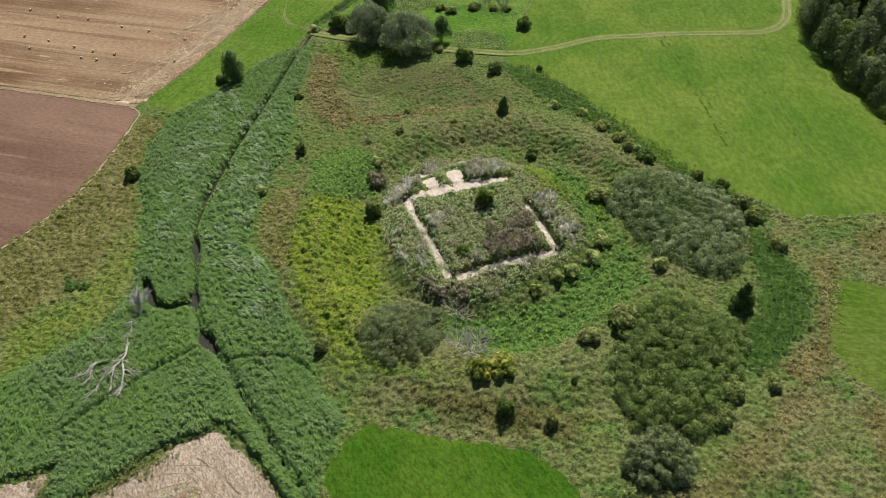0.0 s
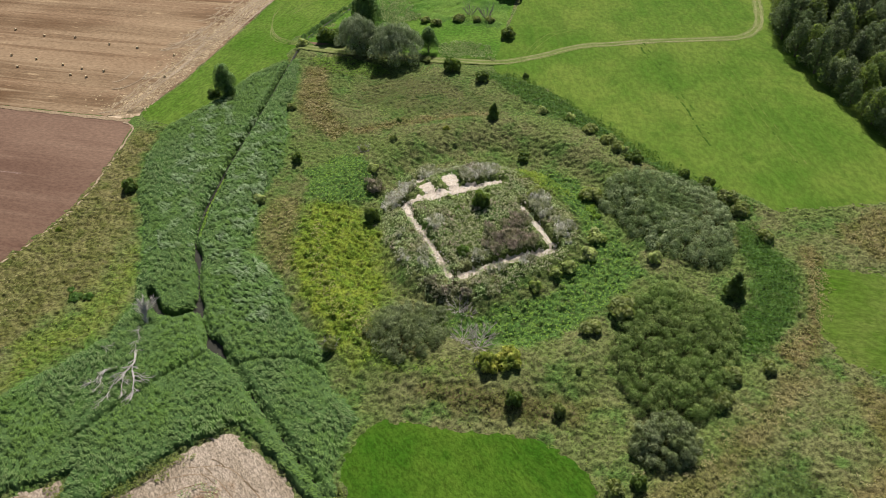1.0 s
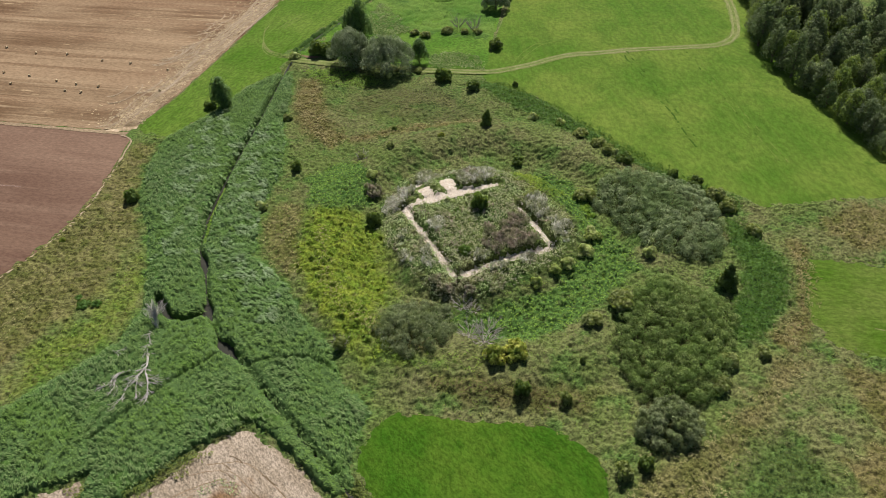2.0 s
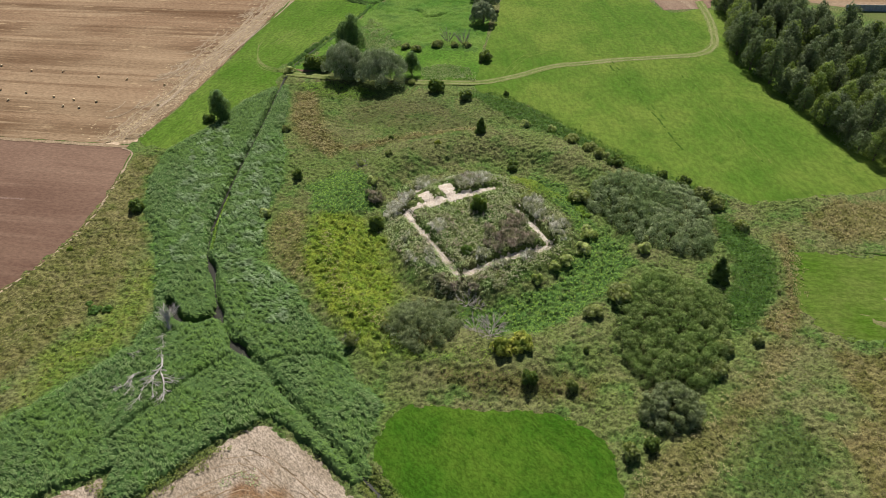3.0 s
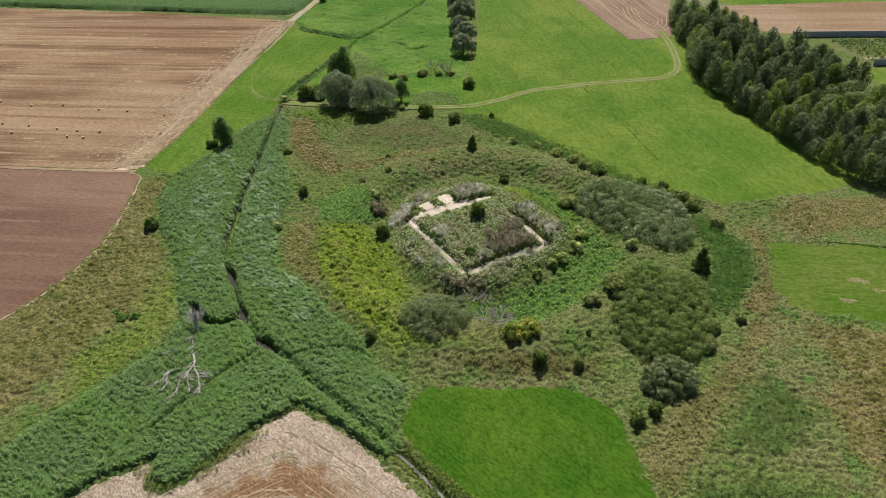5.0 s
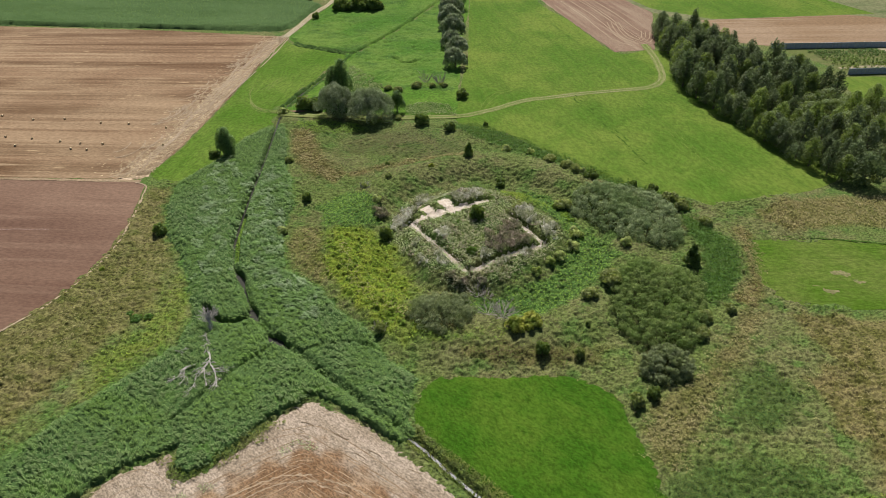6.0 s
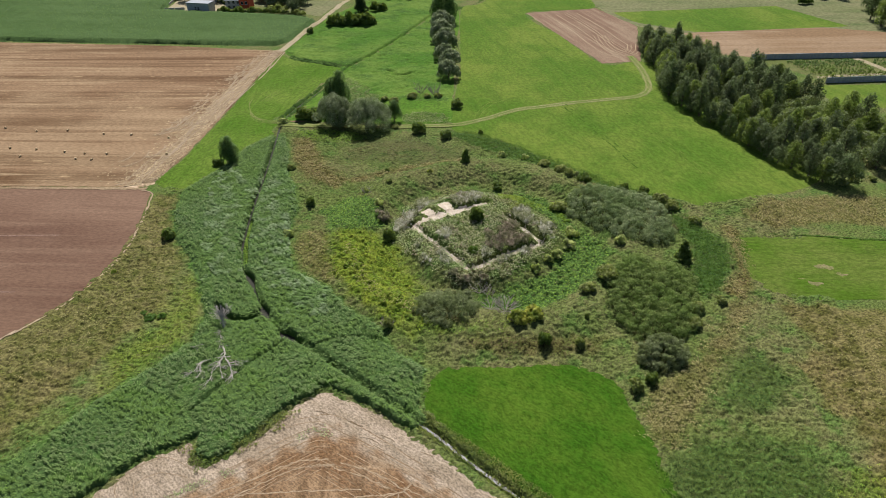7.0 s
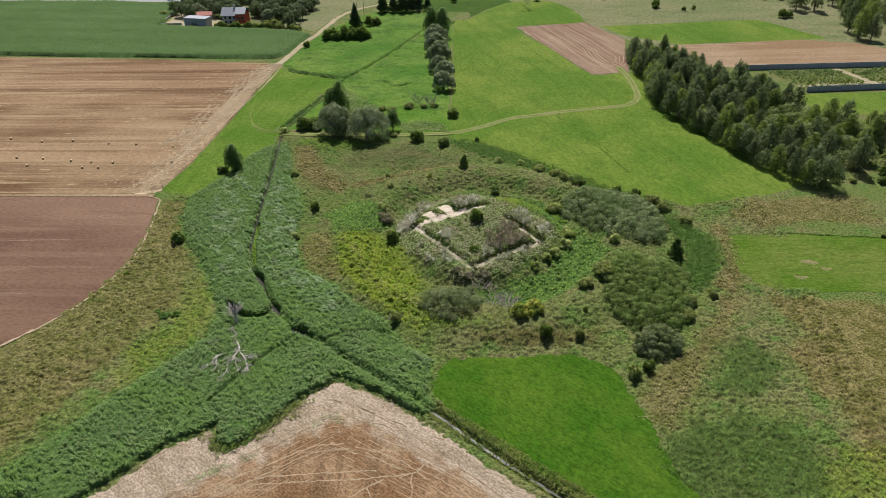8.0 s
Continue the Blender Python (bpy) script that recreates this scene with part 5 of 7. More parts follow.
for name, poly, mat, gap, kw, label in (
    ("sedge", SEDGE_E, L_SEDGE_DARK, 0.45, dict(droop=0.8, high=0.8, wide=0.5, blades=5, width=0.18), "dark green sedge in a damp hollow"),
    ("sedge_strip", SEDGE_N, L_SEDGE_DARK, 0.55, dict(high=0.7, wide=0.5, blades=5, width=0.2), "dark green sedge strip beside the meadow"),
    ("moat_herbs", MOAT_E, L_NETTLE, 0.8, dict(droop=0.8, high=0.35, clump=0.3, wide=0.42, blades=6, width=0.17), "fresh green nettles and herbs in the moat"),
    ("yellow_herbs", MOAT_W, L_YELLOW, 1.3, dict(droop=0.8, high=0.3, clump=0.3, wide=0.42, blades=6, width=0.17), "yellow-green tall herbs in the moat"),
    ("yellow_herbs", YELLOW_FRINGE, L_YELLOW, 1.9, dict(high=0.35, wide=0.5, blades=5, width=0.2), "yellow-green herbs fringing the reeds"),
    ("yellow_herbs", YELLOW_EAST, L_YELLOW, 0.8, dict(high=0.4, wide=0.5, blades=5, width=0.2), "yellow-green herbs in the rough grass"),
    ("yellow_herbs", MOTTE_YELLOW, L_YELLOW, 0.5, dict(high=0.6, wide=0.5, blades=5, width=0.2), "yellow-green herbs on the mound's slope"),
    ("green_herbs", MOAT_W2, L_NETTLE, 0.75, dict(droop=0.6, high=0.5, wide=0.42, blades=6, width=0.17), "green herbs in the moat hollow"),
    ("weeds", MOTTE, L_WEED, 0.5, dict(droop=0.8, high=0.6, wide=0.45, blades=5, width=0.18), "dull green and brown tall weeds on the mound"),
    ("grey_herbs", GREY_HERBS, L_GREYHERB, 0.44, dict(high=0.5, droop=0.7, wide=0.36, blades=6, width=0.15), "grey-green tall herbs in rough grass"),
    ("grey_herbs", GREY_HERBS_B, L_GREYHERB, 0.44, dict(high=0.5, droop=0.7, wide=0.36, blades=6, width=0.15), "grey-green herbs in rough grass"),
    ("straw_grass", STRAW_GRASS, L_STRAW, 0.5, dict(high=0.25, droop=0.6, wide=0.45, blades=6, width=0.13, lean=(0.5, 0.3)), "flattened straw-coloured grass"),
    ("brown_grass", BROWN_BANK, L_BROWNGRASS, 0.5, dict(high=0.5, wide=0.45, blades=5, width=0.16, droop=0.7), "reddish-brown withered grass on the bank"),
    ("straw_grass", RIM_GRASS, L_STRAW, 0.6, dict(high=0.3, wide=0.55, blades=5, width=0.18, lean=(0.4, 0.3)), "straw-coloured grass around the sedge hollow"),
    ("straw_grass", BROWN_GRASS, L_STRAW, 1.8, dict(high=0.22, droop=0.6, wide=0.55, blades=5, width=0.18, lean=(0.4, 0.2)), "brownish dry grass tussocks"),
    ("straw_grass", PALE_GRASS, L_STRAW, 0.9, dict(high=0.5, wide=0.6, blades=5, width=0.2, lean=(0.4, 0.2)), "pale dry grass beside the meadow"),
    ("yellow_herbs", SOUTH_BAND, L_YELLOW, 1.1, dict(high=0.5, wide=0.5, blades=5, width=0.2), "yellow-green grass south of the moat"),
    ("straw_grass", PALE_WEST, L_STRAW, 0.6, dict(high=0.3, wide=0.5, blades=5, width=0.2, lean=(0.3, 0.2), droop=0.7), "pale pinkish dry grass beside the reeds"),
    ("green_herbs", WILLOW_GREEN, L_NETTLE, 0.55, dict(high=0.6, wide=0.5, blades=5, width=0.22), "fresh green herbs before the willows"),
    ("straw_grass", PALE_STRIP, L_PALEHERB, 0.6, dict(high=0.7, wide=0.6, blades=5, width=0.25), "pale grey-green reeds behind the willows"),
    ("straw_grass", PALE_BANK, L_PALEHERB, 0.6, dict(high=0.5, wide=0.6, blades=5, width=0.25), "pale grey-green grass on a low bank"),
    ("straw_grass", RIDGE, L_STRAW, 0.6, dict(high=0.3, wide=0.5, blades=5, width=0.18, lean=(0.3, 0.2)), "dry grass on the rampart's crest, paled to stand in for its lit top"),
    ("straw_grass", BROWN_NORTH, L_BROWNGRASS, 0.55, dict(droop=0.6, high=0.3, wide=0.5, blades=5, width=0.18, lean=(0.3, 0.2)), "brownish dry grass north of the rampart"),
    ("straw_grass", LODGED_WEST, L_STRAW, 1.15, dict(droop=0.5, high=0.28, wide=0.6, blades=5, width=0.16, lean=(0.6, 0.3)), "pale lodged grass among dry tussocks"),
    ("straw_grass", CREST, L_STRAW, 0.6, dict(high=0.3, wide=0.4, blades=5, width=0.15, lean=(0.3, 0.2), droop=0.6), "dry grass on the rampart's crest, paled to stand in for its lit top"),
    ("straw_grass", KNOLL, L_STRAW, 1.0, dict(high=0.25, wide=0.5, blades=5, width=0.18), "dry brownish grass on a low knoll"),
):
    x, y = spread(rs, poly, gap * 0.92, lambda a, b: off_trench(a, b) & off_water(a, b) & (waves(a, b, 1.6, gap) + 0.6 * waves(a, b, 0.7, 3.0) > -0.75), fuzz=2.8 if poly in (STRAW_GRASS, GREY_HERBS, GREY_HERBS_B, YELLOW_EAST, BROWN_GRASS, LODGED_WEST) else 1.4)
    kw.update(wide=0.75 * kw["wide"], width=0.72 * kw["width"])
    tuft_stuff(name, rs, x, y, mat, label, "herbs", **kw)


def strawy(x, y):
    """Loose straw thins out from the trampled strip into the field."""
    d = np.maximum(0, line_distance(x, y, HEADLAND[:8]))
    return (x > -150) & (inside(x, y, HEADLAND) | (rs.uniform(0, 1, np.shape(x)) < 0.6 * np.exp(-d / 3.0) * (0.5 + 0.9 * (waves(x * 0.25, y, 1.3, 2.0) > 0))))


x, y = spread(rs, [(-151, 110), (-129.5, 112), (-130, 130), (-133, 190), (-136, 241), (-150, 243)], 0.6, strawy)
tuft_stuff("loose_straw", rs, x, y, L_LOOSE, "loose pale straw strewn over the field's edge", "straw", high=0.12, wide=0.75, blades=4, width=0.28, droop=0.1, lean=(0.5, 0.5))


HEADS = [(-51.7, 99.9, 2.2), (-52.7, 97.4, 1.6), (-50.5, 103, 1.8), (-48.9, 108.6, 2.0), (-48.8, 111.0, 1.6), (-38.6, 108.9, 2.0), (-36.8, 113.0, 2.4), (-35, 109.5, 1.5), (-23.2, 101.8, 1.8), (-22.0, 104.4, 1.8), (-20, 101, 1.6), (-40.1, 91.7, 1.7), (-15.4, 97.8, 1.6), (-16.3, 95.5, 1.4), (-29.3, 84.4, 1.0), (-43.8, 81.1, 0.9), (-38.4, 80.0, 1.1), (-39.7, 83.2, 0.9), (-46, 86.5, 0.9), (-25.0, 82.2, 1.3), (-20.5, 86.3, 1.2)]
WITHERED = [(-24.9, 91.1, 2.2), (-21.8, 91.9, 2.0), (-26.7, 88.0, 1.5), (-24, 97.5, 2.2), (-26, 95, 1.5), (-29.5, 92.5, 1.2), (-58, 101.5, 1.6), (-38.5, 111.5, 1.2)]


def near_spots(spots):
    """Whether a place lies in one of some loose-edged round patches."""
    def test(x, y):
        f = np.zeros(np.shape(x))
        for a, b, r in spots:
            f = np.maximum(f, np.exp(-((x - a) ** 2 + (y - b) ** 2) / (1.5 * r * r)))
        return off_trench(x, y) & (f + 0.28 * waves(x, y, 0.9, 1.0) > 0.42)
    return test


x, y = spread(rs, [(-62, 70), (-62, 118), (-10, 118), (-10, 70)], 0.36, near_spots(HEADS))
tuft_stuff("withered_weeds", rs, x, y, L_FLOWER, "pale withered weeds with seed heads", "herbs", high=1.2, wide=0.36, blades=7, width=0.11)
x, y = spread(rs, [(-62, 70), (-62, 118), (-10, 118), (-10, 70)], 0.36, near_spots(WITHERED))
tuft_stuff("withered_weeds", rs, x, y, L_BROWNWEED, "brownish-pink withered weeds on the mound", "herbs", high=1.3, wide=0.36, blades=7, width=0.12)
def in_trench(x, y):
    """Where weeds have grown back over the trenches."""
    d = np.full(np.shape(x), 99.0)
    for pts, wide, deep in TRENCHES[:3]:
        d = np.minimum(d, line_distance(x, y, pts))
    return (d < 0.9) & (waves(x, y, 1.7, 6.0) + 0.4 * waves(x, y, 0.6, 1.0) > 0.5)


x, y = spread(rs, MOTTE, 0.4, in_trench)
tuft_stuff("trench_weeds", rs, x, y, L_WEED, "weeds growing back over the trenches", "herbs", high=0.6, wide=0.4, blades=6, width=0.16)
x, y = spread(rs, MOTTE, 0.6, lambda a, b: off_trench(a, b) & (waves(a, b, 4.0, 3.0) + 0.5 * waves(a, b, 1.0, 2.0) > 0.3))
tuft_stuff("brown_weeds", rs, x, y, L_BROWNWEED, "brown withered weeds on the mound", "herbs", high=0.7, wide=0.4, blades=6, width=0.16)

COVERED = (SEDGE_N, GREY_HERBS, GREY_HERBS_B, STRAW_GRASS, REEDS, SEDGE_E, MOAT_E, MOAT_W, MOAT_W2, MOTTE, LUSH, TAN, PLOUGH, STUBBLE, MEADOW, WEST_GREEN)


def bare(x, y):
    ok = off_water(x, y)
    for poly in COVERED:
        ok &= ~inside(x, y, poly)
    return ok & ~inside(x, y, [(32, 103), (130, 108), (120, 78), (43, 78.5), (30.5, 86)])


for poly, gap, mat, label, keep in (
    ([(-90, 40), (-128, 40), (-124, 112), (-80, 165), (30, 165), (40, 20), (-20, 20)], 1.3, L_DRY, "tussocky dry olive grass", lambda a, b: bare(a, b) & (a > -88) & ~((a > 5) & (b < 76))),
    ([(-175, -30), (-135, 20), (-117, 70), (-126, 112), (-112, 112), (-86, 50), (-110, 5)], 1.9, L_WARM, "tussocky dry brownish grass", bare),
    ([(4, 50), (4, 24), (8, 20), (40, -20), (100, 20), (125, 150), (70, 140), (40, 118), (28, 110), (20, 75)], 2.1, L_EAST, "tussocky dark olive grass", bare),
):
    x, y = spread(rs, poly, gap, keep)
    tuft_stuff("dry_grass", rs, x, y, mat, label, "grass", high=0.2, wide=0.32, blades=5, width=0.12, lean=(0.6, 0.2), droop=0.7)
x, y = spread(rs, NORTH_GREEN, 1.5, lambda a, b: damp_top(a, b) > 0.35)
z = damp_top(x, y)
tuft_stuff("sedge_meadow", rs, x, y, L_SEDGE, "green sedge tussocks in the damp meadow", "sedge", high=1.0, wide=0.4, blades=4, width=0.22, droop=0.3, tall=z + 0.1, clump=0.0)
x, y = spread(rs, [(-36.5, 31.5), (-26, 24.5), (-10, 13.5), (1, 5.5), (14, -6), (16, -2.5), (3, 9.5), (-9, 18), (-25, 28.5), (-35, 35)], 0.4, lambda a, b: line_distance(a, b, DITCH) > 0.15 + 0.45 * (a > -15) + 0.2 * waves(a, b, 1.2))
tuft_stuff("bank_herbs", rs, x, y, L_DRY, "olive-green herbs on the ditch banks", "herbs", high=0.6, wide=0.4, blades=5, width=0.18, clump=0.3)
x, y = spread(rs, [(-76, 22.5), (-71, 17.5), (-63, 25), (-58, 33), (-63, 31.5), (-68, 24)], 0.5, fuzz=1.0)
tuft_stuff("field_corner_herbs", rs, x, y, L_DRY, "olive-green herbs at the field's corner", "herbs", high=0.6, wide=0.35, blades=6, width=0.14)
x, y = spread(rs, [(-76, 9.6), (-71.8, 13.2), (-69.2, 15), (-67, 17), (-65, 18.4), (-64.4, 19.4), (-67.2, 18.6), (-69.6, 16.7), (-72.2, 15)], 0.34, lambda a, b: waves(a, b, 1.5) > -0.3, fuzz=0.5)
wx, wy = spread(rs, [(-57.8, 27.4), (-55, 29), (-52, 29.6), (-50.6, 28.6), (-53, 27.6), (-55.6, 26.4)], 0.42, lambda a, b: waves(a, b, 1.1) > -0.2, fuzz=1.0)
x, y = np.concatenate([x, wx]), np.concatenate([y, wy])
tuft_stuff("field_weeds", rs, x, y, L_WEED, "low green weeds in the stubble field", "herbs", high=0.2, wide=0.25, blades=4, width=0.14)

mx, my = spread(rs, [(-420, 244), (-142, 249.5), (-139, 254), (-136.5, 291), (-147, 295), (-186, 299), (-226, 303), (-240, 352), (-290, 359), (-420, 354)], 1.3)
my = np.round(my / 1.5) * 1.5 + rs.normal(0, 0.12, len(my))
tuft_stuff("maize", rs, mx, my, L_MAIZE, "tall green maize crop in rows", "maize", high=1.9, wide=0.45, blades=4, width=0.3, clump=0.03, droop=0.2)


def maize_top(x, y):
    rim = line_distance(x, y, MAIZE + MAIZE[:1])
    return np.where(inside(x, y, MAIZE), 1.0, 0.0) * step(rim, 0.3, 1.2) * (1.65 + 0.12 * waves(x, y, 4.0) + 0.18 * np.sin(y * 4.19))


canopy("maize_leafage", "close-grown maize plants", "maize", [(-430, 238), (-130, 238), (-130, 364), (-430, 364)], 1.4, maize_top, M_MAIZEMASS)


# ---------------------------------------------------------------- thickets, bushes and trees
def thicket(name, poly, high, gap, leaf_n, leaf_size, material, label, seed):
    """Shrubs grown into one another: stems and one uneven leafy canopy."""
    nr = np.random.default_rng(seed)
    root = tagged(new(name), label, "thicket")
    x, y = spread(nr, poly, gap)
    edge = line_distance(x, y, poly + poly[:1])
    lobes = []
    for k, (a, b, e) in enumerate(zip(x, y, edge)):
        hh = high * (0.45 + 0.55 * min(1.0, e / 4.0)) * nr.uniform(0.62, 1.22)
        r = gap * nr.uniform(0.5, 0.95)
        lobes.append((a, b, float(land(a, b)) + max(0.5 * r, hh - 0.8 * r), r, r, 0.8 * r))
        if k % 2:
            lobes.append((a, b, float(land(a, b)) + hh * 0.35, r, r, hh * 0.35))
    cx, cy = float(np.mean(x)), float(np.mean(y))
    bm = bmesh.new()
    for q in lobes[::4]:
        limb(bm, (q[0], q[1], float(land(q[0], q[1])) - 0.1), (q[0] + nr.uniform(-.4, .4), q[1] + nr.uniform(-.4, .4), q[2]), 0.08, 0.03, 5)
    tagged(part("underwood", bm, M_BARK, root), kind="stuff")
    v, f = leaves_on(nr, lobes, leaf_n, leaf_size, low=-0.05, shell=(0.88, 1.05), squash=0.3)
    sheet("canopy", v, f, material, root)
    return root


thicket("grey_thicket", [(-11, 110), (-10, 117), (-4, 121), (4, 123), (12, 120), (16, 111), (16.5, 101), (15, 97), (7, 95), (1, 97), (-3, 102), (-6, 106)], 3.4, 1.15, 56000, 0.145, L_GREYSHRUB, "dense grey-green willow thicket on the rampart", 1)
thicket("green_thicket", [(-1, 76), (0, 83), (5, 88), (11, 88), (16.5, 86), (18.5, 81), (17.5, 74), (16.5, 67), (14, 62), (10, 60), (3, 60), (0, 65), (-2, 71)], 3.6, 1.05, 62000, 0.135, L_SHRUB, "dense dark green shrub thicket on the rampart", 2)
thicket("grey_bush_group", [(2.5, 56), (6, 60.5), (10, 61), (13, 57.5), (12, 53.5), (7, 51), (3.5, 52.5)], 4.2, 0.85, 17000, 0.14, L_MOATBUSH, "tall grey-green willow shrubs below the thicket", 3)
thicket("moat_bushes", [(-42, 61), (-42.5, 68.5), (-38.5, 72.5), (-31.5, 72), (-29, 67), (-29.5, 60.5), (-35, 57.2), (-40, 57.8)], 2.9, 1.15, 18000, 0.145, L_MOATBUSH, "grey-green bushes grown together in the moat", 4)

bush_round = make_tree("round_bush", 11, 2.6, 3.2, 0.3, 13, 1000, 0.24, L_OLIVE, "olive-green round bush in rough grass", "bush", "low")
bush_dark = make_tree("dark_bush", 12, 2.8, 3.0, 0.3, 14, 1200, 0.24, L_DARK, "dark green dense bush in the grass", "bush", "low")
bush_gold = make_tree("yellow_bush", 13, 2.6, 3.4, 0.3, 13, 1200, 0.24, L_GOLD, "yellow-leaved bush on the rampart", "bush", "low")
bush_green = make_tree("green_bush", 16, 1.6, 3.0, 0.2, 13, 1400, 0.2, L_GREENBUSH, "fresh green low leafy bush in rough herbs", "bush", "low")
bush_pale = make_tree("pale_bush", 14, 2.0, 2.8, 0.2, 11, 800, 0.22, L_PALEBUSH, "pale yellowish-green low bush in the grass", "bush", "low")
tree_slim = make_tree("slim_tree", 15, 4.5, 2.6, 0.2, 13, 1700, 0.22, L_DARK, "slim dark green young tree", "tree", "column")
first = set()


SIZE = {bush_round: (4.0, 2.5), bush_dark: (3.75, 2.7), bush_gold: (4.2, 2.5), bush_pale: (3.5, 1.9), tree_slim: (2.6, 4.3), bush_green: (3.75, 1.55)}


def set_bush(kind, x, y, wide, high, turn=0.0):
    """A bush of that width and height at that place."""
    scale = wide / SIZE[kind][0]
    plant(kind, x, y, turn, scale, high / SIZE[kind][1] / scale, first=kind not in first)
    first.add(kind)


for k, (kind, x, y, wide, high) in enumerate((
    (bush_dark, -33.2, 99.8, 4.3, 4.6), (bush_dark, -54.5, 92, 3.9, 3.8), (bush_dark, -79.3, 106, 3.2, 2.9), (tree_slim, -40, 133.5, 3.0, 4.2), (bush_dark, -29.5, 122, 3.6, 2.2),
    (bush_dark, -110.5, 86, 4.2, 3.0), (bush_dark, -58.5, 157.5, 5.8, 4.2), (bush_dark, -49, 154.5, 5.3, 3.0), (bush_dark, -48.8, 181, 5.0, 3.6), (bush_gold, -17.6, 62.4, 5.6, 2.8), (bush_gold, -20.4, 60.6, 4.6, 3.0),
    (bush_dark, -15, 56, 3.3, 3.2), (bush_round, -8, 56.6, 2.6, 3.0), (bush_round, -6.2, 73, 4.6, 2.4), (bush_round, -1.8, 78.2, 6.2, 3.6), (tree_slim, 16.6, 90.5, 3.8, 5.2), (bush_pale, 2.2, 93.4, 3.2, 2.4),
    (bush_round, 2, 46, 3.6, 3.2), (bush_dark, 5, 48, 2.9, 3.0), (bush_round, -17, 136, 5.0, 2.6), (bush_pale, -22.5, 141.5, 3.4, 1.6), (bush_round, -12, 131.5, 4.6, 2.6), (bush_round, -9.5, 128.5, 4.4, 2.8), (bush_pale, -8, 127.5, 3.2, 2.2), (bush_dark, -5.5, 125.5, 4.8, 3.0),
    (bush_dark, 10.5, 122, 4.2, 2.9), (bush_round, 14.5, 118, 5.6, 3.4), (bush_round, 17.3, 115, 5.0, 3.0), (bush_round, 22, 107.8, 4.2, 2.6), (bush_round, -12.5, 112, 6.0, 3.2), (bush_pale, -9.5, 98.5, 5.2, 2.6), (bush_pale, -9.8, 93.5, 4.6, 2.3),
    (bush_pale, -13, 88.5, 4.0, 1.9), (bush_pale, -14.8, 86, 3.0, 1.6), (bush_pale, -17.5, 81.5, 3.0, 2.0), (bush_round, -60, 118, 2.4, 1.6), (bush_round, -65.5, 112.8, 2.6, 1.8), (bush_round, -92, 127, 3.2, 2.0), (bush_round, -47, 57, 3.0, 2.4),
    (bush_pale, -80.5, 90.5, 3.8, 1.8), (bush_gold, -49.5, 125.5, 2.0, 1.4), (bush_gold, -116, 69.5, 1.7, 1.2), (bush_dark, -6.5, 64.3, 1.4, 1.2), (bush_dark, -38, 158.8, 2.0, 1.8), (bush_pale, -30, 142.5, 3.6, 1.8),
    (bush_round, 16.5, 71.5, 4.6, 2.6), (bush_round, 15.5, 66, 4.2, 2.6), (bush_pale, -60, 106, 3.4, 1.6), (bush_dark, -63, 129, 1.8, 1.3), (bush_round, 22.5, 75, 3.2, 1.8), (bush_dark, 5.5, 124, 3.4, 2.6), (bush_round, -24, 106.5, 3.0, 1.6), (bush_green, -32.6, 85.4, 3.2, 1.8), (bush_green, -37.4, 97.3, 1.6, 1.3), (bush_green, -98.9, 54.6, 3.2, 1.0), (bush_green, -96.6, 55.6, 2.4, 0.9), (bush_green, -101.2, 56.2, 1.8, 0.7),
)):
    set_bush(kind, x, y, wide, high, k * 67.0)

# the willow clump beside the culvert
willow = make_tree("willow_tree", 21, 10.0, 13.5, 0.6, 40, 17000, 0.21, L_WILLOW, "broad silvery-green willow beside the track", "tree", "willow", droop=0.8)
plant(willow, -76.0, 159.0, 0, 1.15, 0.95, first=True)
plant(willow, -87.8, 161, 130, 0.95, 1.2)
poplar = make_tree("tall_tree", 22, 14.5, 8.0, 1.0, 24, 3600, 0.32, L_TREE, "tall dark green tree behind the willows", "tree", "dome")
plant(poplar, -88.5, 171, 0, 0.9, 1.3, first=True)
plant(poplar, -92, 172.5, 70, 0.75, 1.25)
plant(poplar, -68.5, 166.5, 80, 0.62, 0.9)
plant(poplar, -112.0, 128.5, 40, 0.72, 0.95)
plant(poplar, -110.8, 127.3, 200, 0.40, 1.1)
plant(bush_dark, -115.8, 127.8, 50, 1.1, 0.75)
plant(bush_dark, -100.5, 165.5, 20, 2.0, 0.9)
plant(bush_dark, -97.6, 166.2, 140, 1.8, 0.85)
plant(bush_round, -96.5, 165, 80, 1.5, 0.9)
plant(bush_pale, -107, 161.5, 80, 1.3, 0.7)

# the row of willows along the meadow
hedge_tree = make_tree("hedge_willow", 23, 9.5, 10.0, 0.6, 22, 4200, 0.36, L_WILLOW, "grey-green willow in a row along the meadow", "tree", "willow", droop=0.5)
tagged(hedge_tree, group="willows beyond the track")
for k, (x, y, s, tall) in enumerate(((-56, 211, 0.9, 0.95), (-57, 224, 1.0, 0.9), (-61, 233, 0.85, 1.0), (-62.5, 246, 1.15, 1.0), (-66, 260, 1.15, 1.0), (-68, 276, 1.2, 0.95))):
    plant(hedge_tree, x, y, k * 77, s, tall, first=k == 0)
plant(poplar, -67, 293, 10, 1.05, 1.0)
plant(poplar, -73, 296, 140, 1.0, 1.05)
for k in range(10):
    plant(bush_dark, -124.5 + 2.2 * k, 282.5 + 0.45 * k + 1.5 * math.sin(k * 2.1), k * 97, 1.7 + 0.3 * math.sin(k * 3.3), 1.25 + 0.2 * math.sin(k * 1.9))
for k, (x, y, size) in enumerate(((-109, 312, 2.0), (-105.5, 313, 1.6), (-131, 268, 1.2))):
    plant(bush_dark, x, y, k * 60, size, 1.1)
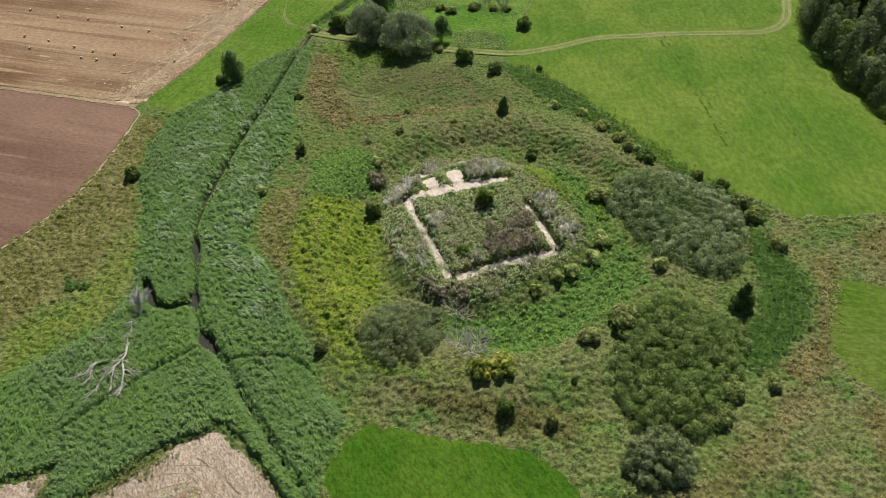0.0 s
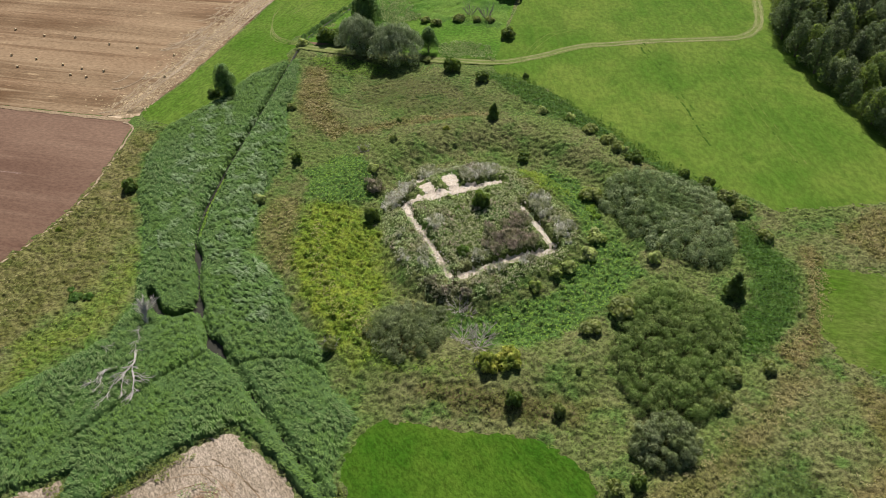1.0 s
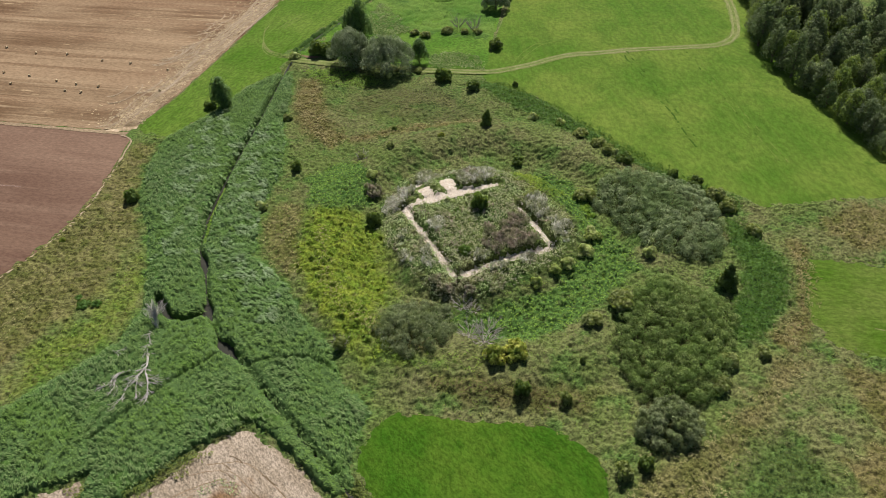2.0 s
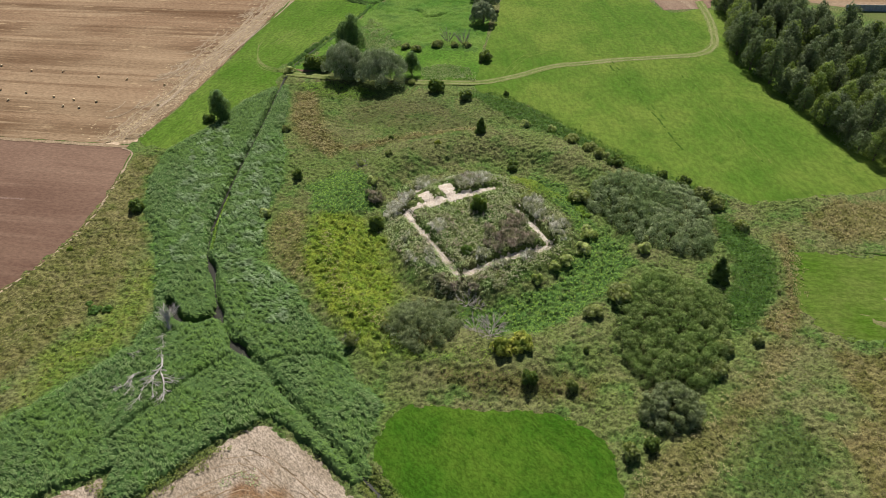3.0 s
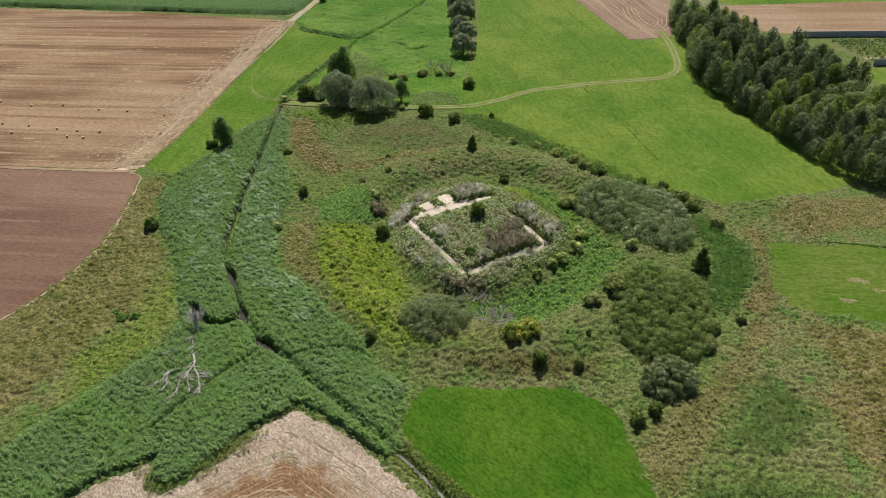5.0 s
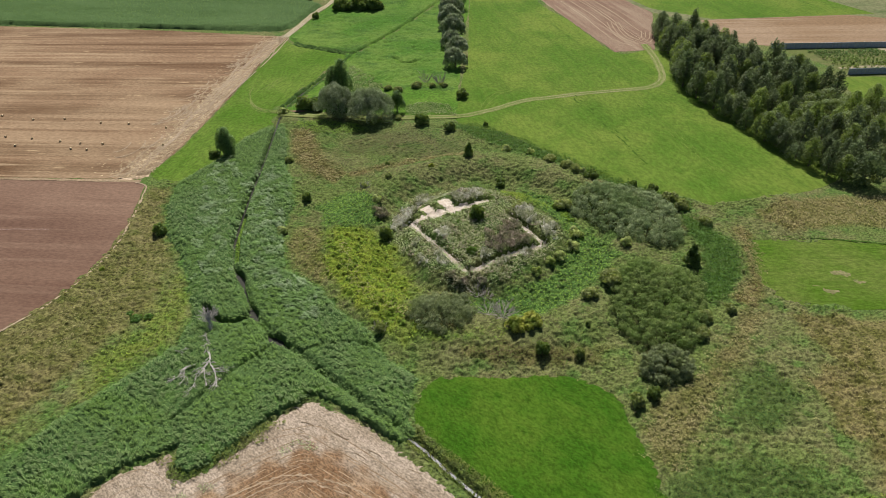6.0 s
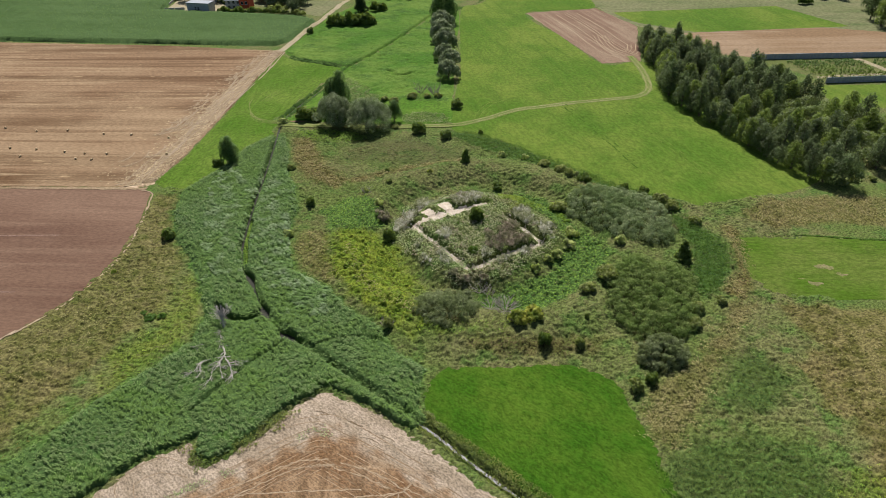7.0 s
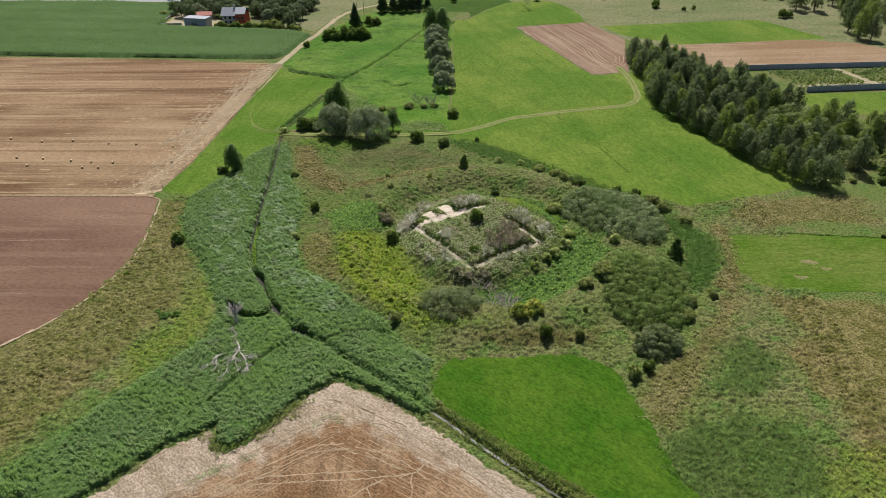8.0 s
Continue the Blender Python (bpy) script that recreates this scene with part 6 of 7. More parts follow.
spruce = make_tree("spruce", 24, 13.0, 7.0, 0.6, 10, 3000, 0.34, L_SPRUCE, "dark conical spruce beside the meadow", "tree", "cone")
tagged(spruce, group="spruces beyond the meadow")
plant(spruce, -116, 308, 0, 1.0, 1.0, first=True)
for k, (x, y, s) in enumerate(((-108, 342, 1.0), (-102, 343, 0.85), (-96.5, 344, 1.1), (-92, 346, 1.05), (-88, 348, 0.95), (-83, 350, 0.7))):
    plant(spruce, x, y, k * 50, s)

# the wood beyond the meadow
WOOD_KINDS = (
    ("alder_tree", 12.5, 8.4, 28, 2000, 0.28, L_FOREST, "dark green alder in a dense wood", "egg"),
    ("alder_tree", 13.0, 7.4, 26, 1800, 0.28, L_FOREST, "slender dark green alder in a dense wood", "egg"),
    ("birch_tree", 11.5, 7.6, 26, 1800, 0.27, L_BIRCH, "light olive-green birch in a dense wood", "egg"),
    ("oak_tree", 10.5, 9.6, 30, 2200, 0.29, L_FOREST, "broad dark green tree in a dense wood", "dome"),
    ("sallow_tree", 7.5, 8.0, 24, 1600, 0.28, L_SALLOW, "grey-green sallow at the wood's edge", "dome"),
)
wood_trees = [make_tree(name, 31 + k, high, wide, 0.1, lobes_n, leaf_n, leaf_size, mat, label, "tree", form) for k, (name, high, wide, lobes_n, leaf_n, leaf_size, mat, label, form) in enumerate(WOOD_KINDS)]
front_trees = wood_trees[:3]

wr = random.Random(9)
inner = [(28, 232), (28, 200), (37, 181), (43, 166), (50, 155), (56, 143), (64, 137), (70, 148), (76, 145), (100, 148), (135, 150), (140, 164), (110, 168), (95, 178), (84, 190), (74, 199), (71, 207), (65, 214), (57, 222), (49, 231), (43, 241), (41, 254), (35, 260), (27, 256)]
wx, wy = spread(np.random.default_rng(8), inner, 5.4, fuzz=0.6)
front = smooth_line([(24, 258), (24.5, 240), (27.5, 226), (27, 200), (35, 181), (41.5, 166), (48, 154.5), (54, 143), (61, 135.5), (66, 134.5)], 4.2)
wx, wy = np.append(wx, [q.x + wr.uniform(-0.5, 0.9) for q in front]), np.append(wy, [q.y for q in front])
placed = set()
for x, y in zip(wx, wy):
    tall_end = y > 190 + wr.uniform(-12, 12)
    k = wr.choice((0, 0, 1, 1, 2) if tall_end else (0, 0, 1, 1, 2, 3) if x + y < 216 else (0, 1, 2, 2, 2, 4, 4, 4))
    tree = tagged(wood_trees[k], group="trees of the wood")
    size = wr.uniform(0.88, 1.16) if tall_end else wr.uniform(0.62, 1.05)
    plant(tree, float(x), float(y), wr.uniform(0, 360), size, wr.uniform(0.8, 1.0), first=k not in placed)
    placed.add(k)

# ---------------------------------------------------------------- small shrubs on the mound
withered = make_tree("withered_bush", 41, 1.5, 2.2, 0.1, 6, 700, 0.17, L_FLOWER, "pale grey withered bush beside the trenches", "bush", "low", M_TWIG, 0.04)
for k, (x, y, s) in enumerate(((-52.4, 99.2, 1.1), (-51.3, 97.0, 0.8), (-50.8, 101.6, 1.0), (-49.6, 108.6, 0.9), (-48.6, 111, 0.8), (-38.5, 109.6, 1.1), (-36.4, 112.6, 1.0), (-22.4, 103, 1.0), (-20.6, 100.4, 0.9), (-16.0, 98, 0.9), (-35.0, 110.6, 0.8), (-50.4, 104.2, 0.9), (-15.6, 95.8, 0.8), (-40.2, 91.7, 0.9), (-41.6, 93.2, 0.8), (-37.6, 114.6, 0.9), (-40.6, 112.2, 0.8), (-43.2, 113.4, 0.8), (-46.2, 111.8, 0.9), (-53.6, 101.4, 0.9), (-52.6, 104.6, 0.8), (-23.6, 98.6, 0.8), (-18.2, 99.8, 0.9), (-14.2, 94.0, 0.7), (-45.6, 84.6, 0.6), (-42.2, 80.8, 0.6), (-34.0, 112.4, 0.9), (-28.4, 86.6, 0.7), (-19.4, 88.6, 0.7), (-24.6, 84.0, 0.6))):
    plant(withered, x, y, k * 71, s * 1.1, 0.85, first=k == 0)
brown_bush = make_tree("brown_bush", 42, 1.4, 2.6, 0.1, 6, 700, 0.17, L_BROWNWEED, "brown withered bush on the mound", "bush", "low", M_TWIG, 0.04)
for k, (x, y, s) in enumerate(((-26.8, 91.7, 1.0), (-23.9, 90.2, 0.9), (-22.5, 92.3, 1.0), (-27.8, 88.4, 0.8), (-29.3, 89.1, 0.8), (-21.2, 91.6, 0.9), (-25.5, 93.4, 1.0), (-24.2, 96, 0.9), (-58.2, 101.5, 1.1), (-29, 76, 0.7), (-33, 75.4, 0.8), (-36, 76.5, 0.7))):
    plant(brown_bush, x, y, k * 53, s * 1.3, 1.0, first=k == 0)
nettle_bush = make_tree("nettle_clump", 43, 1.3, 2.4, 0.1, 6, 600, 0.2, L_NETTLE, "fresh green nettle clump on the mound", "bush", "low")
for k, (x, y, s) in enumerate(((-31.7, 113, 0.7), (-12, 108, 1.2), (-10.5, 106, 1.0), (-14.5, 112, 0.9))):
    plant(nettle_bush, x, y, k * 83, s, 0.9, first=k == 0)

# rubble along the trenches
sr = np.random.default_rng(12)
v_all, f_all = [], []
cube = np.array([(-1, -1, -1), (1, -1, -1), (1, 1, -1), (-1, 1, -1), (-.7, -.7, 1), (.7, -.7, 1), (.7, .7, 1), (-.7, .7, 1)], float)
cube_f = np.array([(0, 1, 5, 4), (1, 2, 6, 5), (2, 3, 7, 6), (3, 0, 4, 7), (4, 5, 6, 7), (3, 2, 1, 0)])
for pts, wide, deep in TRENCHES:
    for p in smooth_line(pts, 0.35):
        for _ in range(2):
            x, y = p.x + sr.normal(0, wide * 0.42), p.y + sr.normal(0, wide * 0.42)
            s = sr.uniform(0.06, 0.2)
            a = sr.uniform(0, 6.3)
            m = np.array([[np.cos(a), -np.sin(a), 0], [np.sin(a), np.cos(a), 0], [0, 0, 0.6]])
            q = (cube * s * sr.uniform(0.6, 1.3, (8, 3))) @ m.T + (x, y, float(land(x, y)) + s * 0.35)
            f_all.append(cube_f + 8 * len(v_all))
            v_all.append(q)
tagged(sheet("rubble", np.concatenate(v_all), np.concatenate(f_all), M_STONE), "pale broken stones scattered in the trenches", "stones", kind="stuff")


# ---------------------------------------------------------------- dead wood
def dead_branch(bm, rng, a, b, r, depth):
    a, b = Vector(a), Vector(b)
    end = crooked(bm, rng, a, b, r, r * 0.35, 3 if depth else 2, 0.09)
    if depth:
        for _ in range(4):
            t = rng.uniform(0.35, 0.95)
            p = a.lerp(b, t)
            d = (b - a) * rng.uniform(0.35, 0.6)
            turn = Matrix.Rotation(rng.uniform(-0.8, 0.8), 3, "Z") @ Matrix.Rotation(rng.uniform(-0.3, 0.2), 3, "X")
            dead_branch(bm, rng, p, p + turn @ d, r * 0.5, depth - 1)


dead = tagged(new("dead_tree"), "bleached dead tree fallen apart in the reeds", "dead tree")
dead.matrix_basis = pose(-77, 44, 0)
dr = random.Random(6)


def dead_line(name, pts, r, twigs, label=""):
    """A crooked dead limb along points (x, y, z) from the tree's foot, tapering, with side twigs."""
    bm = bmesh.new()
    n = len(pts)
    for k in range(n - 1):
        crooked(bm, dr, pts[k], pts[k + 1], r * (1 - 0.75 * k / (n - 1)), r * (1 - 0.75 * (k + 1) / (n - 1)), 3, 0.05)
    for _ in range(twigs):
        k = dr.randrange(n - 1)
        a, b = Vector(pts[k]), Vector(pts[k + 1])
        p, d = a.lerp(b, dr.random()), (b - a).normalized() * dr.uniform(0.9, 2.0)
        d = Matrix.Rotation(dr.uniform(-0.9, 0.9), 3, "Z") @ d
        dead_branch(bm, dr, p, p + d + Vector((0, 0, dr.uniform(-0.1, 0.4))), r * 0.42, 1)
    part(name, bm, M_DEAD, dead, label)


dead_line("trunk", [(-2.2, 3.4, 0.9), (-1.1, 1.9, 1.5), (-0.3, 0.6, 1.5), (0.0, -0.2, 1.7), (0.7, -1.2, 1.7)], 0.24, 5)
for pts, r, twigs in (
    ([(-4.0, 8.2, 0.8), (-4.4, 6.9, 1.3), (-3.0, 5.2, 1.1), (-2.8, 4.0, 1.4), (-1.9, 2.8, 1.1)], 0.08, 14),
    ([(0, -0.2, 1.7), (-0.4, -2.0, 1.7), (-0.9, -4.1, 1.5)], 0.15, 5), ([(-0.4, -2.0, 1.7), (0.6, -3.6, 1.6), (1.6, -5.2, 1.4)], 0.14, 5), ([(0.7, -1.2, 1.7), (2.6, -3.2, 1.8), (3.9, -5.4, 1.5)], 0.16, 6),
    ([(1.6, -2.0, 1.7), (3.1, -2.1, 1.8), (4.6, -2.5, 1.5)], 0.10, 3), ([(-2.4, -1.2, 1.5), (-3.9, -2.4, 1.6), (-4.1, -4.9, 1.5), (-5.1, -5.4, 1.3)], 0.16, 7), ([(-3.9, -2.4, 1.6), (-3.4, -3.8, 1.6), (-2.5, -5.5, 1.4)], 0.13, 5),
    ([(-0.3, -5.6, 1.5), (-0.1, -6.7, 1.6), (-0.3, -7.7, 1.4)], 0.11, 3), ([(-8.2, 1.7, 1.4), (-7.0, 2.0, 1.5), (-6.4, 2.6, 1.3)], 0.09, 3),
    ([(-3.6, 8.0, 0.0), (-4.4, 9.4, 2.2), (-5.0, 10.2, 3.6)], 0.18, 14), ([(-4.4, 9.4, 2.2), (-6.4, 11.4, 3.0)], 0.13, 9), ([(-4.6, 9.8, 2.6), (-4.2, 11.4, 3.4)], 0.13, 9),
):
    dead_line("branch", pts, r, 2 * twigs)

shrub = tagged(new("dead_shrub"), "leafless grey dead shrub in the moat", "dead shrub")
for k in range(9):
    bm = bmesh.new()
    a = k * 0.7
    dead_branch(bm, dr, (0, 0, 0), (2.2 * math.cos(a), 2.2 * math.sin(a), dr.uniform(1.2, 2.2)), 0.085, 2)
    part("branch", bm, M_TWIG, shrub)
for k, (x, y, s) in enumerate(((-23.3, 64.5, 1.0), (-23.5, 68, 1.0), (-26.5, 66.5, 0.9), (-29.5, 73, 0.8), (-47.2, 57.3, 0.6), (-65, 112.5, 0.6), (-27.5, 72.6, 0.6))):
    plant(shrub, x, y, k * 60, s, first=k == 0)


for k, (x, y, s) in enumerate(((-64, 193, 0.9), (-58.7, 192, 1.0))):
    plant(shrub, x, y, k * 90, s, 1.7)
for k, (x, y, s) in enumerate(((-66.5, 189, 1.2), (-61, 190, 0.9), (-57, 190.5, 1.0), (-72.5, 184.5, 1.1), (-76.5, 185.5, 1.0), (-67, 161, 0.8))):
    plant(bush_round, x, y, k * 47, s, 0.8)

# ---------------------------------------------------------------- round bales
M_BALE = plain("straw", (0.52, 0.40, 0.23), 0.95, vary=0.2, scale=6)


def bale():
    root = tagged(new("round_bale"), "small round straw bale on stubble", "bale", "bales on the stubble field")
    bm = bmesh.new()
    bmesh.ops.create_cone(bm, cap_ends=True, segments=20, radius1=0.65, radius2=0.65, depth=1.2, matrix=pose(0, 0, 0.62, 90, 0, 0))
    bmesh.ops.bevel(bm, geom=[e for e in bm.edges if e.calc_face_angle(0) > 1.0], offset=0.08, segments=2, affect="EDGES")
    part("straw_roll", bm, M_BALE, root)
    for y in (-0.35, 0.35):
        bm = bmesh.new()
        bmesh.ops.create_cone(bm, cap_ends=False, segments=20, radius1=0.66, radius2=0.66, depth=0.12, matrix=pose(0, y, 0.62, 90, 0, 0))
        part("net_band", bm, M_MARK, root)
    return root


first_bale = bale()
for k, (x, y) in enumerate(((-202.4, 147), (-189.5, 145.6), (-178.9, 147.2), (-164.8, 146), (-154.8, 146.2), (-140.8, 145), (-135.4, 133), (-189.5, 132), (-180, 132), (-181.9, 126.5), (-169.5, 131.2), (-162.2, 130.7), (-154.7, 131), (-162.7, 126.6), (-157.4, 126.8))):
    plant(first_bale, x, y, k * 37, 0.5, up=0.05, first=k == 0)


# ---------------------------------------------------------------- the farm beyond the maize
def box(bm, x0, y0, z0, x1, y1, z1):
    bmesh.ops.create_cube(bm, size=1.0, matrix=Matrix.Translation(((x0 + x1) / 2, (y0 + y1) / 2, (z0 + z1) / 2)) @ Matrix.Diagonal((x1 - x0, y1 - y0, z1 - z0, 1)))


def boxed(name, dims, material, parent, label="", soft_edge=0.0):
    bm = bmesh.new()
    box(bm, *dims)
    if soft_edge:
        bmesh.ops.bevel(bm, geom=bm.edges[:], offset=soft_edge, segments=1, affect="EDGES")
    return part(name, bm, material, parent, label)


def gable(name, x0, y0, x1, y1, z0, z1, over, thick, material, parent, label=""):
    """A pitched roof whose ridge runs along x."""
    bm = bmesh.new()
    ym = (y0 + y1) / 2
    low = z0 - over * (z1 - z0) / (ym - y0)
    prof = [(y0 - over, low), (ym, z1), (y1 + over, low), (y1 + over, low + thick), (ym, z1 + thick), (y0 - over, low + thick)]
    ends = [[bm.verts.new((x, a, b)) for a, b in prof] for x in (x0 - over, x1 + over)]
    for k in range(6):
        bm.faces.new((ends[0][k], ends[0][(k + 1) % 6], ends[1][(k + 1) % 6], ends[1][k]))
    for e in ends:
        bm.faces.new((e[0], e[1], e[4], e[5]))
        bm.faces.new((e[1], e[2], e[3], e[4]))
    bmesh.ops.recalc_face_normals(bm, faces=bm.faces)
    return part(name, bm, material, parent, label)


def glazed(x, y, z, wide, high, parent):
    """A window in a wall that faces -y: dark pane, pale frame and sill."""
    pane = boxed("window", (x, y - 0.03, z, x + wide, y + 0.06, z + high), M_WINDOW, parent, "dark glass window")
    bm = bmesh.new()
    for d in ((x - 0.08, z - 0.08, x, z + high + 0.08), (x + wide, z - 0.08, x + wide + 0.08, z + high + 0.08), (x, z + high, x + wide, z + high + 0.08), (x, z - 0.08, x + wide, z), (x + wide / 2 - 0.03, z, x + wide / 2 + 0.03, z + high)):
        box(bm, d[0], y - 0.07, d[1], d[2], y + 0.05, d[3])
    part("frame", bm, M_CONCRETE, pane, "pale window frame")
    boxed("sill", (x - 0.12, y - 0.2, z - 0.16, x + wide + 0.12, y + 0.02, z - 0.09), M_CONCRETE, pane)
    return pane


M_PLASTER = plain("pale_plaster", (0.40, 0.38, 0.35), 0.9, vary=0.12)
M_RED = plain("red_cladding", (0.45, 0.07, 0.03), 0.7, vary=0.15)
M_SLATE = plain("grey_roof_tiles", (0.22, 0.23, 0.25), 0.6, vary=0.12, scale=3)
M_GREYWALL = plain("grey_block_wall", (0.29, 0.305, 0.34), 0.9, vary=0.15)
M_CONCRETE = plain("pale_concrete", (0.36, 0.34, 0.31), 0.9, vary=0.15, scale=0.8)
M_WINDOW = plain("dark_window_glass", (0.02, 0.025, 0.03), 0.1, vary=0.2)
M_GREYROAD = plain("grey_road", (0.20, 0.20, 0.20), 0.9, vary=0.15)
M_REDROOF = plain("faded_red_roof", (0.40, 0.16, 0.12), 0.8)
M_STEEL = plain("galvanised_steel", (0.30, 0.31, 0.32), 0.5, 0.8)
M_WOODPOLE = plain("weathered_pole", (0.16, 0.13, 0.10), 0.9)

house = tagged(new("house"), "two-storey pale house with grey roof and red wing", "house")
house.matrix_basis = pose(-186.5, 310, 0, 0, 0, 5)
wall = boxed("wall", (-5, 0, -0.2, 3.5, 9, 5.2), M_PLASTER, house)
boxed("wing", (3.0, -1.2, -0.2, 8.2, 7.5, 6.2), M_RED, house, "red clad wing")
gable("roof", -5, 0, 3.5, 9, 5.2, 8.4, 0.5, 0.25, M_SLATE, house)
gable("wing_roof", 3.2, -1.2, 8.2, 7.5, 6.2, 8.6, 0.4, 0.25, M_SLATE, house)
boxed("chimney", (1.0, 4.2, 7.8, 1.8, 5.0, 9.8), M_PLASTER, house, soft_edge=0.04)
for x in (-3.6, -1.0, 1.4):
    for z in (0.9, 3.4):
        glazed(x, 0, z, 1.1, 1.3, house)
for x in (4.0, 6.2):
    glazed(x, -1.2, 3.2, 1.2, 1.4, house)

barn = tagged(new("outbuilding"), "grey flat-roofed outbuilding beside the house", "outbuilding")
barn.matrix_basis = pose(-211, 304, 0, 0, 0, -6)
boxed("wall", (0, 0, -0.2, 13, 6, 4.8), M_GREYWALL, barn)
boxed("side_wall", (13.0, 0.2, -0.2, 13.15, 5.9, 4.6), M_CONCRETE, barn, "pale side wall")
boxed("roof", (-0.3, -0.3, 4.8, 13.4, 6.3, 5.05), M_SLATE, barn)
for x in (4.6, 6.4):
    glazed(x, 0, 1.4, 0.9, 1.6, barn)
shed = tagged(new("shed"), "small shed with a faded red roof", "shed")
shed.matrix_basis = pose(-211, 320, 0, 0, 0, 10)
boxed("wall", (0, 0, -0.1, 8, 5, 2.6), M_PLASTER, shed)
gable("roof", 0, 0, 8, 5, 2.6, 4.0, 0.4, 0.2, M_REDROOF, shed)
yard_wall = tagged(new("yard_wall"), "low white yard wall beside the maize", "wall")
for x, y, a in ((-226, 306.8, 14), (-220.5, 308, 14), (-229, 318, 100), (-231, 328, 100)):
    ob = boxed("wall_panel", (0, -0.15, -0.1, 5.2 if a < 50 else 9, 0.15, 1.2), M_CONCRETE, yard_wall)
    ob.matrix_basis = pose(x, y, 0, 0, 0, a)
field("yard", [(-226, 309), (-197, 303), (-190, 304), (-191, 313), (-205, 330), (-230, 336)], M_ROAD, "pale sandy farmyard", up=0.08, curved=False)

oak = make_tree("garden_tree", 51, 9.0, 8.0, 0.6, 14, 620, 0.56, L_GARDEN, "leafy dark green tree near the farm", "tree")
plant(oak, -225, 339, 0, 0.95, 0.85, first=True)
GARDEN = ((-216, 333, 0.7), (-207, 331, 0.6), (-210, 342, 0.8), (-202, 341, 0.75), (-206, 358, 0.8), (-194, 335, 0.7), (-183, 338, 0.75), (-176, 331, 0.8), (-169, 321, 0.7), (-168, 332, 0.8), (-161, 326, 0.75), (-160, 338, 0.7), (-161, 352, 0.75), (-192, 352, 0.8), (-178, 350, 0.8), (-215, 352, 0.75), (-230, 352, 0.7), (-242, 366, 0.7), (-152, 345, 0.6))
for k, (x, y, s) in enumerate(GARDEN):
    plant(oak if k % 4 else hedge_tree, x, y, k * 61, s * 1.25, 0.8)
gr = np.random.default_rng(44)
hx, hy = spread(gr, [(-236, 324), (-196, 322), (-172, 316), (-152, 306), (-146, 345), (-160, 372), (-240, 370)], 8.0, lambda a, b: (np.hypot(a + 184, b - 314) > 11) & (np.hypot(a + 208, b - 320) > 10))
for k, (x, y) in enumerate(zip(hx, hy)):
    plant(bush_round if k % 3 == 1 else oak, float(x), float(y), k * 61, 0.95 if k % 3 != 1 else 1.6, 0.9)
for k in range(16):
    plant(bush_dark if k % 3 else bush_round, -192 + 2.3 * k, 303.2 + 0.5 * math.sin(k * 2.3) + 0.06 * k, k * 40, 1.1 + 0.25 * math.sin(k * 1.7), 1.1)
for k, (x, y) in enumerate(((-158, 309), (-163, 313), (-154, 314), (-166, 310), (-150, 303), (-146, 300))):
    plant(bush_round, x, y, k * 40, 1.5, 0.9)

# beyond: roadside trees, lone trees, poles and a pylon
ribbon("far_road", [(-620, 352), (-363, 363), (-254, 369), (-200, 374), (-120, 382)], 7.0, M_GREYROAD, "pale road beyond the maize", up=0.06, step_m=10)
for k in range(14):
    plant(oak, -372 + k * 13 + 3 * math.sin(k * 5.1), 375 + 2 * math.sin(k * 3.3), k * 47, 0.55 + 0.12 * math.sin(k * 2.2), 0.9)
for k, (x, y, s) in enumerate(((112.4, 342, 0.6), (116, 343, 0.45), (48.3, 364, 0.6), (47.6, 360, 0.35), (63, 356, 0.3), (69, 359, 0.3), (-70, 372, 0.5), (-20, 377, 0.5), (20, 384, 0.4))):
    plant(bush_dark, x, y, k * 47, s * 2.8, 1.1)
FAR_WOOD = [(123, 352), (137, 338), (126, 312), (130, 303), (142, 291), (172, 277), (230, 300), (215, 360), (170, 385), (122, 380)]
fx, fy = spread(np.random.default_rng(18), FAR_WOOD, 12)
for k, (x, y) in enumerate(zip(fx, fy)):
    plant(front_trees[k % 3], float(x), float(y), wr.uniform(0, 360), wr.uniform(1.1, 1.45), wr.uniform(0.85, 1.05))
for k in range(11):
    plant(spruce, 100 + 6 * k + 2 * math.sin(k * 4.0), 392 + 3 * math.sin(k * 2.7), k * 50, 0.8, 0.7)
for k, (x, y, s) in enumerate(((72, 141, 1.0), (75, 138, 0.7), (83, 138, 0.9), (90, 140, 1.2), (97, 133, 0.8), (70, 137, 0.8), (86, 143.5, 1.3), (95, 145, 1.4), (101, 143, 1.3), (78, 105.8, 0.6), (82, 106.6, 0.7), (71, 106, 0.5), (88, 107, 0.8), (66, 134, 1.0), (100, 120, 0.7))):
    plant(bush_round if k % 2 else bush_dark, x, y, k * 47, s, 0.9)

pole = tagged(new("power_pole"), "tall wooden power pole", "pole")
pole["label"] = "tall weathered wooden power pole with crossarm"
bm = bmesh.new()
limb(bm, (0, 0, -0.3), (0, 0, 10), 0.16, 0.11, 10)
part("post", bm, M_WOODPOLE, pole)
arm = boxed("crossarm", (-0.9, -0.06, 9.2, 0.9, 0.06, 9.35), M_WOODPOLE, pole)
for x in (-0.8, 0, 0.8):
    bm = bmesh.new()
    limb(bm, (x, 0, 9.35), (x, 0, 9.6), 0.06, 0.04, 8)
    part("insulator", bm, M_CONCRETE, arm)
plant(pole, -123, 340.7, 20, first=True)
plant(pole, -117, 333, 20)

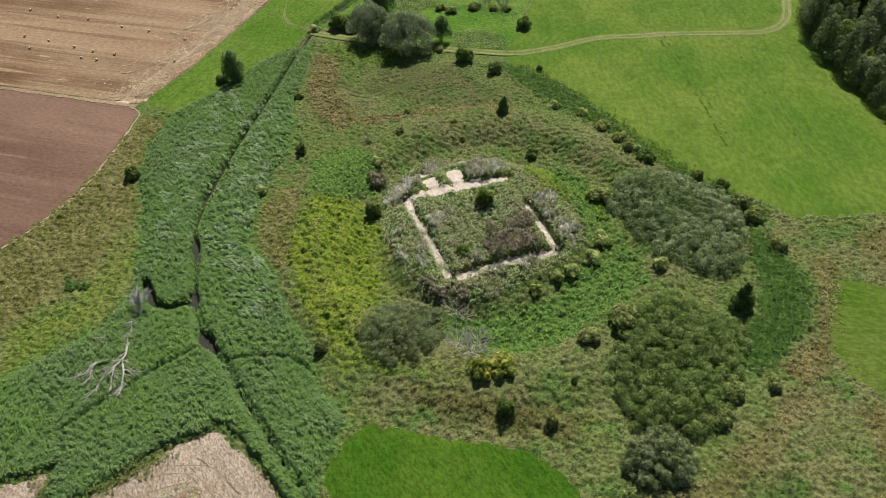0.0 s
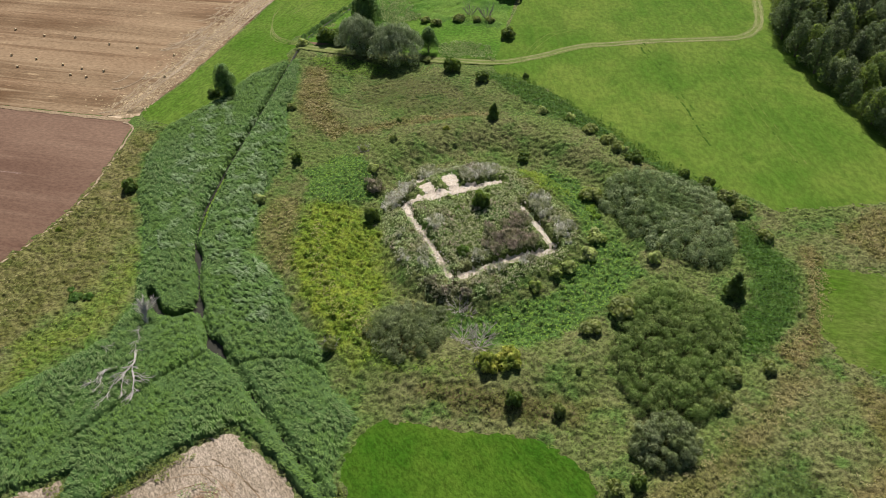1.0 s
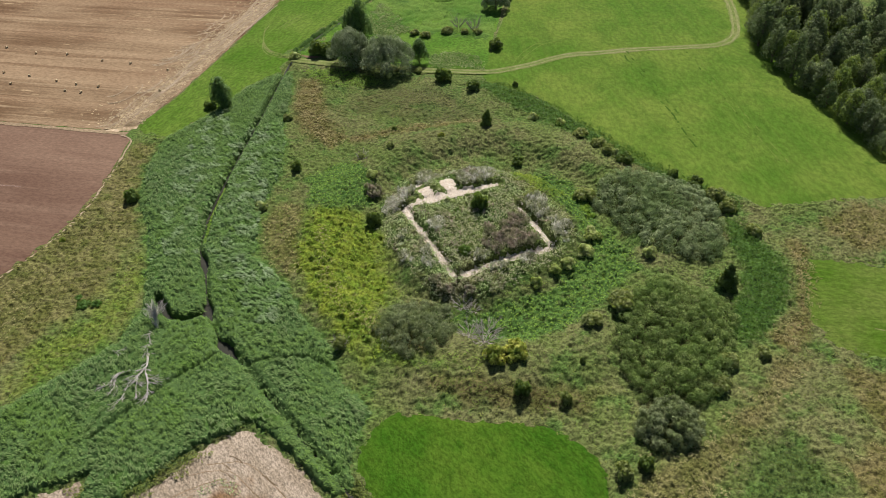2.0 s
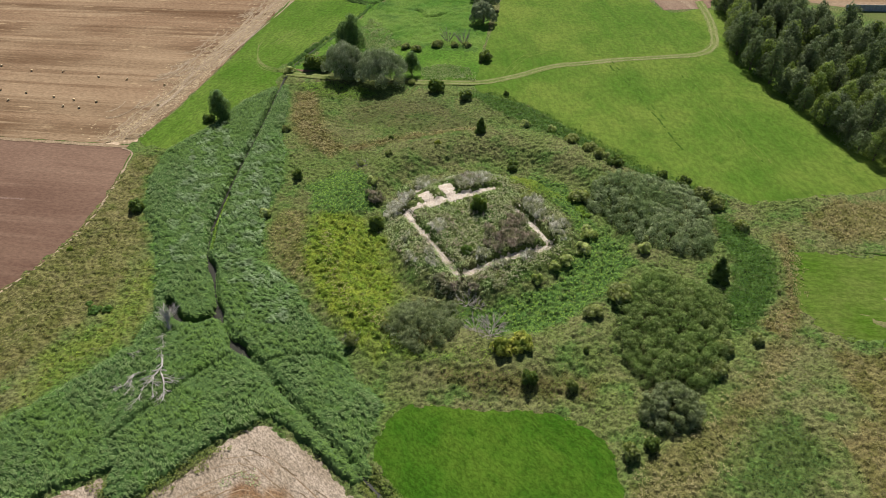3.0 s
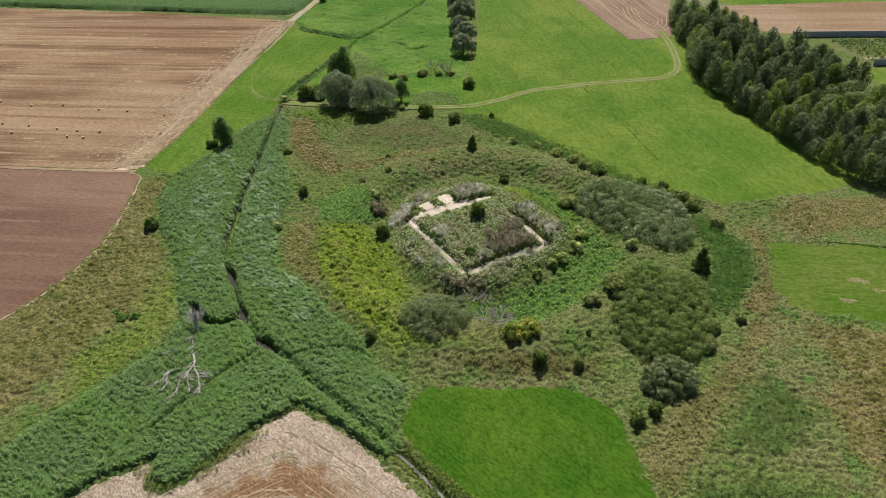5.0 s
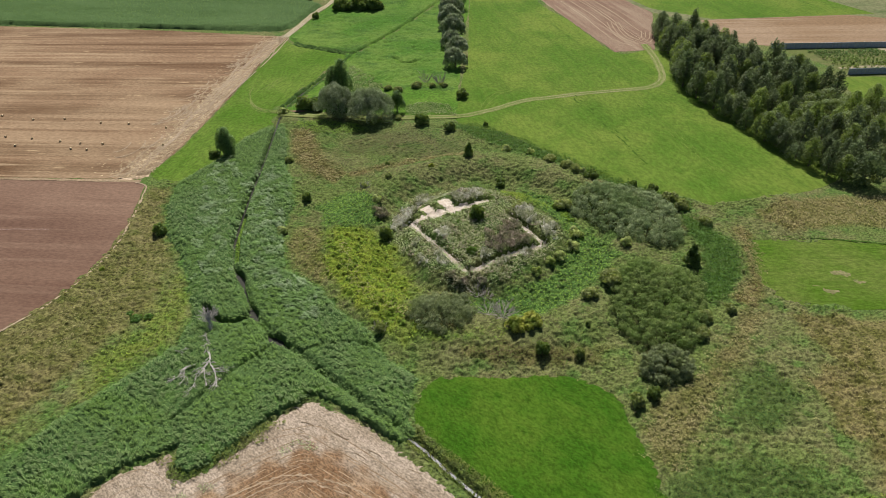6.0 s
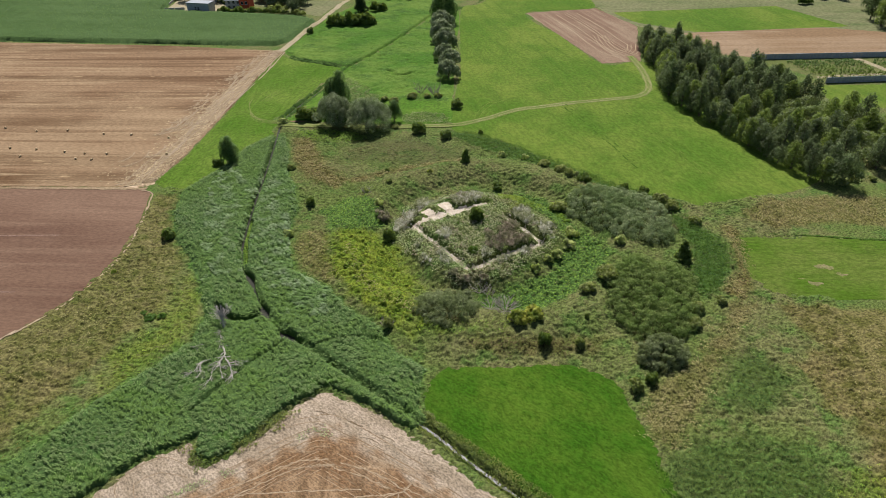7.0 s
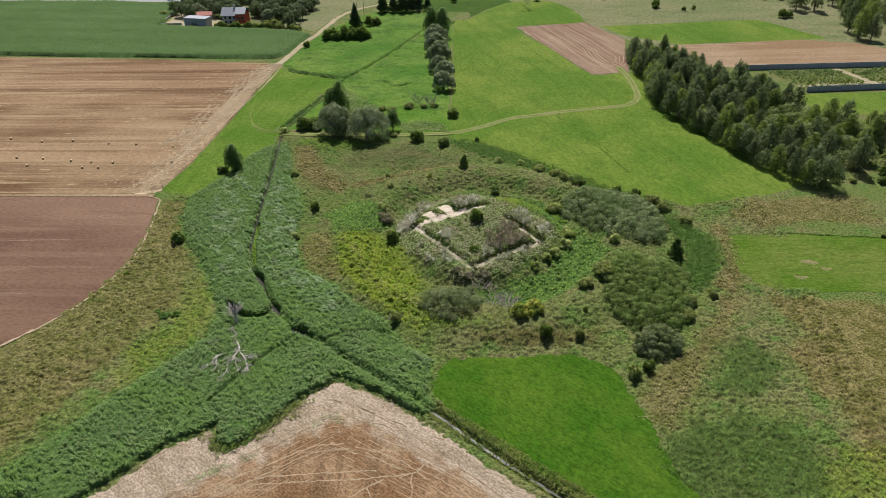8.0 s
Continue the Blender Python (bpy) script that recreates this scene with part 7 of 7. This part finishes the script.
pylon = tagged(new("pylon"), "grey steel lattice pylon in the meadow", "pylon")
LEGS = [(-1.6, -1.6), (1.6, -1.6), (1.6, 1.6), (-1.6, 1.6)]
for x, y in LEGS:
    bm = bmesh.new()
    limb(bm, (x, y, -0.2), (x * 0.25, y * 0.25, 22), 0.11, 0.07, 4)
    part("leg", bm, M_STEEL, pylon)
for k in range(7):
    z0, z1 = k * 3.0, k * 3.0 + 3.0
    s0, s1 = 1 - 0.75 * z0 / 22, 1 - 0.75 * z1 / 22
    for i in range(4):
        a, b = LEGS[i], LEGS[(i + 1) % 4]
        bm = bmesh.new()
        limb(bm, (a[0] * s0, a[1] * s0, z0), (b[0] * s1, b[1] * s1, z1), 0.05, 0.05, 4)
        part("brace", bm, M_STEEL, pylon)
boxed("crossarm", (-5, -0.2, 19.5, 5, 0.2, 19.9), M_STEEL, pylon)
plant(pylon, -26, 366, 30, first=True)


# ---------------------------------------------------------------- the walled nursery
def panel_wall(name, a, b, high, label):
    root = tagged(new(name), label, "wall")
    a, b = Vector(a), Vector(b)
    n = int((b - a).length / 3.0)
    turn = math.degrees(math.atan2(b.y - a.y, b.x - a.x))
    root.matrix_basis = pose(a.x, a.y, 0, 0, 0, turn)
    step_x = (b - a).length / n
    bm = bmesh.new()
    box(bm, 0.12, -0.06, -0.1, step_x - 0.02, 0.06, high)
    one = part("panel", bm, M_GREYWALL, root)
    bm = bmesh.new()
    box(bm, -0.12, -0.12, -0.2, 0.12, 0.12, high + 0.15)
    post = part("post", bm, M_CONCRETE, root)
    for k in range(1, n):
        for o, nm in ((one, "panel"), (post, "post")):
            c = new(nm, o.data)
            c.parent = root
            c.matrix_basis = pose(k * step_x, 0, 0)
    return root


panel_wall("nursery_wall", (66, 245.5), (215, 268), 2.2, "long grey concrete panel wall behind the nursery")
panel_wall("nursery_wall", (87, 219), (200, 241), 2.2, "long grey concrete panel wall before the nursery")
field("nursery_soil", [(70, 245), (205, 266), (190, 240), (88, 220)], M_NURSERY, "green nursery ground with plant beds", up=0.06, curved=False)
ribbon("nursery_path", [(108, 250.5), (112, 243), (119, 226)], 3.0, M_ROAD, "pale gravel path in the nursery", up=0.12)
ribbon("nursery_path", [(86, 225), (96, 228), (119, 233), (150, 239)], 2.0, M_ROAD, "pale gravel path in the nursery", up=0.13)
field("nursery_yard", [(112, 247), (150, 253), (150, 246), (116, 240)], M_ROAD, "pale paved nursery yard", up=0.12, curved=False)
nr2 = np.random.default_rng(3)
for name, mat, y0, y1, gap_x in (("nursery_shrubs", L_DARK, 1.5, 8.5, 2.2), ("nursery_plants", L_SHRUB, 9.5, 15.5, 1.6), ("nursery_hedge", L_TREE, 16.5, 23.0, 1.3)):
    lobes = []
    for r in np.arange(y0, y1, 1.7):
        for a in np.arange(3, 64, gap_x):
            if nr2.random() < 0.82:
                x, y = 86.5 - 0.45 * r + a * 0.985, 220.5 + r + a * 0.165
                if abs((x - 113) + (y - 238) * 0.35) > 2.5:
                    s = nr2.uniform(0.4, 0.75)
                    lobes.append((x, y, 0.5 * s + 0.1, s, s, s * nr2.uniform(0.8, 1.6)))
    v, f = leaves_on(nr2, lobes, len(lobes) * 24, 0.28, low=-0.2)
    tagged(sheet(name, v, f, mat), "rows of small potted shrubs in a nursery", "shrubs", kind="stuff")

# the culvert under the track
culvert = tagged(new("culvert"), "brownish earth culvert under the farm track", "culvert")
bm = bmesh.new()
bmesh.ops.create_cone(bm, cap_ends=False, segments=16, radius1=0.4, radius2=0.4, depth=4.6, matrix=pose(-107, 160.5, -0.5, 90, 0, 6))
part("pipe", bm, M_GREYWALL, culvert)
field("bare_bank", [(-106, 163.5), (-102, 162.3), (-99, 164), (-102, 166), (-105.5, 165.5)], M_PLOUGH, "bare reddish-brown bank beside the culvert", up=0.10, grid=2)
